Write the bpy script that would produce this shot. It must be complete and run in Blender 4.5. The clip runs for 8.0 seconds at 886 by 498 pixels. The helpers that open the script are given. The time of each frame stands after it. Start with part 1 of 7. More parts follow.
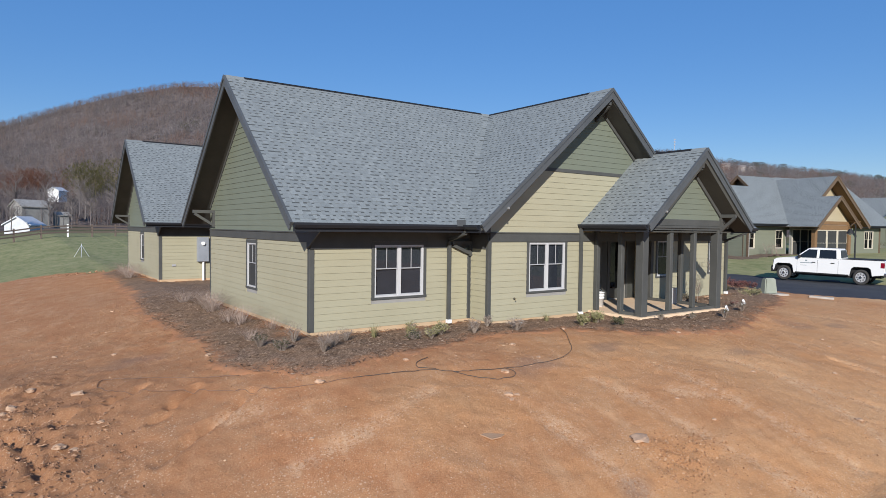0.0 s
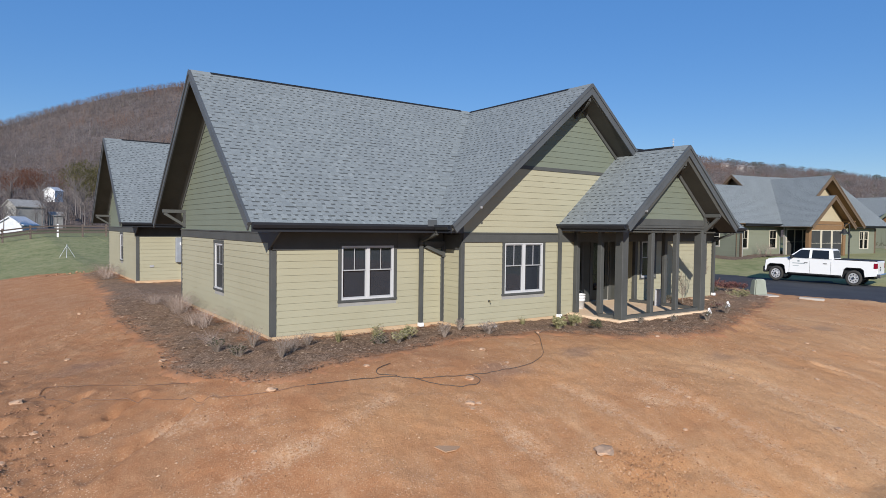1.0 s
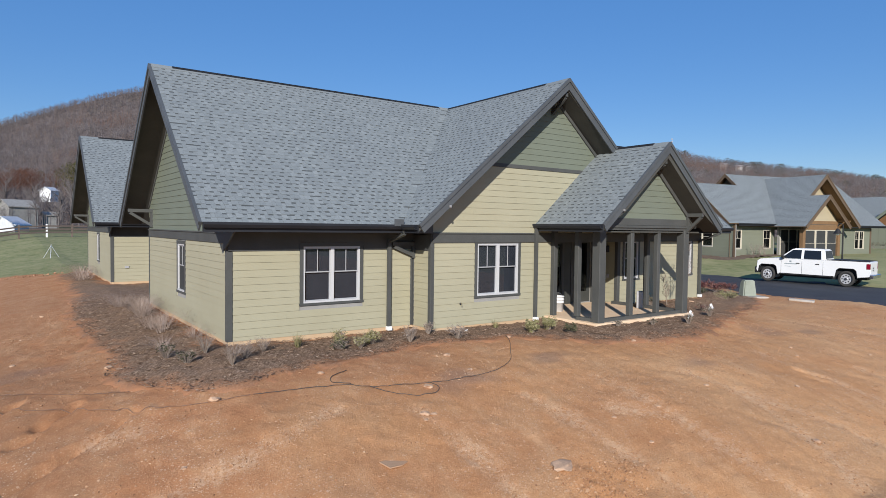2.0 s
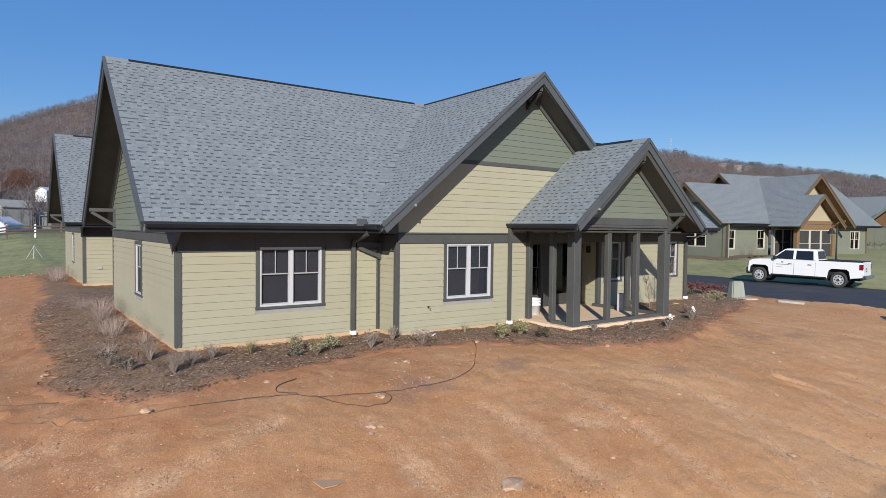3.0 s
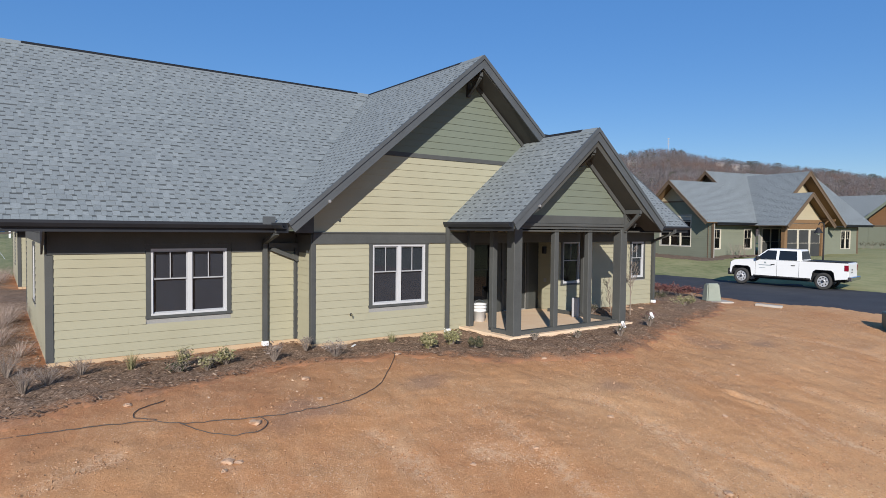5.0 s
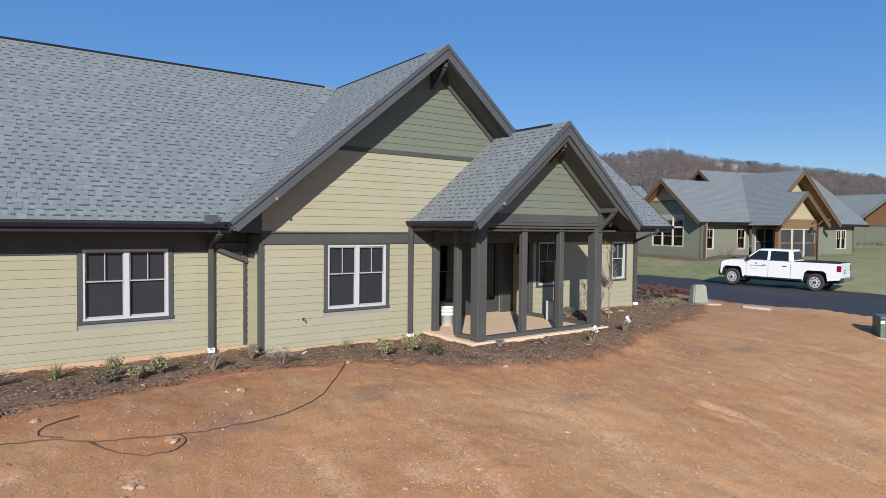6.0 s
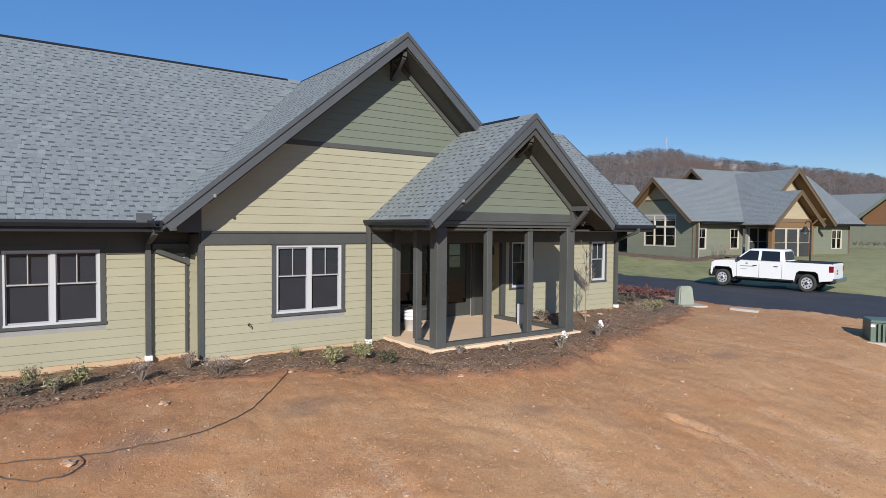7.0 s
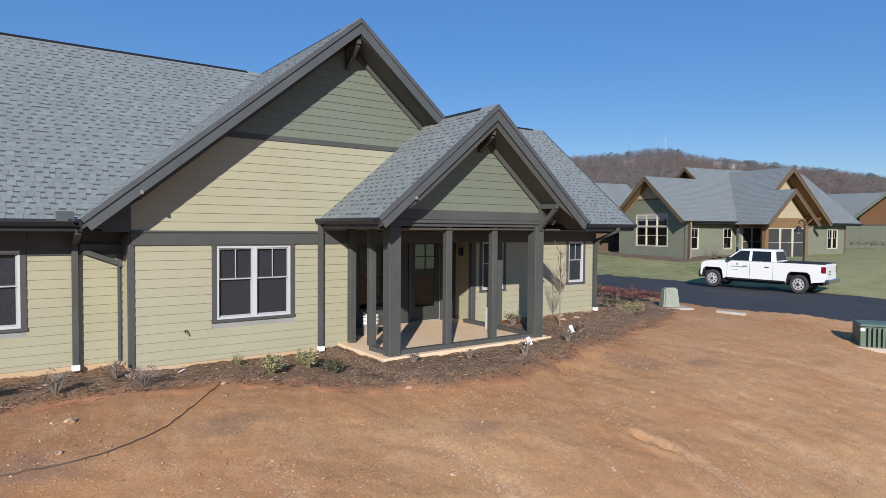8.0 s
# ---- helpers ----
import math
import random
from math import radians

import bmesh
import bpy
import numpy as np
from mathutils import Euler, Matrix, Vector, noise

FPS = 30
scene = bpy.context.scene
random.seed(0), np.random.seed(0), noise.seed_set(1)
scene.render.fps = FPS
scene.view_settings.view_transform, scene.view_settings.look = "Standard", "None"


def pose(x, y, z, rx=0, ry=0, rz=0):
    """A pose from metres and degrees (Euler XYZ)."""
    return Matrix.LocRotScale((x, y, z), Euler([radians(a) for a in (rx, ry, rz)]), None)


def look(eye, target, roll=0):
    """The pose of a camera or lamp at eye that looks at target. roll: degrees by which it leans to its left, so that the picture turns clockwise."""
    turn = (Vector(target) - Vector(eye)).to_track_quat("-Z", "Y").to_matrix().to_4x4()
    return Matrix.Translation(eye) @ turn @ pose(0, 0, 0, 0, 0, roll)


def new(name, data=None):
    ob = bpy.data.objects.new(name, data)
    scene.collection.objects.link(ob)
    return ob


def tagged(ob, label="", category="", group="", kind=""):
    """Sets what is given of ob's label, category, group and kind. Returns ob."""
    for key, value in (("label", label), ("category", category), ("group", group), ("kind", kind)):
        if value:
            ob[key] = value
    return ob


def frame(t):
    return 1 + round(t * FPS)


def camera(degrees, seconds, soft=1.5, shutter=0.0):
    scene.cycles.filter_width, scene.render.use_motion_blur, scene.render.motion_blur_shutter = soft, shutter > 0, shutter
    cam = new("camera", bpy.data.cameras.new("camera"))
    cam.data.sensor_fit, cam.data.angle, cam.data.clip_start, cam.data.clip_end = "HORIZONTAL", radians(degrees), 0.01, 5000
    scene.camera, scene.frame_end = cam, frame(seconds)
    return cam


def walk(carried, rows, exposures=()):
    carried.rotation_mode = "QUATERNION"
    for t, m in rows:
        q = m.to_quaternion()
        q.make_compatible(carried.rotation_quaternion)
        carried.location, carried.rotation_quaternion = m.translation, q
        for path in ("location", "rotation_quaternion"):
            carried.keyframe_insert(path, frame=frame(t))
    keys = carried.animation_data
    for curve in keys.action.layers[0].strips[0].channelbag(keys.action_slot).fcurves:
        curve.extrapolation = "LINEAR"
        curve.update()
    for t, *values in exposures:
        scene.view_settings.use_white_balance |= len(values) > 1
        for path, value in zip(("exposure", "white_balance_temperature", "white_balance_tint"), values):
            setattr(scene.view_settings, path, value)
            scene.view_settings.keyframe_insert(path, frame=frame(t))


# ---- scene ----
cam = camera(71.2, 8.0, soft=0.8)
PATH = [
    (0.0, (-6.317, -14.471, 2.676), (-3.984, -11.225, 2.539), 0.71),
    (0.5, (-5.838, -14.457, 2.682), (-3.504, -11.212, 2.545), 0.71),
    (1.0, (-5.340, -14.436, 2.687), (-3.004, -11.192, 2.550), 0.70),
    (1.5, (-4.823, -14.409, 2.691), (-2.486, -11.165, 2.554), 0.70),
    (2.0, (-4.290, -14.374, 2.693), (-1.951, -11.132, 2.556), 0.69),
    (2.5, (-3.740, -14.333, 2.695), (-1.401, -11.092, 2.558), 0.68),
    (3.0, (-3.176, -14.286, 2.695), (-0.835, -11.045, 2.559), 0.67),
    (3.5, (-2.598, -14.233, 2.695), (-0.256, -10.993, 2.558), 0.66),
    (4.0, (-2.008, -14.173, 2.693), (0.335, -10.934, 2.557), 0.64),
    (4.5, (-1.406, -14.108, 2.691), (0.938, -10.870, 2.555), 0.62),
    (5.0, (-0.794, -14.038, 2.687), (1.551, -10.800, 2.551), 0.60),
    (5.5, (-0.173, -13.962, 2.683), (2.173, -10.725, 2.547), 0.58),
    (6.0, (0.456, -13.881, 2.677), (2.802, -10.644, 2.542), 0.56),
    (6.5, (1.092, -13.795, 2.671), (3.438, -10.559, 2.537), 0.53),
    (7.0, (1.733, -13.705, 2.664), (4.080, -10.469, 2.530), 0.50),
    (7.5, (2.378, -13.610, 2.656), (4.726, -10.374, 2.523), 0.47),
    (8.0, (3.027, -13.511, 2.647), (5.375, -10.275, 2.515), 0.44),
]
walk(cam, [(t, look(eye, target, roll)) for t, eye, target, roll in PATH])

# ---- light ----
SUN_TO = Vector((-0.63, -0.762, 0.43)).normalized()
world = bpy.data.worlds.new("sky")
scene.world = world
world.use_nodes = True
wn = world.node_tree.nodes
sky = wn.new("ShaderNodeTexSky")
sky.sky_type = 'NISHITA'
sky.sun_disc = False
sky.sun_elevation = math.asin(SUN_TO.z)
sky.sun_rotation = math.atan2(SUN_TO.x, SUN_TO.y)
sky.air_density, sky.dust_density, sky.ozone_density = 1.0, 0.0, 2.0
hue = wn.new("ShaderNodeHueSaturation")
hue.inputs["Hue"].default_value = 0.510
hue.inputs["Saturation"].default_value = 1.32
world.node_tree.links.new(sky.outputs[0], hue.inputs["Color"])
haze = wn.new("ShaderNodeMix")
haze.data_type = 'RGBA'
haze.inputs[0].default_value = 0.5
haze.inputs[7].default_value = (0.98, 2.74, 6.65, 1)
world.node_tree.links.new(hue.outputs[0], haze.inputs[6])
world.node_tree.links.new(haze.outputs[2], wn["Background"].inputs[0])
wn["Background"].inputs[1].default_value = 0.096
sun = new("sun", bpy.data.lights.new("sun", 'SUN'))
sun.data.energy, sun.data.angle, sun.data.color = 4.9, radians(0.53), (1.0, 0.955, 0.90)
sun.matrix_world = look((-40, -50, 60), Vector((-40, -50, 60)) - SUN_TO)
scene.view_settings.exposure = 0.15


# ---- materials ----
class Nodes:
    """A short way to write node trees."""
    def __init__(self, name, rough=0.8, metal=0.0, spec=0.3):
        self.m = bpy.data.materials.new(name)
        self.m.use_nodes = True
        self.t = self.m.node_tree
        self.b = self.t.nodes["Principled BSDF"]
        self.b.inputs["Roughness"].default_value = rough
        self.b.inputs["Metallic"].default_value = metal
        self.b.inputs["Specular IOR Level"].default_value = spec
        self.pos = self.t.nodes.new("ShaderNodeNewGeometry").outputs["Position"]

    def put(self, sock, v):
        if isinstance(v, bpy.types.NodeSocket):
            self.t.links.new(v, sock)
        else:
            sock.default_value = v

    def stretch(self, vec, scale):
        n = self.t.nodes.new("ShaderNodeMapping")
        self.put(n.inputs["Vector"], vec)
        n.inputs["Scale"].default_value = scale
        return n.outputs[0]

    def turn(self, vec, degrees):
        n = self.t.nodes.new("ShaderNodeMapping")
        self.put(n.inputs["Vector"], vec)
        n.inputs["Rotation"].default_value = (0, 0, radians(degrees))
        return n.outputs[0]

    def noise(self, scale, detail=4, rough=0.6, vec=None):
        n = self.t.nodes.new("ShaderNodeTexNoise")
        self.put(n.inputs["Vector"], vec or self.pos)
        n.inputs["Scale"].default_value = scale
        n.inputs["Detail"].default_value = detail
        n.inputs["Roughness"].default_value = rough
        return n.outputs["Fac"]

    def cells(self, scale, vec=None, out="Distance"):
        n = self.t.nodes.new("ShaderNodeTexVoronoi")
        self.put(n.inputs["Vector"], vec or self.pos)
        n.inputs["Scale"].default_value = scale
        return n.outputs[out]

    def ramp(self, fac, *stops):
        n = self.t.nodes.new("ShaderNodeValToRGB")
        self.put(n.inputs[0], fac)
        e = n.color_ramp.elements
        while len(e) < len(stops):
            e.new(0.5)
        for k, (p, c) in zip(e, stops):
            k.position = p
            k.color = c if isinstance(c, (list, tuple)) else (c, c, c, 1)
        return n.outputs[0]

    def mix(self, fac, a, b, kind='MIX'):
        n = self.t.nodes.new("ShaderNodeMix")
        n.data_type, n.blend_type = 'RGBA', kind
        self.put(n.inputs[0], fac)
        self.put(n.inputs[6], a)
        self.put(n.inputs[7], b)
        return n.outputs[2]

    def math(self, op, a, b=0.0):
        n = self.t.nodes.new("ShaderNodeMath")
        n.operation = op
        self.put(n.inputs[0], a)
        self.put(n.inputs[1], b)
        return n.outputs[0]

    def attr(self, name):
        n = self.t.nodes.new("ShaderNodeAttribute")
        n.attribute_name = name
        return n.outputs["Fac"]

    def rand(self, island=False):
        if island:
            n = self.t.nodes.new("ShaderNodeNewGeometry")
            return n.outputs["Random Per Island"]
        return self.t.nodes.new("ShaderNodeObjectInfo").outputs["Random"]

    def done(self, col, bump=None, strength=0.3, dist=0.02):
        self.put(self.b.inputs["Base Color"], col)
        if bump is not None:
            n = self.t.nodes.new("ShaderNodeBump")
            n.inputs["Strength"].default_value = strength
            n.inputs["Distance"].default_value = dist
            self.put(n.inputs["Height"], bump)
            self.t.links.new(n.outputs[0], self.b.inputs["Normal"])
        return self.m


def plain(name, c, rough=0.7, metal=0.0, vary=0.18, scale=1.5, fine=30.0, bump=0.08, spec=0.3):
    """Paint, metal or plastic with broad stains and a fine grain."""
    n = Nodes(name, rough, metal, spec)
    lo = [x * (1 - vary) for x in c[:3]] + [1]
    hi = [min(1, x * (1 + vary)) for x in c[:3]] + [1]
    big = n.noise(scale, 5)
    small = n.noise(fine, 3)
    col = n.mix(0.35, n.ramp(big, (0.3, lo), (0.7, hi)), n.ramp(small, (0.3, lo), (0.7, hi)))
    return n.done(col, small, bump, 0.004)


def board_paint(name, c, island=False):
    """Painted fibre-cement lap siding: pressed wood grain along the board, dust towards stains."""
    n = Nodes(name, 0.62, 0, 0.25)
    r = n.rand(island)
    base = n.mix(r, [x * 0.975 for x in c[:3]] + [1], [x * 1.025 for x in c[:3]] + [1])
    g = n.noise(9, 5, 0.65, n.stretch(n.pos, (1, 1, 9)))
    big = n.noise(0.7, 4)
    col = n.mix(n.ramp(big, (0.35, 0.0), (0.75, 0.45)), base, [c[0] * 0.86, c[1] * 0.83, c[2] * 0.78, 1])
    col = n.mix(n.ramp(g, (0.35, 0.0), (0.7, 0.22)), col, [x * 0.78 for x in c[:3]] + [1])
    return n.done(col, g, 0.12, 0.004)


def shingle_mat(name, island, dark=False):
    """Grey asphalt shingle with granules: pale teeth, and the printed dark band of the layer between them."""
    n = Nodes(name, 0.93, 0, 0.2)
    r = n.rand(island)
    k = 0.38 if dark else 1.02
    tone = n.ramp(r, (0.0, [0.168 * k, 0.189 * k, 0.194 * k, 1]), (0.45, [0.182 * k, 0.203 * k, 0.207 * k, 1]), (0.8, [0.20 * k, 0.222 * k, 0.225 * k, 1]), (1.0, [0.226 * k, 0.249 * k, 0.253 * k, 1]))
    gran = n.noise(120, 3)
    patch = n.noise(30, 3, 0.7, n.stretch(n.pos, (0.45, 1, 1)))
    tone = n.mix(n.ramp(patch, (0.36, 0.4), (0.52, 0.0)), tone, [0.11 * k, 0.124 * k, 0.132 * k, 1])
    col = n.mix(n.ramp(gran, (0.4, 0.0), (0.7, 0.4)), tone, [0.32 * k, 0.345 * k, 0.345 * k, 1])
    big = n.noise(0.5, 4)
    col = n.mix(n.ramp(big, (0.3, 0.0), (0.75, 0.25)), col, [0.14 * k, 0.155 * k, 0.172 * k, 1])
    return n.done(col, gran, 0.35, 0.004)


def dirt_mat():
    """Graded red clay with pale dust and gravel, grass where it was sown, bark mulch in the beds."""
    n = Nodes("ground_earth", 0.95, 0, 0.15)
    a = n.noise(0.16, 6, 0.6)
    b = n.noise(1.1, 7, 0.72)
    c = n.noise(14, 5, 0.75)
    dry = n.math('ADD', n.attr('dry'), n.math('MULTIPLY', n.math('SUBTRACT', a, 0.5), 0.9))
    clay = n.ramp(dry, (0.1, (0.405, 0.185, 0.085, 1)), (0.45, (0.515, 0.26, 0.115, 1)), (0.85, (0.615, 0.35, 0.17, 1)))
    clay = n.mix(n.ramp(b, (0.42, 0.0), (0.66, 0.5)), clay, (0.525, 0.315, 0.166, 1))
    clay = n.mix(n.ramp(c, (0.42, 0.0), (0.65, 0.3)), clay, (0.36, 0.16, 0.073, 1))
    # wheel-packed paler streaks
    s = n.noise(1.0, 7, 0.78, n.stretch(n.turn(n.pos, 17), (1.9, 0.5, 1)))
    s2 = n.noise(1.0, 6, 0.76, n.stretch(n.turn(n.pos, -38), (1.8, 0.4, 1)))
    clay = n.mix(n.ramp(s, (0.52, 0.0), (0.66, 0.3)), clay, (0.67, 0.435, 0.248, 1))
    clay = n.mix(n.ramp(s2, (0.34, 0.25), (0.46, 0.0)), clay, (0.40, 0.175, 0.085, 1))
    turned = n.math('ADD', n.attr('turned'), n.math('MULTIPLY', n.math('SUBTRACT', b, 0.5), 0.8))
    clay = n.mix(n.ramp(turned, (0.3, 0.0), (0.8, 0.75)), clay, (0.30, 0.15, 0.076, 1))
    tr = n.math('MULTIPLY', n.attr('track'), n.ramp(n.noise(9.0, 6, 0.85), (0.46, 0.0), (0.54, 1.0)))
    clay = n.mix(n.math('MULTIPLY', tr, 0.55), clay, (0.64, 0.455, 0.30, 1))
    wet = n.noise(0.5, 6, 0.7)
    clay = n.mix(n.ramp(wet, (0.3, 0.5), (0.46, 0.0)), clay, (0.36, 0.168, 0.075, 1))
    clay = n.mix(n.ramp(n.attr('stain'), (0.0, 0.0), (0.7, 0.5)), clay, (0.22, 0.145, 0.11, 1))
    grit = n.noise(34, 5, 0.85)
    clay = n.mix(n.ramp(grit, (0.53, 0.0), (0.66, 0.4)), clay, (0.68, 0.44, 0.25, 1))
    clay = n.mix(n.ramp(grit, (0.34, 0.4), (0.46, 0.0)), clay, (0.26, 0.118, 0.055, 1))
    # fine and coarse stones in the clay
    keep = n.ramp(n.noise(0.55, 5, 0.7), (0.42, 0.0), (0.6, 1.0))
    for scale, reach, amount in ((21, 0.2, 0.6), (8, 0.13, 0.55)):
        v = n.cells(scale)
        stone = n.math('MULTIPLY', n.ramp(v, (reach, 1.0), (reach + 0.05, 0.0)), keep)
        clay = n.mix(n.math('MULTIPLY', stone, amount), clay, (0.62, 0.455, 0.32, 1))
    g1 = n.noise(0.35, 5)
    g2 = n.noise(26, 4, 0.7)
    grass = n.ramp(g1, (0.3, (0.18, 0.195, 0.085, 1)), (0.55, (0.25, 0.255, 0.12, 1)), (0.75, (0.37, 0.345, 0.185, 1)))
    grass = n.mix(n.ramp(g2, (0.35, 0.0), (0.7, 0.5)), grass, (0.16, 0.185, 0.065, 1))
    g3 = n.noise(2.2, 6, 0.7, n.stretch(n.turn(n.pos, 12), (1, 0.4, 1)))
    grass = n.mix(n.ramp(g3, (0.4, 0.0), (0.65, 0.6)), grass, (0.36, 0.315, 0.165, 1))
    grass = n.mix(n.ramp(g3, (0.3, 0.5), (0.45, 0.0)), grass, (0.12, 0.145, 0.05, 1))
    grass = n.mix(n.math('MULTIPLY', n.attr('dry'), 0.55), grass, (0.42, 0.385, 0.20, 1))
    edge = n.math('ADD', n.attr("grass"), n.math('MULTIPLY', n.math('SUBTRACT', b, 0.5), 0.9))
    far = n.ramp(n.attr("far"), (0.0, 0.0), (1.0, 1.0))
    col = n.mix(n.ramp(edge, (0.46, 0.0), (0.54, 1.0)), clay, grass)
    col = n.mix(far, col, (0.12, 0.11, 0.055, 1))
    h = n.math('ADD', n.math('ADD', n.math('MULTIPLY', c, 0.3), b), n.math('ADD', n.math('MULTIPLY', grit, 0.42), n.math('MULTIPLY', s, 0.4)))
    return n.done(col, h, 0.65, 0.06)


def mulch_mat():
    n = Nodes("bark_mulch", 0.95, 0, 0.15)
    a = n.noise(1.2, 5)
    b = n.noise(24, 5, 0.8, n.stretch(n.turn(n.pos, 35), (1, 0.3, 1)))
    d = n.noise(30, 5, 0.8, n.stretch(n.turn(n.pos, -40), (0.35, 1, 1)))
    b = n.mix(0.5, b, d)
    col = n.ramp(b, (0.41, (0.06, 0.036, 0.022, 1)), (0.5, (0.185, 0.122, 0.08, 1)), (0.58, (0.38, 0.27, 0.19, 1)))
    col = n.mix(n.ramp(a, (0.35, 0.0), (0.7, 0.6)), col, (0.27, 0.165, 0.102, 1))
    # clay trodden into the rim
    rim = n.math('ADD', n.attr('rim'), n.math('MULTIPLY', n.math('SUBTRACT', n.noise(3.0, 6, 0.75), 0.5), 1.5))
    col = n.mix(n.ramp(rim, (0.1, 1.0), (0.8, 0.0)), col, (0.44, 0.205, 0.10, 1))
    return n.done(col, b, 0.9, 0.03)


def asphalt_mat():
    n = Nodes("asphalt", 0.85, 0, 0.3)
    a = n.noise(0.6, 5)
    b = n.noise(120, 3)
    col = n.ramp(a, (0.3, (0.030, 0.031, 0.036, 1)), (0.7, (0.05, 0.051, 0.056, 1)))
    col = n.mix(n.ramp(b, (0.4, 0.0), (0.75, 0.35)), col, (0.10, 0.10, 0.105, 1))
    return n.done(col, b, 0.3, 0.005)


def concrete_mat(name, c, dust):
    n = Nodes(name, 0.85, 0, 0.25)
    a = n.noise(1.3, 6)
    b = n.noise(60, 4)
    col = n.mix(n.ramp(a, (0.35, 0.0), (0.65, 0.9)), c, dust)
    col = n.mix(n.ramp(b, (0.4, 0.0), (0.7, 0.25)), col, [x * 0.6 for x in c[:3]] + [1])
    return n.done(col, b, 0.2, 0.005)


def glass_mat():
    m = bpy.data.materials.new("window_glass")
    m.use_nodes = True
    t = m.node_tree
    t.nodes.clear()
    out = t.nodes.new("ShaderNodeOutputMaterial")
    mix = t.nodes.new("ShaderNodeMixShader")
    tr = t.nodes.new("ShaderNodeBsdfTransparent")
    tr.inputs[0].default_value = (0.42, 0.44, 0.47, 1)
    gl = t.nodes.new("ShaderNodeBsdfGlossy")
    gl.inputs["Roughness"].default_value = 0.02
    gl.inputs["Color"].default_value = (0.9, 0.92, 0.95, 1)
    lw = t.nodes.new("ShaderNodeLayerWeight")
    lw.inputs[0].default_value = 0.5
    last = lw.outputs["Facing"]
    for op, k in (('POWER', 4.0), ('MULTIPLY', 0.95), ('ADD', 0.04)):
        step = t.nodes.new("ShaderNodeMath")
        step.operation = op
        t.links.new(last, step.inputs[0])
        step.inputs[1].default_value = k
        last = step.outputs[0]
    t.links.new(last, mix.inputs[0])
    t.links.new(tr.outputs[0], mix.inputs[1])
    t.links.new(gl.outputs[0], mix.inputs[2])
    t.links.new(mix.outputs[0], out.inputs[0])
    return m


def wood_mat(name, c):
    n = Nodes(name, 0.8, 0, 0.2)
    g = n.noise(7, 5, 0.6, n.stretch(n.pos, (6, 6, 1)))
    col = n.ramp(g, (0.3, [x * 0.7 for x in c[:3]] + [1]), (0.7, [x * 1.2 for x in c[:3]] + [1]))
    return n.done(col, g, 0.3, 0.01)


BEIGE = (0.38, 0.357, 0.25, 1)
GREEN = (0.168, 0.19, 0.147, 1)
M_BEIGE, M_GREEN = board_paint("siding_beige", BEIGE), board_paint("siding_green", GREEN)
M_BEIGE_J, M_GREEN_J = board_paint("siding_beige_far", BEIGE, True), board_paint("siding_green_far", GREEN, True)
M_SAGE_J = board_paint("siding_sage_far", (0.19, 0.20, 0.148, 1), True)
M_TAN_J = board_paint("siding_tan_far", (0.43, 0.365, 0.25, 1), True)
M_TRIM = plain("trim_paint", (0.075, 0.077, 0.073, 1), 0.6)
M_FASCIA = plain("fascia_paint", (0.08, 0.087, 0.092, 1), 0.55)
M_SOFFIT = plain("soffit_paint", (0.07, 0.069, 0.061, 1), 0.8)
M_GUTTER = plain("gutter_metal", (0.02, 0.022, 0.027, 1), 0.5, 0.0, 0.2, spec=0.35)
M_RIDGE = plain("ridge_vent", (0.012, 0.012, 0.013, 1), 0.8)
M_VINYL = plain("window_vinyl", (0.52, 0.52, 0.52, 1), 0.4, vary=0.05)
M_WHITE = plain("white_vinyl", (0.78, 0.78, 0.77, 1), 0.4, vary=0.04)
M_SASH = plain("grey_vinyl", (0.37, 0.37, 0.38, 1), 0.5, vary=0.05)
# Grey of the sheet added behind panes to set their tone.
M_PANEBACK = plain("grey_pane_back", (0.16, 0.172, 0.205, 1), 0.9)
M_SCREEN = plain("grey_screen", (0.045, 0.046, 0.045, 1), 0.9)
# Near-black colour put in for the darkness of unlit rooms.
M_UNLIT = plain("unlit_room_black", (0.012, 0.012, 0.013, 1), 0.9)
M_GLASS = glass_mat()
M_SHINGLE, M_SHINGLE_J = shingle_mat("shingle", False), shingle_mat("shingle_field", True)
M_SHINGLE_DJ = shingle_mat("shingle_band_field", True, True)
M_DIRT, M_MULCH, M_ASPHALT = dirt_mat(), mulch_mat(), asphalt_mat()
M_SLAB = concrete_mat("porch_concrete", (0.80, 0.61, 0.42, 1), (0.76, 0.53, 0.34, 1))
M_FOUND = concrete_mat("foundation_concrete", (0.55, 0.415, 0.27, 1), (0.53, 0.35, 0.2, 1))
M_PALE = concrete_mat("pale_concrete", (0.48, 0.45, 0.40, 1), (0.42, 0.33, 0.25, 1))
M_INSIDE = plain("interior_paint", (0.30, 0.29, 0.27, 1), 0.9)
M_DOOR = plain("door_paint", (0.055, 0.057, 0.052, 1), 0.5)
M_CEDAR = wood_mat("stained_cedar", (0.215, 0.128, 0.066, 1))


# ---- building tools ----
def part(name, bm, material, parent=None, label="", smooth=False):
    me = bpy.data.meshes.new(name)
    bm.to_mesh(me)
    bm.free()
    me.materials.append(material)
    if smooth:
        for p in me.polygons:
            p.use_smooth = True
    ob = new(name, me)
    if parent:
        ob.parent = parent
    if label:
        ob["label"] = label
    return ob


def empty(name, at=(0, 0, 0), turn=0.0):
    ob = new(name)
    ob.empty_display_size = 0.2
    ob.matrix_world = pose(*at, 0, 0, turn)
    return ob


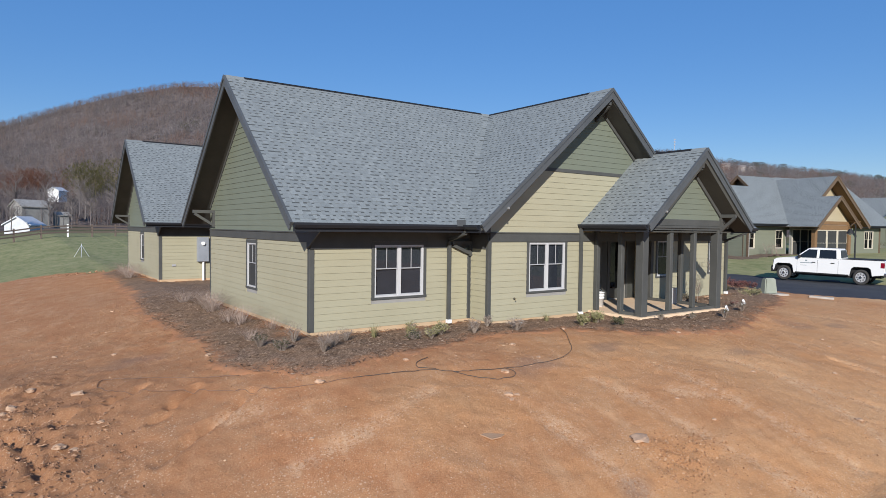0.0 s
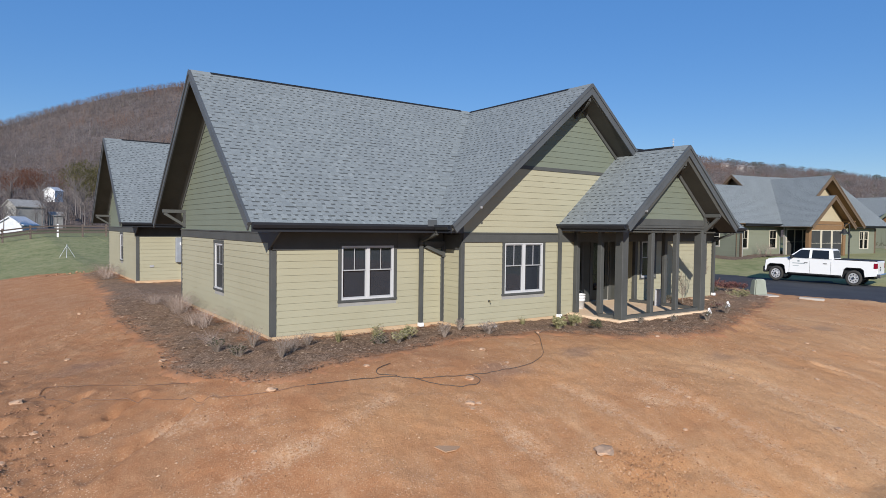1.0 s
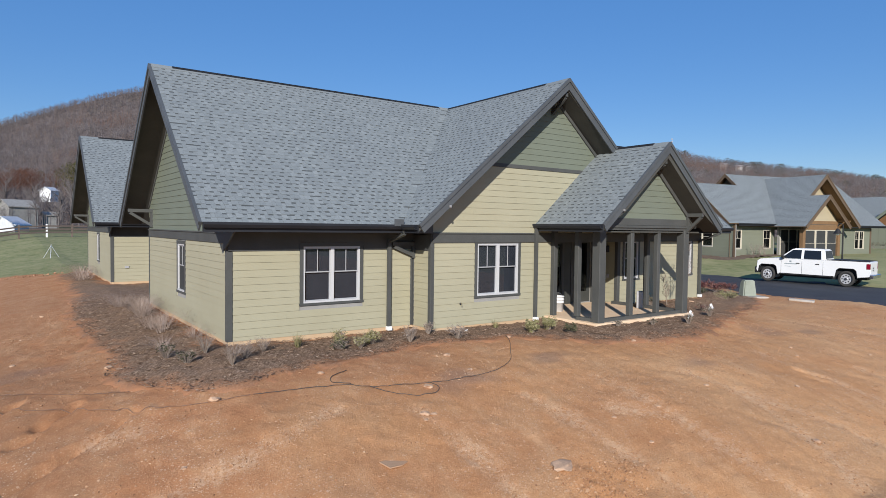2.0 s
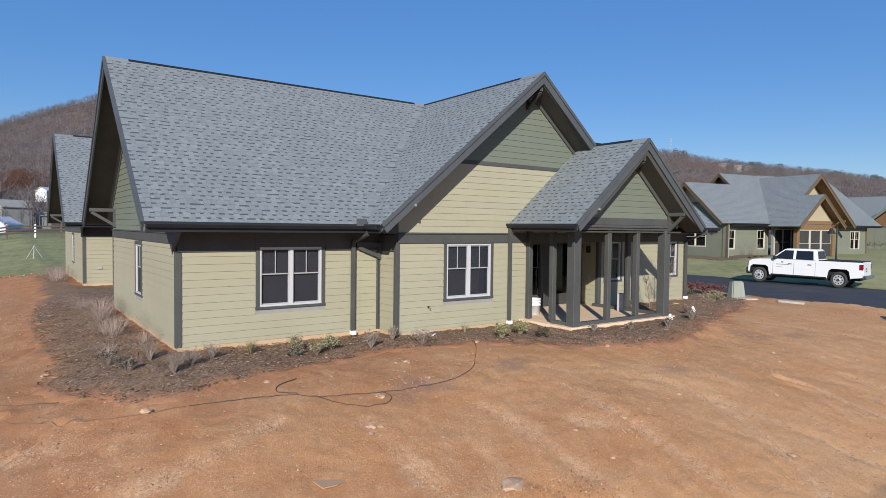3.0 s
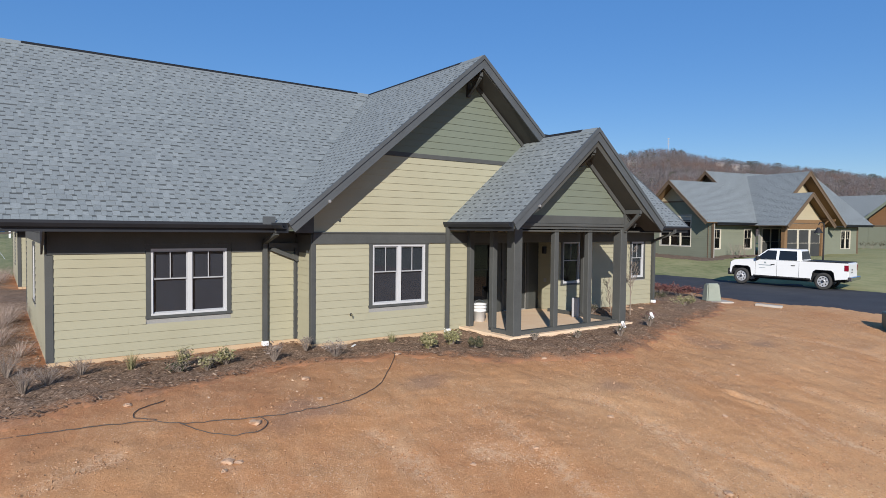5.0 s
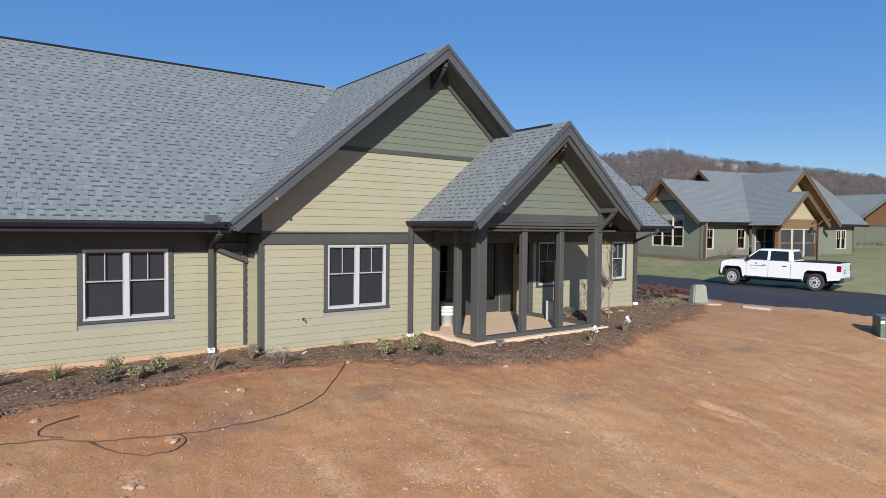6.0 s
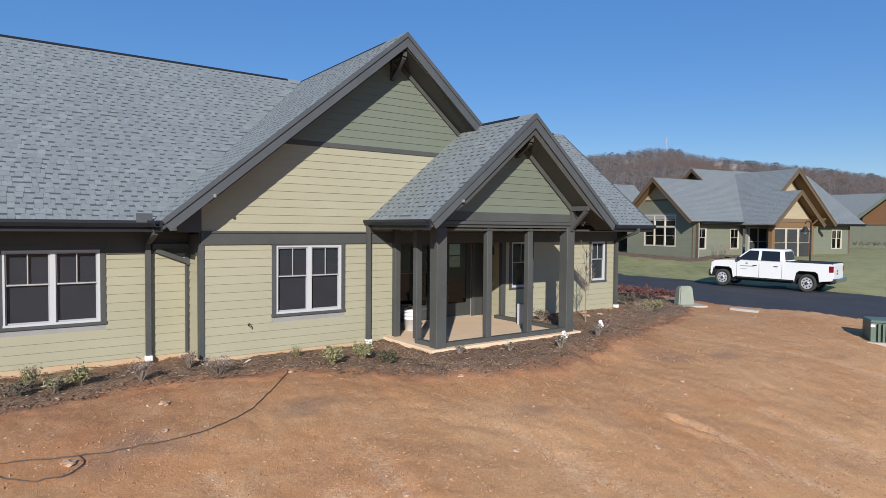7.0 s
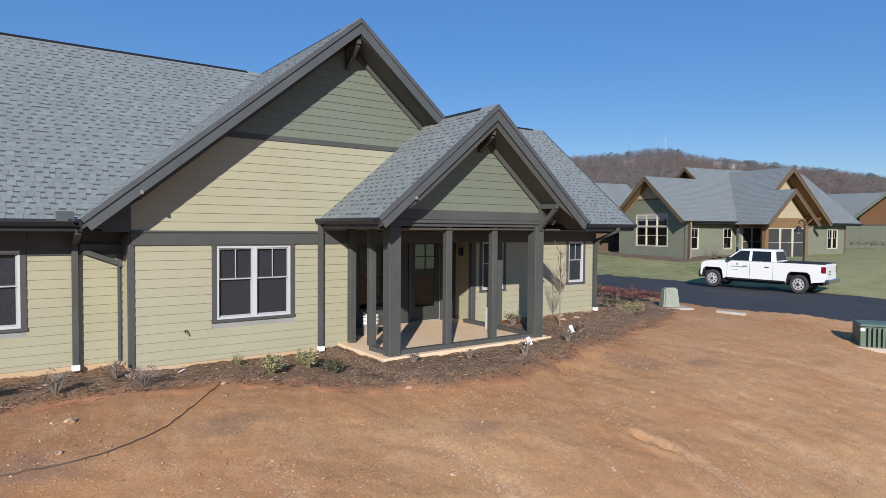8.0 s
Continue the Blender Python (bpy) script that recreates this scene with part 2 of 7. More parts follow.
def solid(bm, corners):
    """A box from its eight corners: the lower four round, then the upper four."""
    v = [bm.verts.new(c) for c in corners]
    for f in ((3, 2, 1, 0), (4, 5, 6, 7), (0, 1, 5, 4), (1, 2, 6, 5), (2, 3, 7, 6), (3, 0, 4, 7)):
        bm.faces.new([v[i] for i in f])
    return v


def box(bm, x0, x1, y0, y1, z0, z1):
    return solid(bm, [(x0, y0, z0), (x1, y0, z0), (x1, y1, z0), (x0, y1, z0), (x0, y0, z1), (x1, y0, z1), (x1, y1, z1), (x0, y1, z1)])


def beam(bm, p, q, w, h, up=(0, 0, 1), drop=0.0):
    """A bar from p to q, w wide and h deep; its upper face's middle line runs drop below p-q."""
    p, q, up = Vector(p), Vector(q), Vector(up)
    d = (q - p).normalized()
    s = d.cross(up).normalized() * (w / 2)
    u = s.cross(d).normalized()
    hi, lo = -u * drop, -u * (drop + h)
    return solid(bm, [p - s + lo, q - s + lo, q + s + lo, p + s + lo, p - s + hi, q - s + hi, q + s + hi, p + s + hi])


def plumb_beam(bm, p, q, w, h, drop=0.0):
    """A sloping board from p up to q, cut plumb at q so that two of them meet at a peak."""
    p, q = Vector(p), Vector(q)
    d = (q - p).normalized()
    s = d.cross(Vector((0, 0, 1))).normalized() * (w / 2)
    u = s.cross(d).normalized()
    f = Vector((0, 0, 1 / math.hypot(d.x, d.y)))
    lo, hi = drop + h, drop
    v = solid(bm, [p - s - u * lo, q - s - f * lo, q + s - f * lo, p + s - u * lo, p - s - u * hi, q - s - f * hi, q + s - f * hi, p + s - u * hi])
    bmesh.ops.recalc_face_normals(bm, faces=bm.faces)
    return v


def chamfer(bm, width=0.006):
    bmesh.ops.recalc_face_normals(bm, faces=bm.faces)
    bmesh.ops.bevel(bm, geom=list(bm.edges), offset=width, segments=1, affect='EDGES', clamp_overlap=True)


def extrude(bm, ring, step):
    """A prism from a flat ring of points, pushed by step."""
    a = [bm.verts.new(p) for p in ring]
    b = [bm.verts.new(Vector(p) + Vector(step)) for p in ring]
    n = len(ring)
    bm.faces.new(a[::-1])
    bm.faces.new(b)
    for i in range(n):
        bm.faces.new((a[i], a[(i + 1) % n], b[(i + 1) % n], b[i]))
    bmesh.ops.recalc_face_normals(bm, faces=bm.faces)


def tube(bm, pts, r, sides=8, taper=None):
    pts = [Vector(p) for p in pts]
    rings = []
    for i, p in enumerate(pts):
        d = (pts[min(i + 1, len(pts) - 1)] - pts[max(i - 1, 0)]).normalized()
        a = d.orthogonal().normalized() if not rings else (rings_a - d * rings_a.dot(d)).normalized()
        rings_a = a
        b = d.cross(a)
        rr = r if taper is None else r + (taper - r) * i / (len(pts) - 1)
        rings.append([bm.verts.new(p + (a * math.cos(k * math.tau / sides) + b * math.sin(k * math.tau / sides)) * rr) for k in range(sides)])
    for r0, r1 in zip(rings, rings[1:]):
        for k in range(sides):
            bm.faces.new((r0[k], r0[(k + 1) % sides], r1[(k + 1) % sides], r1[k]))
    bm.faces.new(rings[0][::-1])
    bm.faces.new(rings[-1])


class Side:
    """A wall's own frame: u along it, d outwards, z up."""
    def __init__(self, o, u, n):
        self.o, self.u, self.n = Vector(o), Vector(u).normalized(), Vector(n).normalized()

    def at(self, u, d, z):
        return self.o + self.u * u + self.n * d + Vector((0, 0, z))

    def box(self, bm, u0, u1, d0, d1, z0, z1):
        return solid(bm, [self.at(u0, d0, z0), self.at(u1, d0, z0), self.at(u1, d1, z0), self.at(u0, d1, z0),
                          self.at(u0, d0, z1), self.at(u1, d0, z1), self.at(u1, d1, z1), self.at(u0, d1, z1)])


def spans(lo, hi, cuts):
    out = [(lo, hi)]
    for a, b in cuts:
        nxt = []
        for p, q in out:
            if b <= p or a >= q:
                nxt.append((p, q))
            else:
                if a > p:
                    nxt.append((p, a))
                if b < q:
                    nxt.append((b, q))
        out = nxt
    return [(p, q) for p, q in out if q - p > 0.02]


def wall_core(name, side, u0, u1, z0, z1, holes, parent, material, thick=0.15, gable=None):
    """The wall behind the boards, one connected body with its openings through it. gable: (u, z) of the peak above z1."""
    bm = bmesh.new()
    us = sorted({u0, u1, *[q for h in holes for q in h[:2] if u0 < q < u1]})
    zs = sorted({z0, z1, *[q for h in holes for q in h[2:4] if z0 < q < z1]})
    made = {}

    def vert(u, z, d):
        key = (round(u, 4), round(z, 4), d)
        if key not in made:
            made[key] = bm.verts.new(side.at(u, -thick * d, z))
        return made[key]

    def filled(i, k):
        if not (0 <= i < len(us) - 1 and 0 <= k < len(zs) - 1):
            return False
        u, z = (us[i] + us[i + 1]) / 2, (zs[k] + zs[k + 1]) / 2
        return not any(h[0] < u < h[1] and h[2] < z < h[3] for h in holes)

    def quad(a, b):
        bm.faces.new((vert(*a, 0), vert(*b, 0), vert(*b, 1), vert(*a, 1)))

    for i in range(len(us) - 1):
        for k in range(len(zs) - 1):
            if not filled(i, k):
                continue
            a, b, c, d = (us[i], zs[k]), (us[i + 1], zs[k]), (us[i + 1], zs[k + 1]), (us[i], zs[k + 1])
            for depth in (0, 1):
                bm.faces.new([vert(*q, depth) for q in (a, b, c, d)])
            for near, edge in (((i, k - 1), (a, b)), ((i + 1, k), (b, c)), ((i, k + 1), (c, d)), ((i - 1, k), (d, a))):
                if not filled(*near) and not (gable and near[1] == len(zs) - 1):
                    quad(*edge)
    if gable:
        k0, k1 = (max(z1 + 0.01, gable[1] - SLOPE * 1.02 * abs(gable[0] - q)) for q in (u0, u1))
        ring = [(u, z1) for u in us] + [(u1, k1), gable, (u0, k0)]
        for depth in (0, 1):
            bm.faces.new([vert(*q, depth) for q in ring])
        for a, b in zip(ring[len(us) - 1:], ring[len(us):] + ring[:1]):
            quad(a, b)
    bmesh.ops.recalc_face_normals(bm, faces=bm.faces)
    return part(name, bm, material, parent)


EXPO = 0.1725


def siding(side, u0, u1, z0, z1, holes, parent, material, limits=None, joined=False):
    """Lap siding: each board its own piece, proud at its lower edge. limits(z) gives the ends under a sloping roof."""
    bm = bmesh.new() if joined else None
    k = 0
    while z0 + k * EXPO < z1 - 0.02:
        za, zb = z0 + k * EXPO, min(z0 + (k + 1) * EXPO, z1)
        k += 1
        if zb < 0.02:
            continue
        za = max(za, 0.0)
        cuts = [(h[0], h[1]) for h in holes if h[2] < zb - 0.02 and h[3] > za + 0.02]
        la, lb = (u0, u1), (u0, u1)
        if limits:
            la, lb = limits(za), limits(zb)
            la, lb = (max(u0, la[0]), min(u1, la[1])), (max(u0, lb[0]), min(u1, lb[1]))
            if la[1] - la[0] < 0.05:
                continue
            if lb[1] < lb[0]:
                lb = ((lb[0] + lb[1]) / 2,) * 2
        for a, b in spans(la[0], la[1], cuts):
            ta = lb[0] if a == la[0] else a
            tb = lb[1] if b == la[1] else b
            joints = [a]
            while b - joints[-1] > 3.66 + 0.6:
                joints.append(joints[-1] + (3.66 if joints[-1] > a else 1.3 + 0.6 * (k % 4)))
            joints.append(b)
            for i, (p, q) in enumerate(zip(joints, joints[1:])):
                pt = ta if i == 0 else p
                qt = tb if i == len(joints) - 2 else q
                p2, q2 = p + (0.002 if i else 0), q
                m = bm if joined else bmesh.new()
                s = side.at
                solid(m, [s(p2, 0.001, za), s(q2, 0.001, za), s(q2, 0.02, za), s(p2, 0.02, za),
                          s(pt, 0.001, zb), s(qt, 0.001, zb), s(qt, 0.006, zb), s(pt, 0.006, zb)])
                bmesh.ops.recalc_face_normals(m, faces=m.faces) if not joined else None
                if not joined:
                    part("siding_board", m, material, parent)
    if joined:
        bmesh.ops.recalc_face_normals(bm, faces=bm.faces)
        ob = part("siding", bm, material, parent)
        ob["kind"] = "stuff"


def trim_boards(name, side, rects, parent, material, d=0.03):
    """Flat boards on a wall, each (u0, u1, z0, z1), as one part each."""
    for u0, u1, z0, z1 in rects:
        bm = bmesh.new()
        side.box(bm, u0, u1, 0.0, d, z0, z1)
        chamfer(bm, 0.004)
        part(name, bm, material, parent)


def window(side, u0, u1, z0, z1, units, parent, muntins=True, casing=0.095, mat_case=None, mat_frame=None, shade=None, back=None):
    """A window by the outer edges of its casing: dark flat casing, white vinyl frame, double-hung sashes with a bar in the upper one."""
    mat_case, mat_frame = mat_case or M_TRIM, mat_frame or M_VINYL
    w = new("window")
    w.parent = parent
    bm = bmesh.new()
    c = casing
    low = c - 0.035
    side.box(bm, u0, u0 + c, 0, 0.032, z0 + low, z1 - c)
    side.box(bm, u1 - c, u1, 0, 0.032, z0 + low, z1 - c)
    side.box(bm, u0 - 0.01, u1 + 0.01, 0, 0.034, z1 - c, z1)
    side.box(bm, u0 - 0.01, u1 + 0.01, 0, 0.04, z0, z0 + low)
    part("casing", bm, mat_case, w)
    a, b, lo, hi = u0 + c, u1 - c, z0 + low, z1 - c
    bm = bmesh.new()
    f = 0.042
    side.box(bm, a, b, -0.06, 0.022, hi - f, hi)
    side.box(bm, a, b, -0.06, 0.03, lo, lo + f)
    side.box(bm, a, a + f, -0.06, 0.022, lo + f, hi - f)
    side.box(bm, b - f, b, -0.06, 0.022, lo + f, hi - f)
    step = (b - a) / units
    for i in range(1, units):
        m = a + i * step
        side.box(bm, m - 0.045, m + 0.045, -0.06, 0.022, lo + f, hi - f)
    bmesh.ops.recalc_face_normals(bm, faces=bm.faces)
    part("window_frame", bm, mat_frame, w)
    for i in range(units):
        p = a + i * step + (f if i == 0 else 0.045)
        q = a + (i + 1) * step - (f if i == units - 1 else 0.045)
        mid = lo + (hi - lo) * 0.55
        for top in (True, False):
            s0, s1, dep = (mid - 0.02, hi - f, -0.005) if top else (lo + f, mid + 0.02, -0.03)
            r = 0.026
            bm = bmesh.new()
            side.box(bm, p, q, dep - 0.025, dep, s1 - r, s1)
            side.box(bm, p, q, dep - 0.025, dep, s0, s0 + r)
            side.box(bm, p, p + r, dep - 0.025, dep, s0 + r, s1 - r)
            side.box(bm, q - r, q, dep - 0.025, dep, s0 + r, s1 - r)
            if top and muntins:
                side.box(bm, (p + q) / 2 - 0.009, (p + q) / 2 + 0.009, dep - 0.02, dep - 0.002, s0 + r, s1 - r)
            bmesh.ops.recalc_face_normals(bm, faces=bm.faces)
            part("sash", bm, M_SASH if mat_frame is M_VINYL else mat_frame, w)
            if shade:
                continue
            bm = bmesh.new()
            side.box(bm, p + r, q - r, dep - 0.018, dep - 0.013, s0 + r, s1 - r)
            bmesh.ops.recalc_face_normals(bm, faces=bm.faces)
            g = part("pane", bm, M_GLASS, w)
            g.visible_shadow = False
    # Sheet behind the sashes: near-black for an unlit room, grey to tone panes.
    bm = bmesh.new()
    k = -0.03 if shade else -0.078
    side.box(bm, a - 0.03, b + 0.03, k, k + 0.01, lo - 0.03, hi + 0.03)
    bmesh.ops.recalc_face_normals(bm, faces=bm.faces)
    part("window_shade", bm, shade or back or M_PANEBACK, w, "grey insect screen" if shade else "near-black sheet behind the glass standing for an unlit room" if back else "grey sheet added behind the glass to tone the pane")
    return w


SLOPE = 0.833
NORM = math.sqrt(1 + SLOPE * SLOPE)
TABS = [0.075, 0.095, 0.115, 0.135, 0.16]
COURSE = 0.155


def row_span(poly, v):
    xs = []
    for (a, b), (c, d) in zip(poly, poly[1:] + poly[:1]):
        if (b <= v < d) or (d <= v < b):
            xs.append(a + (c - a) * (v - b) / (d - b))
    return (min(xs), max(xs)) if len(xs) >= 2 else None


def roof_plane(parent, eave, along, inward, poly, pieces=0, first=(0, 0), shingled=True, deck=0.07, slope=SLOPE, soffit=None):
    """One slope: a deck with a painted underside and courses of shingles. poly: (u, v) with u along the eave, v up the slope."""
    o, u = Vector(eave), Vector(along).normalized()
    v = (Vector(inward).normalized() + Vector((0, 0, slope))).normalized()
    n = u.cross(v).normalized()
    if n.z < 0:
        n = -n
    bm = bmesh.new()
    extrude(bm, [o + u * a + v * b for a, b in poly], n * -deck)
    roof = part("roof", bm, soffit or M_SOFFIT, parent, "dark painted roof deck under grey shingles")
    if not shingled:
        return roof
    rnd = random.Random(int(abs(o.x) * 37 + abs(o.y) * 101) + len(poly))
    top = max(b for _, b in poly)
    verts, faces, left, tones = [], [], pieces, []
    shared = {}
    rot = Matrix((u, v, n)).transposed().to_4x4()
    k = 0
    while k * COURSE < top - 0.01:
        v0, v1 = k * COURSE, min((k + 1) * COURSE + 0.02, top - 0.001)
        k += 1
        lo, hi = row_span(poly, v0 + 0.002), row_span(poly, min(v1, top - 0.004))
        if not lo or not hi:
            continue
        a = lo[0]
        seq = []
        gap = rnd.random() < 0.5
        while a < lo[1] - 0.02:
            w = rnd.choice(TABS[:3] if gap else TABS[1:])
            b = min(a + w, lo[1])
            if lo[1] - b < 0.08:
                b = lo[1]
            seq.append((a, b, gap))
            gap = (rnd.random() < 0.72) if not gap else rnd.random() < 0.12
            a = b
        for i, (p, q, dark) in enumerate(seq):
            pt, qt = p, q
            if i == 0:
                pt = hi[0]
            if i == len(seq) - 1:
                qt = hi[1]
            pt, qt = max(pt, hi[0]), min(qt, hi[1])
            if qt <= pt:
                continue
            t = 0.006 if dark else rnd.choice((0.011, 0.014))
            plainpiece = pt == p and qt == q and min(abs((q - p) - k_) for k_ in TABS) < 1e-6 and not dark
            if left > 0 and plainpiece and first[0] <= p <= first[1]:
                key = (round(q - p, 3), t)
                if key not in shared:
                    b2 = bmesh.new()
                    ww = q - p
                    solid(b2, [(0.002, 0, 0.0), (ww - 0.002, 0, 0), (ww - 0.002, v1 - v0, 0), (0.002, v1 - v0, 0),
                               (0.002, 0, t), (ww - 0.002, 0, t), (ww - 0.002, v1 - v0, 0.003), (0.002, v1 - v0, 0.003)])
                    me = bpy.data.meshes.new("shingle")
                    b2.to_mesh(me)
                    b2.free()
                    me.materials.append(M_SHINGLE)
                    shared[key] = me
                ob = new("shingle", shared[key])
                ob.matrix_basis = Matrix.Translation(o + u * p + v * v0 + n * 0.002) @ rot
                ob.parent = roof
                left -= 1
                continue
            c = len(verts)
            z0 = n * 0.002
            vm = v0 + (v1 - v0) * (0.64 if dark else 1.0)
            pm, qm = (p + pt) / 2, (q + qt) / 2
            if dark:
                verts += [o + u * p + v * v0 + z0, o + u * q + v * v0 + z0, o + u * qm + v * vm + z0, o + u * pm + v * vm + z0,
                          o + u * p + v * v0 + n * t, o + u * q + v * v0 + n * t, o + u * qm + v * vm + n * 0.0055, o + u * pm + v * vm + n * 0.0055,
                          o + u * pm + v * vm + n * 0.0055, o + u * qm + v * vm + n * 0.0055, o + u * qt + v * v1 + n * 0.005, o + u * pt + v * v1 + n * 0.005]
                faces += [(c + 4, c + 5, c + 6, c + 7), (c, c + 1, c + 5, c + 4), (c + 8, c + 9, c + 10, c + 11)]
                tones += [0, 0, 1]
            else:
                verts += [o + u * (p + 0.001) + v * v0 + z0, o + u * (q - 0.001) + v * v0 + z0, o + u * qt + v * v1 + z0, o + u * pt + v * v1 + z0,
                          o + u * (p + 0.001) + v * v0 + n * t, o + u * (q - 0.001) + v * v0 + n * t, o + u * qt + v * v1 + n * 0.005, o + u * pt + v * v1 + n * 0.005]
                faces += [(c + 4, c + 5, c + 6, c + 7), (c, c + 1, c + 5, c + 4), (c + 1, c + 2, c + 6, c + 5), (c + 3, c, c + 4, c + 7)]
                tones += [0] * 4
    me = bpy.data.meshes.new("shingles")
    me.from_pydata([tuple(p) for p in verts], [], faces)
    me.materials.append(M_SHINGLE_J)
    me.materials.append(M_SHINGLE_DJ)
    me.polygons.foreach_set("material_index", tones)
    ob = new("shingles", me)
    ob.parent = roof
    ob["kind"] = "stuff"
    return roof


def rake(parent, p, q, outward, depth=0.25, material=None):
    """A barge board under the edge of a gable, from the eave p up to the peak q, with a narrow strip on top."""
    o = Vector(outward)
    bm = bmesh.new()
    plumb_beam(bm, Vector(p) + o * 0.02, Vector(q) + o * 0.02, 0.04, depth, -0.012)
    part("barge_board", bm, material or M_FASCIA, parent)
    bm = bmesh.new()
    plumb_beam(bm, Vector(p) + o * 0.055, Vector(q) + o * 0.055, 0.03, 0.085, -0.016)
    part("rake_trim", bm, material or M_FASCIA, parent)


def gutter(parent, p, q, outward):
    """An open metal gutter along an eave."""
    p, q, o = Vector(p), Vector(q), Vector(outward)
    prof = [(0, 0.0), (0, -0.125), (0.08, -0.125), (0.125, -0.055), (0.125, 0.0), (0.112, 0.0), (0.112, -0.05), (0.075, -0.112), (0.012, -0.112), (0.012, 0)]
    bm = bmesh.new()
    extrude(bm, [p + o * a + Vector((0, 0, b)) for a, b in prof], q - p)
    part("gutter", bm, M_GUTTER, parent, "black metal gutter")
    # fascia board behind
    bm = bmesh.new()
    solid(bm, [p + o * -0.03 + Vector((0, 0, -0.215)), q + o * -0.03 + Vector((0, 0, -0.215)), q + o * -0.002 + Vector((0, 0, -0.215)), p + o * -0.002 + Vector((0, 0, -0.215)),
               p + o * -0.03 + Vector((0, 0, 0.0)), q + o * -0.03 + Vector((0, 0, 0.0)), q + o * -0.002 + Vector((0, 0, 0.0)), p + o * -0.002 + Vector((0, 0, 0.0))])
    bmesh.ops.recalc_face_normals(bm, faces=bm.faces)
    part("fascia", bm, M_GUTTER, parent)


def downspout(parent, pts, material=None, boot=True):
    bm = bmesh.new()
    for a, b in zip(pts, pts[1:]):
        d = Vector(b) - Vector(a)
        up = (0, 1, 0) if abs(d.normalized().z) > 0.7 else (0, 0, 1)
        beam(bm, a, b, 0.1, 0.075, up, -0.037)
    part("downspout", bm, material or M_TRIM, parent, "dark painted square downspout")
    if boot:
        x, y, z = pts[-1]
        bm = bmesh.new()
        box(bm, x - 0.07, x + 0.07, y - 0.09, y + 0.05, z - 0.08, z + 0.03)
        chamfer(bm, 0.012)
        part("drain_boot", bm, M_WHITE, parent, "white plastic drain boot")


def ridge_cap(parent, p, q, inset0=0.6, inset1=0.0):
    p, q = Vector(p), Vector(q)
    d = (q - p).normalized()
    for (a, b, m, h, w) in ((p, q, M_SHINGLE, 0.012, 0.12), (p + d * inset0, q - d * inset1, M_RIDGE, 0.02, 0.085)):
        bm = bmesh.new()
        s = d.cross(Vector((0, 0, 1))).normalized()
        ring = [a + s * w + Vector((0, 0, -w * SLOPE + 0.012)), a + s * w + Vector((0, 0, -w * SLOPE + 0.012 + h)), a + Vector((0, 0, h + 0.015)),
                a - s * w + Vector((0, 0, -w * SLOPE + 0.012 + h)), a - s * w + Vector((0, 0, -w * SLOPE + 0.012)), a + Vector((0, 0, -0.01))]
        extrude(bm, ring, b - a)
        part("ridge_cap", bm, m, parent)


def knee_brace(parent, side, u, z, reach, depth, material=None):
    """A timber bracket under a gable: a short beam out from the wall and a slanting strut."""
    bm = bmesh.new()
    beam(bm, side.at(u, 0.0, z), side.at(u, reach, z), 0.1, 0.11)
    beam(bm, side.at(u, 0.03, z - depth), side.at(u, reach - 0.08, z - 0.09), 0.08, 0.09)
    beam(bm, side.at(u, 0.0, z - 0.1), side.at(u, 0.09, z - 0.1), 0.09, depth)
    part("knee_brace", bm, material or M_TRIM, parent)


M_CLIP = plain('grey_clip', (0.22, 0.22, 0.22, 1), 0.5)
M_CHROME_B = plain('brass', (0.45, 0.36, 0.2, 1), 0.35, 0.9)

# ---- ground ----
def ground_z(x, y):
    d = min(max(0.0, -(y + 1.0)), 9.5)
    l = min(max(0.0, -(x + 0.6)), 6.0)
    r = min(max(0.0, x - 10), 15.0)
    z = 0.0204 * d - 0.0171 * d * d - 0.1479 * l + 0.0045 * l * d - 0.0247 * r - 0.0006 * r * d - 0.0152 * d * max(0.0, 6 - max(x, -5))
    z += 1.15 * max(0.0, min(1.0, (x - 36) / 9)) ** 1.0 if x > 36 else 0.0
    near = 1 - min(1.0, (max(0.0, -y - 0.9) + max(0.0, -x) + max(0.0, x - 19)) / 4)
    z = max(z, -1.7) - 0.03 - 0.07 * near
    # fill raised against the walls and the porch
    out = 9.0
    for x0, x1, y0 in ((0.0, 5.09, 0.0), (5.09, 9.7, -0.91), (9.2, 14.0, -2.97), (13.8, 19.0, 0.0)):
        out = min(out, math.hypot(max(0.0, x0 - x, x - x1), max(0.0, y0 - y)))
    if x > 0 and out < 2.4:
        k = max(0.0, min(1.0, (2.4 - out) / 1.9)) * min(1.0, x / 0.5)
        aim = -0.13 if x < 4.5 else -0.1 if x < 9 else -0.045 if x < 14.2 else -0.04
        z += (aim - z) * k * k * (3 - 2 * k)
    if y > 48:
        z += 1.25 * min(1.0, (y - 48) / 25)
    return z


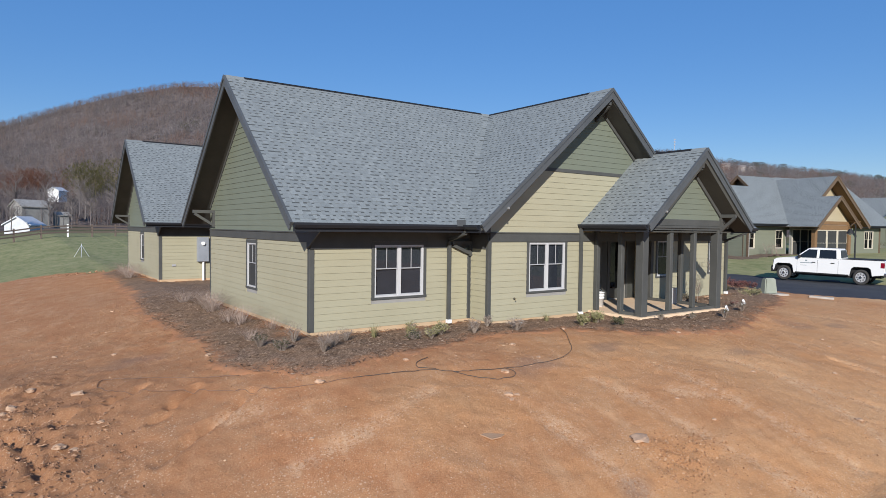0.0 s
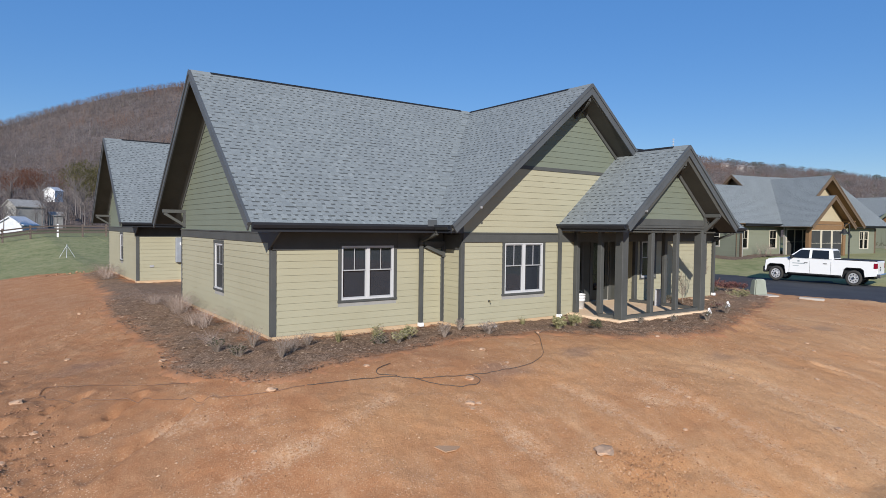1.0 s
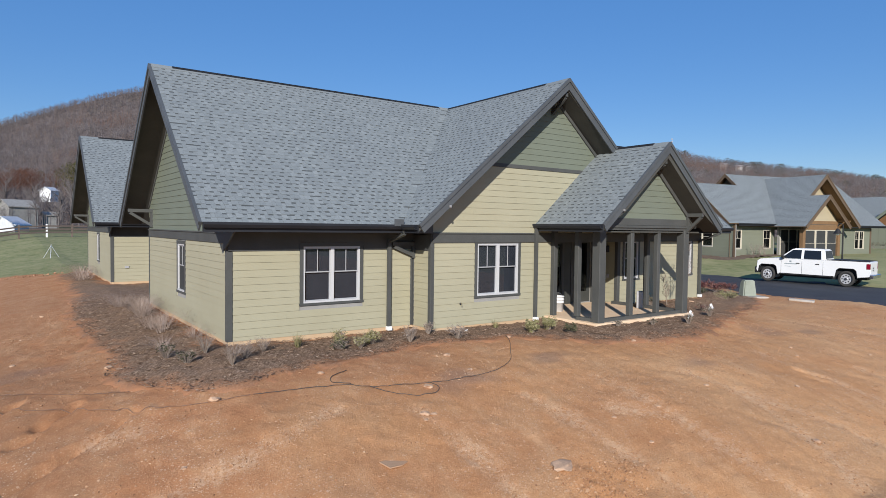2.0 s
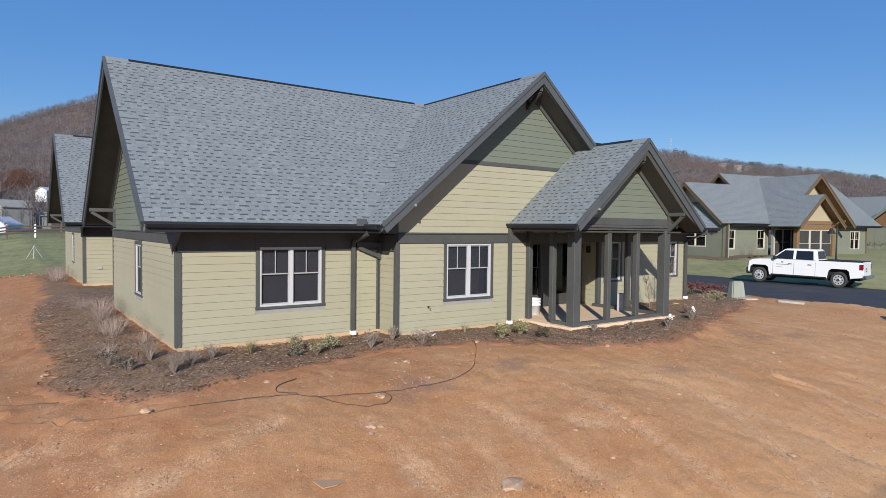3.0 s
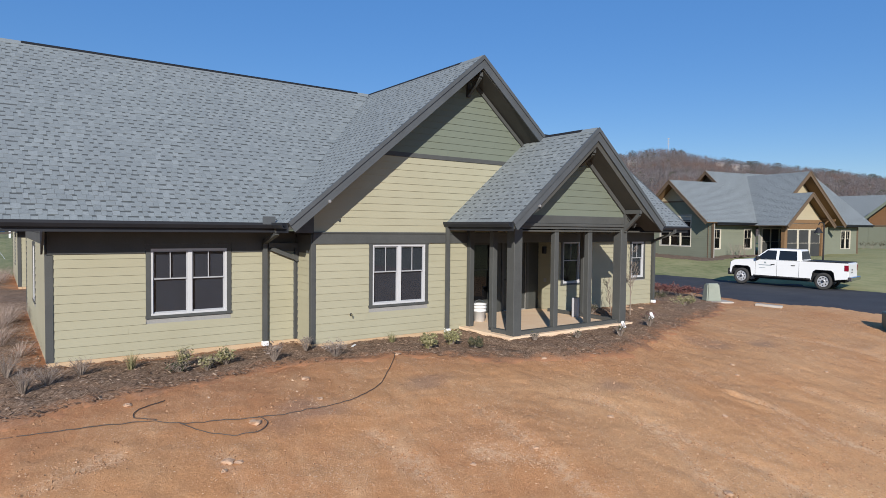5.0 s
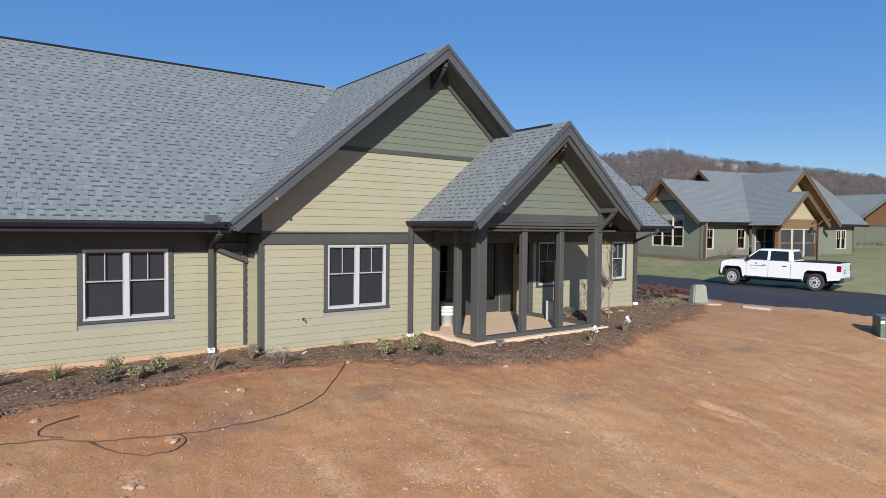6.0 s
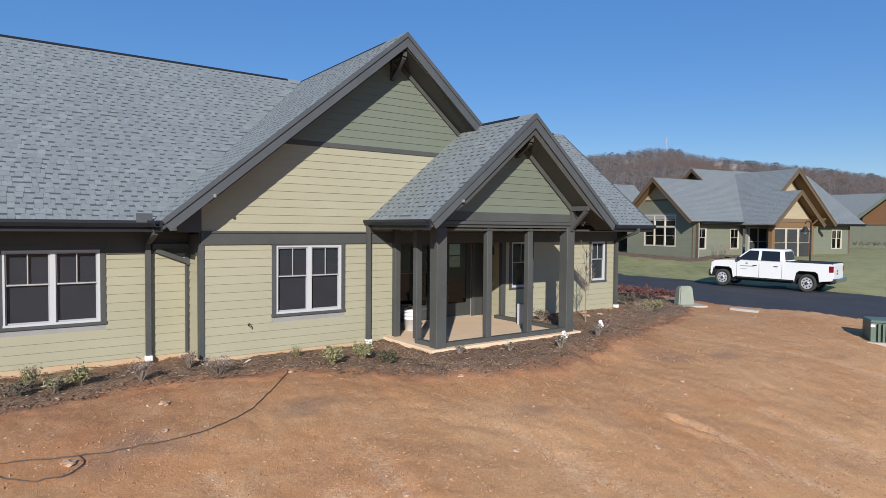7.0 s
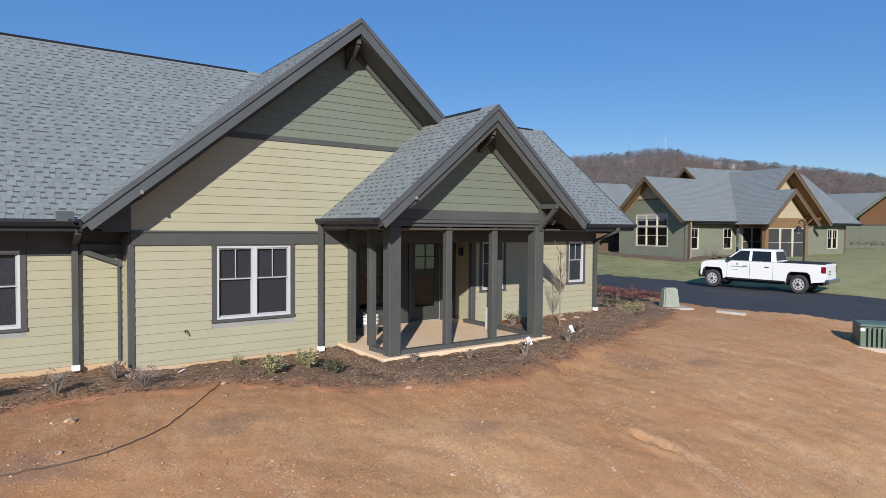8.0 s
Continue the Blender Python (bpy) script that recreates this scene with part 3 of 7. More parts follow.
TRACKS = [((1.74, -5.32), (1.79, -5.95), (1.83, -6.96), (1.74, -7.95), (1.7, -9.2)), ((3.9, -5.8), (3.98, -6.7), (4.03, -7.6), (4.05, -8.2), (4.1, -9.3), (4.2, -11)),
          ((5.08, -7.1), (5.67, -7.64)), ((5.77, -5.88), (5.89, -6.48), (5.75, -8.0), (5.6, -9.3), (5.65, -10.1)), ((8.17, -6.35), (8.3, -7.2), (8.35, -7.85), (8.6, -8.5), (8.8, -9.0), (9.2, -10.5)),
          ((8.42, -7.63), (7.95, -8.54), (7.4, -9.66), (6.8, -10.4)), ((11.77, -6.3), (11.45, -7.25), (11.53, -8.04), (11.8, -10)), ((13.77, -7.89), (13.98, -8.85), (14.3, -9.6)),
          ((-0.82, -5.23), (-0.02, -4.83), (0.47, -4.66)), ((-2.64, -5.41), (-1.93, -5.3), (-1.23, -5.24), (-0.82, -5.1)), ((-3.01, -3.43), (-2.29, -3.51)), ((17.5, -3.8), (19.0, -6.0), (20.5, -9.5))]
STAINS = [(8.94, -6.21, 0.4), (5.74, -4.5, 0.45), (16.42, -5.45, 0.5), (3.26, -4.64, 0.6), (-3.74, 1.36, 0.6), (1.68, -8.6, 0.35), (14.7, -4.9, 0.7)]


def near_line(x, y, line):
    best = 9.0
    for (x0, y0), (x1, y1) in zip(line, line[1:]):
        dx, dy = x1 - x0, y1 - y0
        t = max(0.0, min(1.0, ((x - x0) * dx + (y - y0) * dy) / (dx * dx + dy * dy)))
        best = min(best, math.hypot(x - x0 - t * dx, y - y0 - t * dy))
    return best


def track(x, y):
    """Worn wheel tracks: 1 in the middle of one, 0 away from all."""
    if not (-7 < x < 23 and -12 < y < 0):
        return 0.0
    d = min(near_line(x, y, l) for l in TRACKS) + 0.22 * noise.noise(Vector((x * 1.1, y * 1.1, 33)))
    return max(0.0, 1 - max(0.0, d) / 0.24)


RUTS = [((-4.63, -1.51), (-4.0, -1.12)), ((-3.73, -2.38), (-3.2, -1.9)), ((-4.31, -4.08), (-3.9, -3.8), (-3.57, -3.6), (-2.9, -3.2)), ((-4.15, -2.75), (-3.96, -2.67)),
        ((-6.25, -1.76), (-6.14, -1.9), (-6.03, -2.35), (-6.0, -2.68), (-5.9, -2.99), (-5.85, -3.23)), ((-6.25, -3.5), (-6.03, -3.51), (-5.81, -3.45)), ((-5.53, -1.86), (-5.29, -1.54)), ((-5.39, -3.95), (-5.2, -3.87)), ((-5.6, -3.0), (-5.1, -2.4)), ((-5.9, -4.4), (-5.3, -4.9)),
        ((11.3, -7.4), (11.5, -8.0)), ((-2.9, -3.2), (-2.4, -2.8))]


def rut(x, y):
    """A torn crack with a low ridge along it, where a wheel broke the clay."""
    if not (-7 < x < 18 and -8.5 < y < 0):
        return 0.0
    d = min(near_line(x, y, l) for l in RUTS) + 0.08 * noise.noise(Vector((x * 3, y * 3, 51)))
    k = max(0.0, (0.95 if x < -5.6 else 0.75) + 0.8 * noise.noise(Vector((x * 4, y * 4, 44))))
    return k * (0.6 * max(0.0, 1 - abs(d - 0.2) / 0.13) - 1.5 * max(0.0, 1 - abs(d) / 0.11))


def stain(x, y):
    return max([0.0] + [1 - math.hypot((x - a) / 1.5, y - b) / r + 0.5 * noise.noise(Vector((x * 2, y * 2, 12))) for a, b, r in STAINS if abs(x - a) < 2 and abs(y - b) < 1.5])


def bumps(x, y):
    p = Vector((x * 0.55, y * 0.55, 3.1))
    q = Vector((x * 2.3, y * 2.3, 8.0))
    torn = max(0.0, min(1.0, (-3.6 - x) / 2.5)) if y < 1.5 else 0.0
    dug = max(0.0, 1 - math.hypot((x - 3.05) / 0.95, (y + 8.45) / 0.75))
    crack = max(0.0, 1 - abs(noise.noise(Vector((x * 2.6, y * 2.6, 71)))) / 0.13) if torn > 0.4 else 0.0
    return -0.02 * track(x, y) + 0.075 * rut(x, y) - 0.06 * torn * crack + 0.1 * torn * noise.noise(q * 1.3) + 0.07 * torn * noise.noise(q * 3.1) + 0.05 * noise.noise(p) + 0.022 * noise.noise(q) + 0.016 * noise.noise(q * 2.7) + 0.12 * dug * noise.noise(q * 2.2) + 0.008 * noise.noise(q * 6.1)


def lawn(x, y):
    """How far a place lies within sown grass: over 0.5 is grass."""
    left = (y - (27.3 + 1.6 * noise.noise(Vector((x * 0.2, 0, 5))) + max(0, -x - 2) * 0.6)) / 1.5 if x < 3 else (y - 27) / 2
    right = (x - 35.5) / 0.8
    return max(0.0, min(1.0, 0.5 + max(left, right)))


def coords(lo, hi, step, far):
    c = [lo + i * step for i in range(int((hi - lo) / step) + 1)]
    a, s = c[-1], step
    while a < far:
        s *= 1.22
        a += s
        c.append(a)
    a, s = c[0], step
    while a > -far:
        s *= 1.22
        a -= s
        c.insert(0, a)
    return c


def on_ground(x, y):
    away = max(-8 - x, x - 26, -12 - y, y - 6, 0.0)
    return ground_z(x, y) + (bumps(x, y) * (1 - away / 2.5) if away < 2.5 else 0.0) + (0.05 * min(1.0, away / 2.5) * noise.noise(Vector((x * 0.55, y * 0.55, 3.1))) if 0 < away < 20 else 0.0)


gx, gy = coords(-8, 26, 0.075, 2600), coords(-12, 6, 0.075, 2600)
verts = [(x, y, on_ground(x, y)) for y in gy for x in gx]
nx = len(gx)
faces = [(j * nx + i, j * nx + i + 1, (j + 1) * nx + i + 1, (j + 1) * nx + i) for j in range(len(gy) - 1) for i in range(nx - 1)]
me = bpy.data.meshes.new("ground")
me.from_pydata(verts, [], faces)
ga = me.attributes.new("grass", 'FLOAT', 'POINT')
ga.data.foreach_set("value", [lawn(v[0], v[1]) for v in verts])
fa = me.attributes.new("far", 'FLOAT', 'POINT')
fa.data.foreach_set("value", [max(0.0, min(1.0, (math.hypot(v[0] - 10, v[1]) - 70) / 60)) for v in verts])
ta = me.attributes.new("turned", 'FLOAT', 'POINT')
ta.data.foreach_set("value", [max(0.0, min(1.0, (-1.0 - v[0]) / 5.0)) * max(0.0, min(1.0, (9 - v[1]) / 8)) for v in verts])
def dry(x, y):
    """Red where the clay is fresh beside the beds, pale where it is driven over."""
    return max(0.0, min(1.0, 0.19 + (x - 2) * 0.02 + (-y - 4.8) * 0.08 + 0.4 * noise.noise(Vector((x * 0.3, y * 0.3, 21)))))


for key, fn in (("track", track), ("stain", stain), ("dry", dry)):
    at_ = me.attributes.new(key, 'FLOAT', 'POINT')
    at_.data.foreach_set("value", [fn(v[0], v[1]) for v in verts])
me.materials.append(M_DIRT)
for p in me.polygons:
    p.use_smooth = True
ground = tagged(new("ground", me), "graded red clay ground with pale gravel and green lawn beyond", "ground", kind="structure")


def sheet(name, outline, lift, material, step=0.2, edge=0.25, rough=0.0, label="", thick=0.05):
    """A layer on the ground inside an outline, with a ragged rounded edge."""
    n = len(outline)

    def inside(x, y):
        c, best = False, 9.0
        for (x0, y0), (x1, y1) in zip(outline, outline[1:] + outline[:1]):
            if (y0 > y) != (y1 > y) and x < (x1 - x0) * (y - y0) / (y1 - y0) + x0:
                c = not c
            dx, dy = x1 - x0, y1 - y0
            t = max(0, min(1, ((x - x0) * dx + (y - y0) * dy) / (dx * dx + dy * dy)))
            best = min(best, math.hypot(x - x0 - t * dx, y - y0 - t * dy))
        return best if c else -best
    x0, x1 = min(p[0] for p in outline) - 0.4, max(p[0] for p in outline) + 0.4
    y0, y1 = min(p[1] for p in outline) - 0.4, max(p[1] for p in outline) + 0.4
    xs = [x0 + i * step for i in range(int((x1 - x0) / step) + 2)]
    ys = [y0 + i * step for i in range(int((y1 - y0) / step) + 2)]
    idx, vs, fs, rim = {}, [], [], []
    for j, y in enumerate(ys):
        for i, x in enumerate(xs):
            s = inside(x, y) + edge * noise.noise(Vector((x * 1.3, y * 1.3, 1.7))) + 0.4 * edge * noise.noise(Vector((x * 5, y * 5, 2.7)))
            if s > -0.4:
                z = on_ground(x, y) + lift * max(0.1, min(1.0, 0.3 + s / 0.6)) - (thick if s < -0.22 else 0)
                z += rough * noise.noise(Vector((x * 3.1, y * 3.1, 0.3))) + rough * 0.6 * noise.noise(Vector((x * 9, y * 9, 6.3)))
                idx[i, j] = len(vs)
                vs.append((x, y, z))
                rim.append(max(0.0, min(1.0, (s + 0.3) / 1.0)))
    for (i, j), a in idx.items():
        q = [idx.get(k) for k in ((i + 1, j), (i + 1, j + 1), (i, j + 1))]
        if None not in q:
            fs.append((a, *q))
    m = bpy.data.meshes.new(name)
    m.from_pydata(vs, [], fs)
    m.attributes.new("rim", 'FLOAT', 'POINT').data.foreach_set("value", rim)
    m.materials.append(material)
    for p in m.polygons:
        p.use_smooth = True
    return tagged(new(name, m), label, name.replace("_", " "), kind="structure")


BED = [(-0.1, 0.1), (-0.1, 9.0), (3, 9.2), (3, 17.6), (-0.1, 17.6), (-0.2, 27), (-1.6, 26), (-1.9, 14), (-2.4, 8), (-2.4, 4.9), (-2.2, 1.9), (-2.6, -0.7), (-2.1, -1.9), (-1.35, -2.9), (-0.4, -2.95), (0.6, -2.7), (1.8, -2.6), (4.2, -2.25),
       (6, -2.7), (7.4, -3.7), (8.6, -4.4), (9.6, -4.8), (10.8, -4.95), (12.7, -4.5), (14.7, -3.8), (17.3, -2.65), (19.5, -2.0), (22, -0.9), (24.0, 0.3), (25.8, 1.7), (26.8, 3.6), (26.8, 6.2), (21.5, 7), (19.1, 7), (19, 0.1)]
sheet("mulch_bed", BED, 0.04, M_MULCH, 0.12, 0.4, 0.035, "dark brown bark mulch bed round the house")
ROAD = [(33, -18), (30.3, -7.0), (28.7, -4.9), (27.7, -4.1), (27.0, -2.4), (26.2, -0.8), (26.5, 1.6), (28.5, 5.3), (30.0, 8.5), (31.5, 12), (32, 26), (37.2, 27), (36.75, 14.5), (36.4, 10.0), (36.35, 7), (36.3, 0), (35.95, -3), (36.8, -18)]
sheet("road", ROAD, 0.04, M_ASPHALT, 0.2, 0.05, 0.0, "fresh black asphalt drive beside the clay lot")

# ---- the main house ----
AX0, AX1, AD = 0.0, 19.0, 8.91
RIDGE_Y, RIDGE_Z = 4.455, 7.13
OVER = 0.78
EAVE = 0.80
EAVE_Z = RIDGE_Z - SLOPE * (RIDGE_Y + EAVE)
WALL_TOP = 2.50
BX0, BX1, BY = 5.055, 13.83, -0.91
BR = 9.456
B_FRONT = -1.556
CR, C_FRONT, CZ = 11.72, -3.45, 5.27
CS = 0.84
C_EAVE0, C_EAVE1 = 8.82, 14.62


def left_gable(house, oy, joined, x_end, front_holes, tail):
    """The gable end with its side wall, the front wall up to x_end, eaves and brackets, at oy metres further back."""
    side = Side((0, oy + AD, 0), (0, -1, 0), (-1, 0, 0))
    def limits(z):
        h = (RIDGE_Z - 0.11 - z) / SLOPE
        return AD / 2 - h, AD / 2 + h
    win = (AD - 4.84, AD - 3.84, 0.735, 2.24)
    hole = (win[0] + 0.05, win[1] - 0.05, win[2] + 0.05, win[3] - 0.05)
    w = wall_core("wall", side, 0, AD, -0.12, WALL_TOP, [hole], house, M_INSIDE, gable=(AD / 2, RIDGE_Z - 0.15))
    siding(side, 0.09, AD - 0.09, -0.075, 2.28, [win], w, M_BEIGE_J if joined else M_BEIGE, None, joined)
    siding(side, 0.0, AD, 2.50, RIDGE_Z, [], w, M_GREEN_J if joined else M_GREEN, limits, joined)
    trim_boards("band_board", side, [(0, AD, 2.27, 2.50)], w, M_TRIM, 0.035)
    trim_boards("drip_cap", side, [(0, AD, 2.50, 2.535)], w, M_TRIM, 0.06)
    trim_boards("corner_board", side, [(0, 0.1, 0.0, 2.27), (AD - 0.1, AD, 0.0, 2.27)], w, M_TRIM, 0.032)
    window(side, *win, 1, house, shade=M_SCREEN)
    bm = bmesh.new()
    side.box(bm, -0.02, AD + 0.02, -0.12, 0.004, -0.5, 0.0)
    part("foundation", bm, M_FOUND, house)
    for u, s in ((0.0, 1), (AD, -1)):
        bm = bmesh.new()
        pk, ev = side.at(AD / 2, 0.02, RIDGE_Z - 0.11), side.at(u, 0.02, RIDGE_Z - 0.11 - SLOPE * AD / 2)
        plumb_beam(bm, ev, pk, 0.04, 0.1)
        part("frieze_board", bm, M_TRIM, w)
    # front wall
    fs = Side((0, oy, 0), (1, 0, 0), (0, -1, 0))
    f = wall_core("wall", fs, 0, x_end, -0.12, WALL_TOP, [(h[0] + 0.05, h[1] - 0.05, h[2] + 0.05, h[3] - 0.05) for h in front_holes], house, M_INSIDE)
    siding(fs, 0.1, x_end - 0.02, -0.075, 2.1, front_holes, f, M_BEIGE_J if joined else M_BEIGE, None, joined)
    edge = 0.0
    for h in front_holes:
        trim_boards("frieze_board", fs, [(edge, h[0] - 0.012, 2.095, 2.56), (h[0] - 0.012, h[1] + 0.012, h[3] + 0.002, 2.56)], f, M_TRIM, 0.035)
        edge = h[1] + 0.012
    trim_boards("frieze_board", fs, [(edge, x_end, 2.095, 2.56)], f, M_TRIM, 0.035)
    trim_boards("corner_board", fs, [(-0.03, 0.1, 0.0, 2.08)], f, M_TRIM, 0.032)
    for h in front_holes:
        window(fs, *h, 2, house)
    bm = bmesh.new()
    fs.box(bm, 0, x_end, -0.12, 0.006, -0.5, 0.0)
    part("foundation", bm, M_FOUND, house)
    # level soffit under the front eave and the closing of its end
    bm = bmesh.new()
    box(bm, -0.1, tail, oy - EAVE + 0.02, oy + 0.02, 2.56, 2.585)
    part("soffit", bm, M_SOFFIT, house)
    # rakes, with the lower corners closed
    z0 = EAVE_Z
    for y, s in ((oy - EAVE, 1), (oy + AD + EAVE, -1)):
        rake(house, (-OVER, y, z0), (-OVER, oy + RIDGE_Y, RIDGE_Z), (-1, 0, 0))
        if s < 0:
            continue
        bm = bmesh.new()
        extrude(bm, [(-0.1, y + 0.02, z0 - 0.05), (-0.1, y + 0.02, z0 - 0.2), (-0.1, oy, 2.1), (-0.1, oy, z0 + SLOPE * EAVE - 0.12)], (0.035, 0, 0))
        part("eave_return", bm, M_TRIM, house)
    gutter(house, (-OVER + 0.02, oy - EAVE, z0 + 0.01), (tail, oy - EAVE, z0 + 0.01), (0, -1, 0))
    knee_brace(house, side, 0.55, 3.2, OVER - 0.02, 0.5)
    return side, fs


house = tagged(empty("house"), "single-storey house with beige and sage lap siding and grey shingle roof", "house")
W1 = (1.735, 3.49, 0.725, 2.285)
sideW, frontW = left_gable(house, 0.0, False, BX0, [W1], 4.5)

# front gable B
bs = Side((0, BY, 0), (1, 0, 0), (0, -1, 0))
W2 = (6.505, 8.23, 0.735, 2.36)
ENTRY0 = 9.68


def b_limits(z):
    h = (RIDGE_Z - 0.45 - z) / SLOPE
    return BR - h, BR + h


wb = wall_core("wall", bs, BX0, ENTRY0, -0.12, 2.5, [(W2[0] + 0.05, W2[1] - 0.05, W2[2] + 0.05, W2[3] - 0.05)], house, M_INSIDE)
wg = wall_core("wall", bs, BX0 - 0.02, BX1, 2.5, 2.502, [], house, M_TRIM, gable=(BR, RIDGE_Z - 0.15))
siding(bs, BX0 + 0.065, ENTRY0 - 0.1, -0.068, 2.3, [W2], wb, M_BEIGE)
siding(bs, BX0 - 0.4, BX1, 2.568, 4.45, [], wg, M_BEIGE, b_limits)
siding(bs, BX0 - 0.4, BX1, 4.555, RIDGE_Z, [], wg, M_GREEN, b_limits)
trim_boards("corner_board", bs, [(BX0 - 0.045, BX0 + 0.065, 0.0, 2.33), (ENTRY0 - 0.12, ENTRY0, 0.0, 2.33)], wb, M_TRIM, 0.032)
trim_boards("band_board", bs, [(BX0, BX1, 2.29, 2.53)], wb, M_TRIM, 0.044)
trim_boards("drip_cap", bs, [(BX0, BX1, 2.53, 2.57)], wb, M_TRIM, 0.07)
trim_boards("band_board", bs, [(BR - 2.6, BR + 2.6, 4.45, 4.56)], wg, M_TRIM, 0.03)
window(bs, *W2, 2, house)
bm = bmesh.new()
bs.box(bm, BX0, ENTRY0, -0.12, 0.006, -0.5, 0.0)
part("foundation", bm, M_FOUND, house)
for s in (-1, 1):
    bm = bmesh.new()
    h = BR - BX0 - 0.1
    plumb_beam(bm, (BR + s * h, BY - 0.03, RIDGE_Z - 0.345 - SLOPE * h), (BR, BY - 0.03, RIDGE_Z - 0.345), 0.06, 0.09)
    part("frieze_board", bm, M_TRIM, wg)
# boxed soffits between the barge boards and the gable wall
for s in (-1, 1):
    bm = bmesh.new()
    lo, hi = (BR + s * (RIDGE_Y + EAVE - 0.03)), BR
    zl = EAVE_Z + SLOPE * 0.03
    extrude(bm, [(lo, BY + 0.01, zl - 0.12), (hi, BY + 0.01, RIDGE_Z - 0.12), (hi, BY + 0.01, RIDGE_Z - 0.335), (lo, BY + 0.01, zl - 0.19)], (0, B_FRONT + 0.012 - BY, 0))
    part("boxed_soffit", bm, M_SOFFIT, house, "dark painted sloping soffit")
# dark panel over the siding, put in for deep shade under the rake's end
bm = bmesh.new()
extrude(bm, [(4.6, BY - 0.03, 2.54), (5.06, BY - 0.03, 2.54), (5.06, BY - 0.03, 3.3), (4.6, BY - 0.03, 2.92)], (0, -0.02, 0))
part("corner_panel", bm, M_TRIM, wg)
# the step in the front wall
js = Side((BX0, 0, 0), (0, -1, 0), (-1, 0, 0))
wj = wall_core("wall", js, 0, -BY, -0.12, 2.5, [], house, M_INSIDE)
siding(js, 0.09, -BY - 0.1, 0.0, 2.09, [], wj, M_BEIGE)
trim_boards("corner_board", js, [(-BY - 0.1, -BY, 0.0, 2.33)], wj, M_TRIM, 0.044)
trim_boards("corner_board", js, [(0.0, 0.09, 0.0, 2.09)], wj, M_TRIM, 0.03)
trim_boards("frieze_board", js, [(0, -BY, 2.08, 2.5)], wj, M_TRIM, 0.035)
bm = bmesh.new()
js.box(bm, 0, -BY, -0.12, 0.006, -0.5, 0.0)
part("foundation", bm, M_FOUND, house)
# the post board left of the step on the front wall
trim_boards("corner_board", frontW, [(4.965, 5.02, 0.0, 2.08)], wj, M_TRIM, 0.034)

# roofs
def slope_len(h):
    return h * NORM


VA = slope_len(RIDGE_Y + EAVE)
# front slope of the main roof, cut by both valleys
bl = BR - (RIDGE_Y + EAVE)
br_ = BR + (RIDGE_Y + EAVE)
RX1 = 19.95
WR_Y, WR_Z, WR_EZ = 3.475, 6.38, 2.82
VW = slope_len(WR_Y + EAVE)
wv0, wv1 = BR + (RIDGE_Z - WR_EZ) / SLOPE, BR + (RIDGE_Z - WR_Z) / SLOPE
roof_plane(house, (0, -EAVE, EAVE_Z), (1, 0, 0), (0, 1, 0), [(-OVER, 0), (bl, 0), (BR, VA), (-OVER, VA)], 300, (-0.7, 5))
roof_plane(house, (0, -EAVE, WR_EZ), (1, 0, 0), (0, 1, 0), [(wv0, 0), (RX1, 0), (RX1, VW), (wv1, VW)])
roof_plane(house, (0, 2 * WR_Y + EAVE, WR_EZ), (1, 0, 0), (0, -1, 0), [(wv0, 0), (RX1, 0), (RX1, VW), (wv1, VW)], shingled=False)
roof_plane(house, (0, AD + EAVE, EAVE_Z), (1, 0, 0), (0, -1, 0), [(-OVER, 0), (BR, 0), (BR, VA), (-OVER, VA)], shingled=False)
# slopes of the front gable
roof_plane(house, (bl, 0, EAVE_Z), (0, 1, 0), (1, 0, 0), [(B_FRONT, 0), (-EAVE, 0), (RIDGE_Y, VA), (B_FRONT, VA)])
roof_plane(house, (br_, 0, EAVE_Z), (0, 1, 0), (-1, 0, 0), [(B_FRONT, 0), (AD + EAVE, 0), (AD + EAVE, VA), (B_FRONT, VA)])
rake(house, (bl, B_FRONT, EAVE_Z), (BR, B_FRONT, RIDGE_Z), (0, -1, 0), 0.255)
gutter(house, (bl, B_FRONT + 0.03, EAVE_Z + 0.01), (bl, -EAVE - 0.1, EAVE_Z + 0.01), (-1, 0, 0))
rake(house, (br_, B_FRONT, EAVE_Z), (BR, B_FRONT, RIDGE_Z), (0, -1, 0), 0.255)
ridge_cap(house, (-OVER, RIDGE_Y, RIDGE_Z), (BR, RIDGE_Y, RIDGE_Z), 0.55, 0.45)
ridge_cap(house, (BR, B_FRONT, RIDGE_Z), (BR, AD + EAVE, RIDGE_Z), 0.9, 0.3)
ridge_cap(house, (wv1, WR_Y, WR_Z), (RX1, WR_Y, WR_Z), 0.0, 0.5)
# porch roof
CN = math.sqrt(1 + CS * CS)
CV = (CR - C_EAVE0) * CN
C_EZ = CZ - CS * (CR - C_EAVE0)
roof_plane(house, (C_EAVE0, 0, C_EZ), (0, 1, 0), (1, 0, 0), [(C_FRONT, 0), (BY, 0), (BY, CV), (C_FRONT, CV)], slope=CS)
back = WR_Y - (WR_Z - CZ) / SLOPE
roof_plane(house, (C_EAVE1, 0, C_EZ), (0, 1, 0), (-1, 0, 0), [(C_FRONT, 0), (-EAVE, 0), (back, CV), (C_FRONT, CV)], slope=CS)
rake(house, (C_EAVE0, C_FRONT, C_EZ), (CR, C_FRONT, CZ), (0, -1, 0), 0.25)
rake(house, (C_EAVE1, C_FRONT, C_EZ), (CR, C_FRONT, CZ), (0, -1, 0), 0.25)
ridge_cap(house, (CR, C_FRONT, CZ), (CR, BY, CZ), 0.5, 0.0)
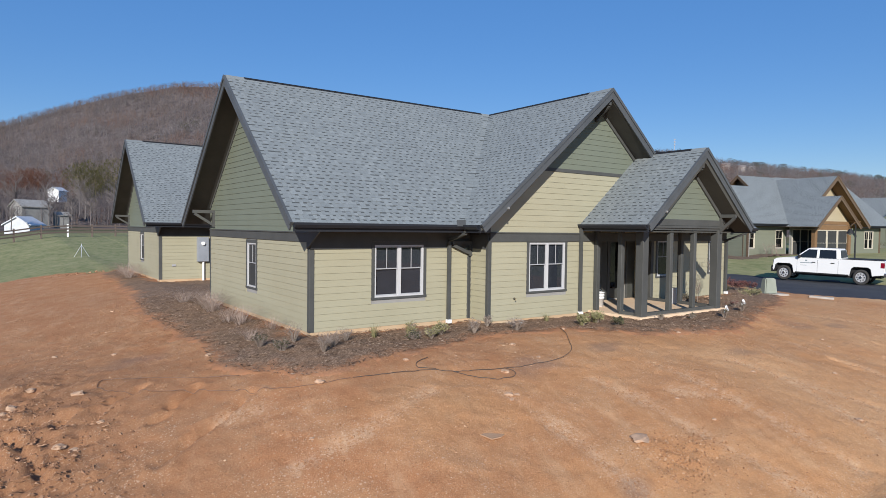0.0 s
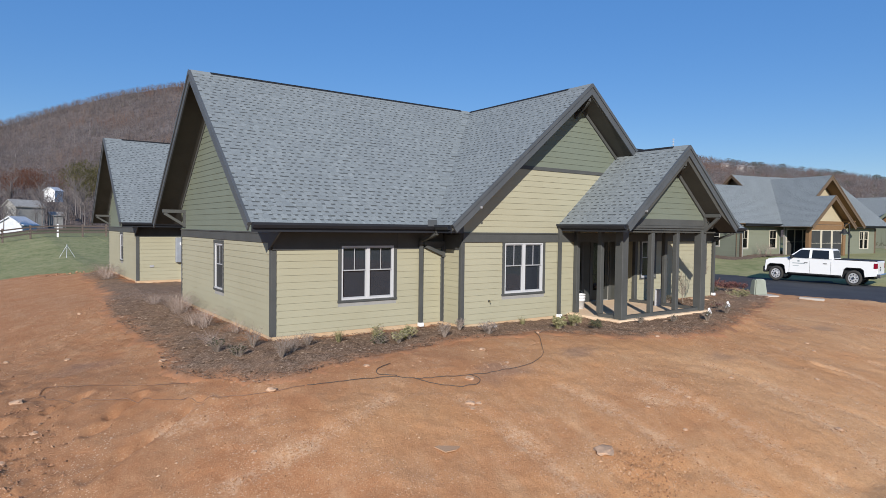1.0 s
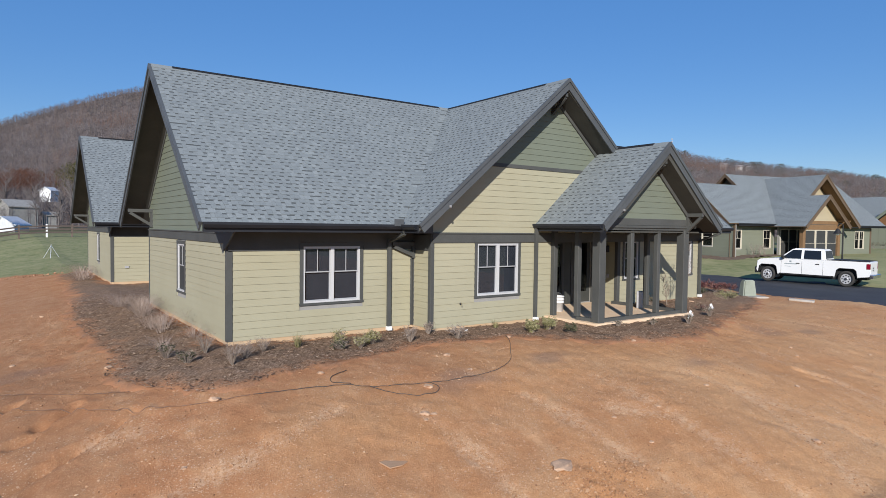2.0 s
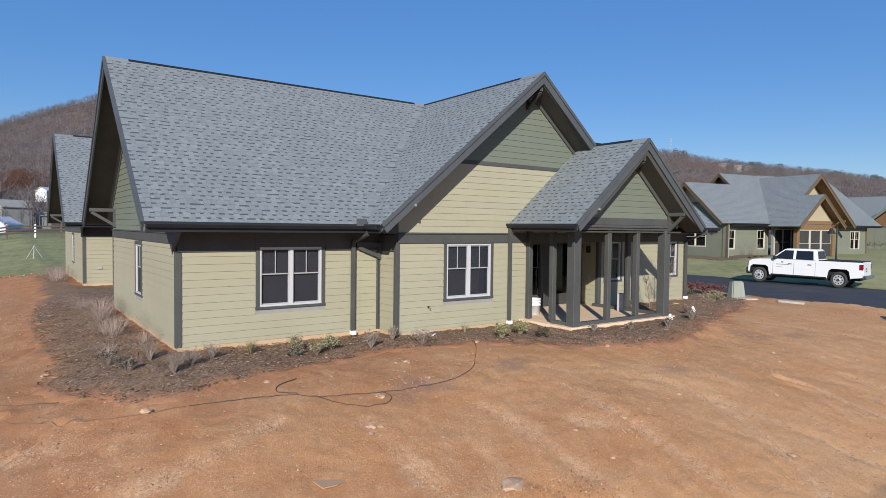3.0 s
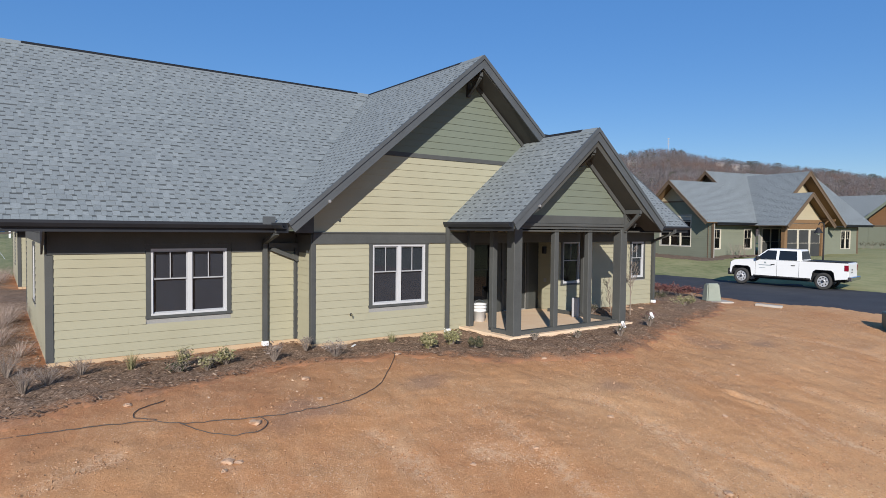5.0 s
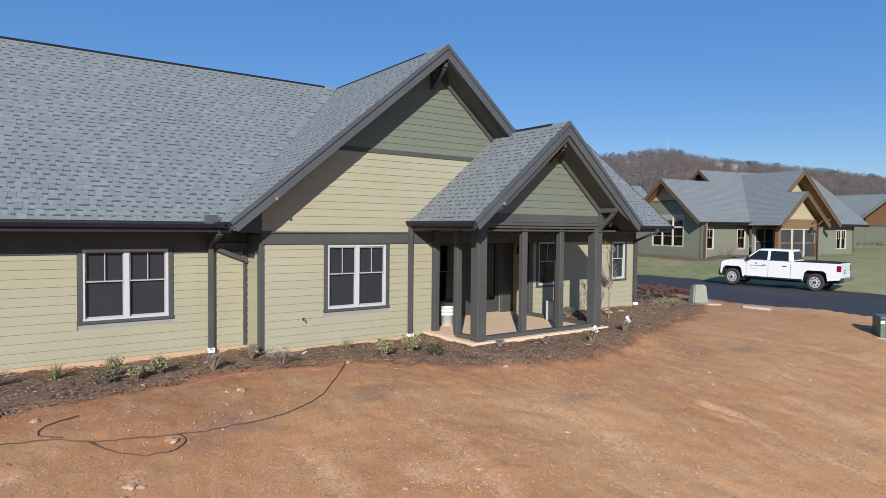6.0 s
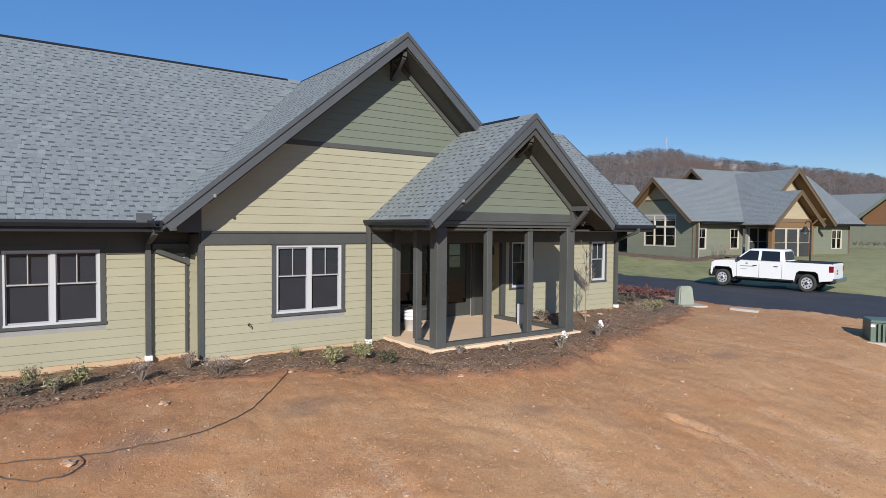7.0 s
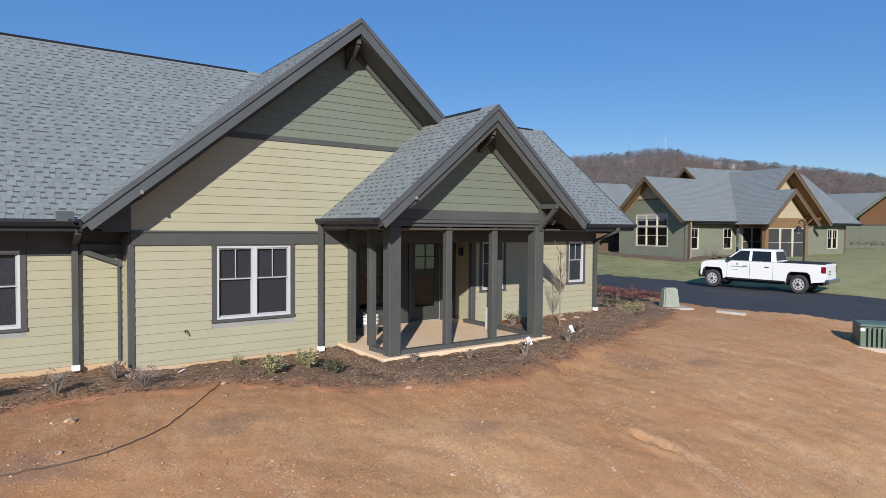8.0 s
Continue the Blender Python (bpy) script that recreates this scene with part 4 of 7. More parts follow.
gutter(house, (C_EAVE0, BY, C_EZ + 0.01), (C_EAVE0, C_FRONT - 0.03, C_EZ + 0.01), (-1, 0, 0))
gutter(house, (C_EAVE1, C_FRONT + 0.02, C_EZ + 0.01), (C_EAVE1, -EAVE, C_EZ + 0.01), (1, 0, 0))
gutter(house, (wv0, -EAVE, WR_EZ + 0.01), (RX1, -EAVE, WR_EZ + 0.01), (0, -1, 0))
rake(house, (RX1, -EAVE, WR_EZ), (RX1, WR_Y, WR_Z), (1, 0, 0))
rake(house, (RX1, 2 * WR_Y + EAVE, WR_EZ), (RX1, WR_Y, WR_Z), (1, 0, 0))
bm = bmesh.new()
box(bm, BX1, RX1 - 0.05, -EAVE + 0.02, 0.02, 2.6, 2.63)
part('soffit', bm, M_SOFFIT, house)

# right part: wall behind and beside the porch, and the far gable end
rs = Side((0, 0, 0), (1, 0, 0), (0, -1, 0))
W3 = (17.63, 18.5, 0.915, 2.36)
W4 = (14.1, 15.08, 0.855, 2.38)
RECESS = 0.75
holes = [W3, W4]
wr = wall_core("wall", rs, BX1, AX1, -0.12, 2.68, [(h[0] + 0.05, h[1] - 0.05, h[2] + 0.05, h[3] - 0.05) for h in holes], house, M_INSIDE)
siding(rs, BX1 + 0.1, AX1 - 0.12, 0.0, 2.27, holes, wr, M_BEIGE)
trim_boards("corner_board", rs, [(AX1 - 0.13, AX1 + 0.02, 0.0, 2.27), (BX1 - 0.02, BX1 + 0.12, 0.0, 2.3)], wr, M_TRIM, 0.034)
trim_boards("frieze_board", rs, [(BX1, AX1, 2.27, 2.61)], wr, M_TRIM, 0.044)
for h in holes:
    window(rs, *h, 1, house)
bm = bmesh.new()
rs.box(bm, BX1, AX1, -0.12, 0.006, -0.5, 0.05)
part("foundation", bm, M_FOUND, house)
es = Side((AX1, 0, 0), (0, 1, 0), (1, 0, 0))
wall_core("wall", es, 0, 2 * WR_Y, -0.5, 2.7, [], house, M_BEIGE, gable=(WR_Y, WR_Z - 0.15))
bk = Side((AX1, 2 * WR_Y, 0), (-1, 0, 0), (0, 1, 0))
wall_core("wall", bk, 0, AX1 - BX1, -0.5, 2.7, [(AX1 - 17.6, AX1 - 16.3, 1.05, 2.1)], house, M_BEIGE)
bm = bmesh.new()
bk.box(bm, AX1 - 16.97, AX1 - 16.92, -0.1, -0.05, 1.05, 2.1)
bk.box(bm, AX1 - 17.6, AX1 - 16.3, -0.1, -0.05, 1.5, 1.55)
part("window_bars", bm, M_TRIM, house)
bk = Side((BX1, AD, 0), (-1, 0, 0), (0, 1, 0))
wall_core("wall", bk, 0, BX1, -0.5, WALL_TOP, [], house, M_BEIGE)
wall_core("wall", Side((BX1, 2 * WR_Y, 0), (0, 1, 0), (1, 0, 0)), 0, AD - 2 * WR_Y, -0.5, WALL_TOP, [], house, M_BEIGE)
# recessed entry
ps = Side((0, RECESS, 0), (1, 0, 0), (0, -1, 0))
DOOR = (12.3, 13.28, 0.08, 2.33)
W5 = (10.55, 11.85, 0.335, 2.33)
we2 = wall_core("wall", ps, ENTRY0, BX1, -0.12, 2.6, [(DOOR[0], DOOR[1], DOOR[2], DOOR[3]), (W5[0] + 0.05, W5[1] - 0.05, W5[2] + 0.05, W5[3] - 0.05)], house, M_INSIDE)
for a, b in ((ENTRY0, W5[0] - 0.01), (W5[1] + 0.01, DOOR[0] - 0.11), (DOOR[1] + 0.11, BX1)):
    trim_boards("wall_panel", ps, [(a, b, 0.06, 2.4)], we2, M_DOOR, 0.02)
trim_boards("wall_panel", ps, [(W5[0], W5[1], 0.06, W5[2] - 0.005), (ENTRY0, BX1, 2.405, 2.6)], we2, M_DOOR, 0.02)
window(ps, *W5, 1, house, False, mat_frame=M_DOOR, back=M_UNLIT)
ls = Side((ENTRY0, BY, 0), (0, 1, 0), (1, 0, 0))
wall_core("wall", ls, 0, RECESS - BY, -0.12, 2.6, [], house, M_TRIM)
r2 = Side((BX1, RECESS, 0), (0, -1, 0), (-1, 0, 0))
wr2 = wall_core("wall", r2, 0, RECESS, -0.12, 2.6, [], house, M_INSIDE)
siding(r2, 0.0, RECESS - 0.1, 0.06, 2.4, [], wr2, M_BEIGE)
trim_boards("corner_board", r2, [(RECESS - 0.1, RECESS + 0.03, 0.05, 2.4)], wr2, M_TRIM, 0.032)
bm = bmesh.new()
box(bm, ENTRY0 - 0.2, BX1 + 0.5, C_FRONT + 0.6, RECESS, 2.62, 2.66)
part("porch_ceiling", bm, M_SOFFIT, house)
bm = bmesh.new()
box(bm, BX0, ENTRY0, BY, 0, 2.5, 2.54)
part("soffit", bm, M_SOFFIT, house)
# Floor coloured near-black: the room's darkness is put into its colour.
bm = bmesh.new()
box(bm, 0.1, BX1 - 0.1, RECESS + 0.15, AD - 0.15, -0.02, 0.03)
part("inner_floor", bm, M_UNLIT, house)

# downspouts
downspout(house, [(4.24, -EAVE - 0.06, EAVE_Z - 0.1), (4.24, -EAVE - 0.06, 2.53), (4.24, -0.09, 2.31), (4.24, -0.09, 0.0)])
downspout(house, [(8.8, BY - 0.09, C_EZ - 0.1), (8.8, BY - 0.09, 0.02)])
downspout(house, [(19.05, -EAVE - 0.06, WR_EZ - 0.1), (19.05, -EAVE - 0.06, 2.6), (18.93, -0.09, 2.3), (18.93, -0.09, 0.08)])

# ---- porch frame ----
porch = tagged(empty("porch"), "open screen porch frame of dark painted posts on a concrete slab", "porch")
PY, PX0, PX1 = -2.75, 9.56, 13.6
bm = bmesh.new()
box(bm, PX0 - 0.3, PX1 + 0.35, PY - 0.22, RECESS, -0.45, 0.05)
chamfer(bm, 0.012)
part("porch_slab", bm, M_SLAB, porch, "dusty tan concrete slab")


def post(x, y, w, z0, z1, cap=False):
    bm = bmesh.new()
    box(bm, x - w / 2, x + w / 2, y - w / 2, y + w / 2, z0, z1)
    chamfer(bm, 0.008)
    part("post", bm, M_TRIM, porch)


BEAM0, BEAM1 = 2.69, 2.86
for x in (PX0, PX1):
    post(x, PY, 0.27, 0.05, BEAM0)
for x in (10.96, 12.25):
    post(x, PY, 0.15, 0.15, BEAM0)
post(PX0 - 0.06, -2.02, 0.15, 0.15, BEAM0)
post(PX0 + 0.0, BY - 0.1, 0.15, 0.05, BEAM0)
post(PX1, -1.4, 0.15, 0.15, BEAM0)
for a, b in (((PX0, PY, 0.15), (PX1, PY, 0.15)), ((PX0, PY, 0.15), (PX0 - 0.06, -2.02, 0.15)), ((PX1, PY, 0.15), (PX1, 0, 0.15))):
    bm = bmesh.new()
    beam(bm, a, b, 0.13, 0.1)
    part("sill_rail", bm, M_TRIM, porch)
for a, b in (((PX0 - 0.2, PY, BEAM1), (PX1 + 0.2, PY, BEAM1)), ((PX0, PY, BEAM1), (PX0, BY, BEAM1)), ((PX1, PY, BEAM1), (PX1, 0.0, BEAM1))):
    bm = bmesh.new()
    beam(bm, a, b, 0.24, BEAM1 - BEAM0)
    part("beam", bm, M_TRIM, porch)
pg = Side((0, PY - 0.1, 0), (1, 0, 0), (0, -1, 0))
wpg = wall_core("gable_wall", pg, C_EAVE0 + 0.35, C_EAVE1 - 0.35, BEAM1 - 0.02, BEAM1, [], porch, M_TRIM, 0.08, gable=(CR, CZ - 0.14))
siding(pg, C_EAVE0, C_EAVE1, 3.03, CZ, [], wpg, M_GREEN, lambda z: (CR - (CZ - 0.6 - z) / CS, CR + (CZ - 0.6 - z) / CS))
trim_boards("band_board", pg, [(PX0 - 0.25, PX1 + 0.25, 2.835, 3.035)], wpg, M_TRIM, 0.04)
trim_boards("drip_cap", pg, [(PX0 - 0.25, PX1 + 0.25, 2.76, 2.83)], wpg, M_TRIM, 0.065)
for s in (-1, 1):
    bm = bmesh.new()
    h = CR - C_EAVE0 - 0.55
    plumb_beam(bm, (CR + s * h, PY - 0.135, CZ - 0.47 - CS * h), (CR, PY - 0.135, CZ - 0.47), 0.07, 0.105)
    part("frieze_board", bm, M_TRIM, wpg)
    bm = bmesh.new()
    e = CR - C_EAVE0 - 0.03
    extrude(bm, [(CR + s * e, PY - 0.1, CZ - CS * e - 0.1), (CR, PY - 0.1, CZ - 0.1), (CR, PY - 0.1, CZ - 0.46), (CR + s * 1.9, PY - 0.1, CZ - CS * 1.9 - 0.46), (CR + s * e, PY - 0.1, CZ - CS * e - 0.21)], (0, C_FRONT + 0.012 - PY + 0.1, 0))
    part("boxed_soffit", bm, M_SOFFIT, house, "dark painted sloping soffit")

knee_brace(porch, pg, PX1, 3.24, 0.58, 0.52)
knee_brace(porch, pg, CR, CZ - 0.5, 0.52, 0.34)
knee_brace(house, bs, BR, RIDGE_Z - 0.4, 0.6, 0.46)
knee_brace(house, Side((5.06, -0.1, 0), (0, -1, 0), (-1, 0, 0)), 0.0, 2.3, 0.74, 0.34)
for x, z in ((CR - 2.08, CZ - 2.08 * CS - 0.29),):
    bm = bmesh.new()
    box(bm, x - 0.022, x + 0.022, C_FRONT - 0.1, C_FRONT - 0.03, z - 0.03, z + 0.03)
    chamfer(bm, 0.01)
    part("light_clip", bm, M_CLIP, house)
for x, z in ((BR - 4.32, RIDGE_Z - 4.32 * SLOPE - 0.29),):
    bm = bmesh.new()
    box(bm, x - 0.025, x + 0.025, B_FRONT - 0.1, B_FRONT - 0.03, z - 0.035, z + 0.035)
    chamfer(bm, 0.01)
    part("light_clip", bm, M_CLIP, house)
bm = bmesh.new()
box(bm, 3.89, 4.17, -EAVE - 0.14, -EAVE - 0.12, EAVE_Z - 0.03, EAVE_Z + 0.145)
part("splash_guard", bm, M_FASCIA, house, "dark grey metal splash guard on the gutter")

# entry door
bm = bmesh.new()
ps.box(bm, DOOR[0] - 0.1, DOOR[0], 0, 0.035, 0.06, DOOR[3] + 0.1)
ps.box(bm, DOOR[1], DOOR[1] + 0.1, 0, 0.035, 0.06, DOOR[3] + 0.1)
ps.box(bm, DOOR[0], DOOR[1], 0, 0.035, DOOR[3], DOOR[3] + 0.1)
part("door_casing", bm, M_TRIM, house)
door = new("door")
door.parent = house
tagged(door, "dark painted entry door with a tall glass panel")
bm = bmesh.new()
a, b, c, d = DOOR
ps.box(bm, a, a + 0.16, -0.09, -0.045, c, d)
ps.box(bm, b - 0.16, b, -0.09, -0.045, c, d)
ps.box(bm, a + 0.16, b - 0.16, -0.09, -0.045, c, c + 0.38)
ps.box(bm, a + 0.16, b - 0.16, -0.09, -0.045, d - 0.13, d)
part("door_leaf", bm, M_DOOR, door)
bm = bmesh.new()
ps.box(bm, a + 0.16, b - 0.16, -0.07, -0.062, c + 0.38, d - 0.13)
g = part("pane", bm, M_GLASS, door)
g.visible_shadow = False
bm = bmesh.new()
tube(bm, [ps.at(a + 0.08, -0.045, 1.05), ps.at(a + 0.08, 0.02, 1.05), ps.at(a + 0.2, 0.025, 1.05)], 0.014, 8)
part("door_handle", bm, M_GUTTER, door)
for u, z in ((0.35, 2.0),):
    bm = bmesh.new()
    r2.box(bm, u - 0.06, u + 0.06, 0.02, 0.14, z - 0.12, z + 0.12)
    chamfer(bm, 0.02)
    part("wall_lamp", bm, M_GUTTER, house, "small dark wall lamp")
bm = bmesh.new()
r2.box(bm, 0.3, 0.4, 0.015, 0.035, 0.95, 1.07)
part("outlet", bm, M_SASH, house)
bm = bmesh.new()
bs.box(bm, 5.985, 6.045, 0.012, 0.05, 0.585, 0.645)
chamfer(bm, 0.015)
part("hose_tap", bm, M_GUTTER, house)
bm = bmesh.new()
tube(bm, [bs.at(6.015, 0.03, 0.615), bs.at(6.015, 0.09, 0.615), bs.at(6.015, 0.1, 0.56)], 0.013, 8)
part("tap_spout", bm, M_CHROME_B, house)

# ---- the twin house behind ----
house_b = tagged(empty("house"), "beige and sage sided house with grey shingle roof, behind", "house")
left_gable(house_b, 17.74, True, 7.0, [], 7.0)
OY = 17.74
roof_plane(house_b, (0, OY - EAVE, EAVE_Z), (1, 0, 0), (0, 1, 0), [(-OVER, 0), (12, 0), (12, VA), (-OVER, VA)])
roof_plane(house_b, (0, OY + AD + EAVE, EAVE_Z), (1, 0, 0), (0, -1, 0), [(-OVER, 0), (12, 0), (12, VA), (-OVER, VA)], shingled=False)
ridge_cap(house_b, (-OVER, OY + RIDGE_Y, RIDGE_Z), (12, OY + RIDGE_Y, RIDGE_Z), 0.8, 0)
bm = bmesh.new()
tw = Side((0, OY, 0), (1, 0, 0), (0, -1, 0))
tw.box(bm, 1.7, 2.25, 0.0, 0.22, 0.84, 2.06)
chamfer(bm, 0.02)
meter = part("meter_box", bm, plain("grey_metal_box", (0.27, 0.29, 0.32, 1), 0.5), house_b, "grey metal electric meter cabinet")
bm = bmesh.new()
bmesh.ops.create_cone(bm, cap_ends=True, segments=16, radius1=0.09, radius2=0.09, depth=0.1, matrix=Matrix.Translation(tw.at(1.95, 0.26, 1.75)) @ Matrix.Rotation(radians(90), 4, 'X'))
part("meter_glass", bm, M_WHITE, meter)
bm = bmesh.new()
tube(bm, [tw.at(2.0, 0.1, 0.84), tw.at(2.0, 0.1, -0.1)], 0.05, 8)
part("conduit", bm, M_WHITE, meter)
bm = bmesh.new()
tw.box(bm, 0.55, 0.72, 0.0, 0.05, 0.63, 0.73)
part("vent", bm, M_SASH, house_b)

# ---- the brown-trimmed house across the drive ----
M_BROWN = wood_mat("brown_trim", (0.135, 0.094, 0.062, 1))
M_CREAM = plain("cream_vinyl", (0.56, 0.51, 0.41, 1), 0.5, vary=0.05)


def neighbour():
    h = empty("house", (43.82, 12.55, 0.0), -10)
    tagged(h, "sage green house with stained wood trim and grey shingle roof", "house")
    S2 = 0.88
    n2 = math.sqrt(1 + S2 * S2)
    zb = 0.35
    # end wall with its tall group of windows
    es = Side((0, 9.4, 0), (0, -1, 0), (-1, 0, 0))
    ez, rz, half = 3.35, 6.78, 3.9
    ry = 3.35
    y0 = 9.4
    def lim(z):
        k = (rz - 0.15 - z) / S2
        return y0 - ry - k, y0 - ry + k
    w = wall_core("wall", es, y0 - ry - 3.7, y0 - ry + 3.7, zb, 3.5, [(y0 - 4.95, y0 - 1.85, 1.5, 3.7)], h, M_INSIDE, gable=(y0 - ry, rz - 0.2))
    siding(es, y0 - ry - 3.7, y0 - ry + 3.7, zb, 5.0, [(y0 - 5.1, y0 - 1.75, 1.4, 3.85)], w, M_SAGE_J, lim, True)
    siding(es, y0 - ry - 3.7, y0 - ry + 3.7, 5.1, rz, [], w, M_TAN_J, lim, True)
    trim_boards("band_board", es, [(y0 - ry - 1.7, y0 - ry + 1.7, 4.98, 5.1)], w, M_BROWN, 0.04)
    trim_boards("corner_board", es, [(y0 - ry + 3.55, y0 - ry + 3.75, zb, 3.4)], w, M_BROWN, 0.05)
    for k in range(3):
        a = y0 - 5.1 + k * 1.1
        window(es, a, a + 1.1, 1.4, 2.95, 1, h, False, 0.02, M_CREAM, M_CREAM, None, M_UNLIT)
        window(es, a, a + 1.1, 2.95, 3.85, 1, h, True, 0.02, M_CREAM, M_CREAM, None, M_UNLIT)
    for y, s in ((ry - half, 1), (ry + half, -1)):
        rake(h, (-0.9, y, ez), (-0.9, ry, rz), (-1, 0, 0), 0.26, M_BROWN)
        roof_plane(h, (0, y, ez), (1, 0, 0), (0, s, 0), [(-0.9, 0), (4.6 if s > 0 else 6.5, 0), (4.6 if s > 0 else 6.5, half * n2), (-0.9, half * n2)], slope=S2, soffit=M_CEDAR, shingled=s > 0)
    # the higher main roof
    mz, my, mh = 7.85, 4.56, 5.113
    mev = mz - S2 * mh
    roof_plane(h, (0, my - mh, mev), (1, 0, 0), (0, 1, 0), [(4.6, 0), (14, 0), (14, mh * n2), (4.6, mh * n2)], slope=S2, soffit=M_CEDAR)
    roof_plane(h, (0, my + mh, mev), (1, 0, 0), (0, -1, 0), [(4.6, 0), (14, 0), (14, mh * n2), (4.6, mh * n2)], slope=S2, soffit=M_CEDAR, shingled=False)
    for s in (-1, 1):
        rake(h, (4.6, my + s * 1.22, mz - S2 * 1.22), (4.6, my, mz), (-1, 0, 0), 0.22, M_BROWN)
    bm = bmesh.new()
    extrude(bm, [(5.2, my - 1.6, mz - S2 * 1.6 - 0.15), (5.2, my + 1.6, mz - S2 * 1.6 - 0.15), (5.2, my, mz - 0.15)], (0.1, 0, 0))
    part("gable_wall", bm, M_BROWN, h)
    gutter(h, (0.2, my - mh, mev + 0.01), (5.2, my - mh, mev + 0.01), (0, -1, 0))
    # front wall
    fs = Side((0, 0.15, 0), (1, 0, 0), (0, -1, 0))
    wins = [(0.5, 1.4, 1.3, 2.85), (4.0, 4.95, 1.3, 2.85)]
    fw = wins + [(16.55, 17.95, 1.2, 2.85), (5.4, 7.0, 0.55, 2.9), (7.0, 8.5, 0.55, 2.9)]
    w = wall_core("wall", fs, 0, 19, zb - 0.4, 3.5, [(q[0] + 0.05, q[1] - 0.05, q[2] + 0.05, q[3] - 0.05) for q in fw], h, M_INSIDE)
    siding(fs, 0.1, 19, zb - 0.35, 3.3, wins + [(5.3, 8.6, 0, 2.95), (16.55, 17.95, 1.2, 2.85)], w, M_SAGE_J, None, True)
    trim_boards("frieze_board", fs, [(0, 19, 3.1, 3.4)], w, M_BROWN, 0.04)
    trim_boards("corner_board", fs, [(-0.05, 0.15, zb - 0.4, 3.1), (18.85, 19.05, zb - 0.4, 3.1)], w, M_BROWN, 0.05)
    for q in wins:
        window(fs, *q, 1, h, True, 0.02, M_CREAM, M_CREAM, None, M_UNLIT)
    window(fs, 16.55, 17.95, 1.2, 2.85, 2, h, True, 0.02, M_CREAM, M_CREAM, None, M_UNLIT)
    downs = [(0.35, 0.05, 3.2), (0.35, 0.05, 0.5)]
    downspout(h, downs, M_BROWN, False)
    # the tall front gable
    bx, bz, bh, by = 9.45, 7.6, 4.95, -1.6
    be = bz - S2 * bh
    for s in (-1, 1):
        roof_plane(h, (bx + s * bh, 0, be), (0, 1, 0), (-s, 0, 0), [(by, 0), (8, 0), (8, bh * n2), (by, bh * n2)], slope=S2, soffit=M_CEDAR)
        rake(h, (bx + s * bh, by, be), (bx, by, bz), (0, -1, 0), 0.3, M_BROWN)
    gs = Side((0, -0.45, 0), (1, 0, 0), (0, -1, 0))
    w = wall_core("wall", gs, bx - 4.3, bx + 4.3, zb - 0.4, 3.6, [(5.4, 8.5, 0.6, 2.9)], h, M_INSIDE, gable=(bx, bz - 0.25))
    siding(gs, bx - 4.3, bx + 4.3, zb - 0.35, 3.3, [(5.2, 8.6, 0, 3)], w, M_SAGE_J, None, True)
    siding(gs, bx - 4.3, bx + 4.3, 3.4, bz, [], w, M_TAN_J, lambda z: (bx - (bz - 0.2 - z) / S2, bx + (bz - 0.2 - z) / S2), True)
    trim_boards("band_board", gs, [(bx - 4.3, bx + 4.3, 3.2, 3.45)], w, M_BROWN, 0.05)
    window(gs, 5.35, 8.55, 0.55, 2.95, 3, h, False, 0.02, M_CREAM, M_CREAM, M_SCREEN)
    knee_brace(h, gs, bx + 3.7, 3.75, 1.0, 0.7, M_CEDAR)
    # the porch gable before it
    cx, cz, ch, cy = 7.3, 5.74, 2.95, -3.3
    ce = cz - S2 * ch
    for s in (-1, 1):
        roof_plane(h, (cx + s * ch, 0, ce), (0, 1, 0), (-s, 0, 0), [(cy, 0), (0, 0), (0, ch * n2), (cy, ch * n2)], slope=S2, soffit=M_CEDAR)
        rake(h, (cx + s * ch, cy, ce), (cx, cy, cz), (0, -1, 0), 0.28, M_BROWN)
    cs = Side((0, -2.6, 0), (1, 0, 0), (0, -1, 0))
    w = wall_core("wall", cs, cx - 2.3, cx + 2.3, 3.3, 3.32, [], h, M_INSIDE, 0.1, gable=(cx, cz - 0.25))
    siding(cs, cx - 2.4, cx + 2.4, 3.62, cz, [], w, M_TAN_J, lambda z: (cx - (cz - 0.2 - z) / S2, cx + (cz - 0.2 - z) / S2), True)
    trim_boards("band_board", cs, [(cx - 2.4, cx + 2.4, 2.9, 3.3), (cx - 2.3, cx + 2.3, 3.34, 3.62)], w, M_CEDAR, 0.06)
    knee_brace(h, cs, cx + 2.1, 3.7, 0.7, 0.6, M_CEDAR)
    for k in range(3):
        a = cx - 2.0 + k * 1.4
        window(cs, a, a + 1.36, 0.5, 2.9, 1, h, False, 0.02, M_CREAM, M_CREAM, M_SCREEN)
    for x in (cx - 2.25, cx + 2.25):
        bm = bmesh.new()
        box(bm, x - 0.16, x + 0.16, -2.75, -2.43, zb - 0.4, 3.0)
        chamfer(bm, 0.015)
        part("post", bm, M_CEDAR, h)
    # low wing at the far end
    wz, wy, wh = 7.95, 4.9, 5.4
    S3 = 0.852
    n3 = math.sqrt(1 + S3 * S3)
    wv = wz - S3 * wh
    roof_plane(h, (0, wy - wh, wv), (1, 0, 0), (0, 1, 0), [(13.6, 0), (20.2, 0), (20.2, wh * n3), (10.0, wh * n3)], slope=S3, soffit=M_CEDAR)
    roof_plane(h, (0, wy + wh, wv), (1, 0, 0), (0, -1, 0), [(13.6, 0), (20.2, 0), (20.2, wh * n3), (10.0, wh * n3)], slope=S3, soffit=M_CEDAR, shingled=False)
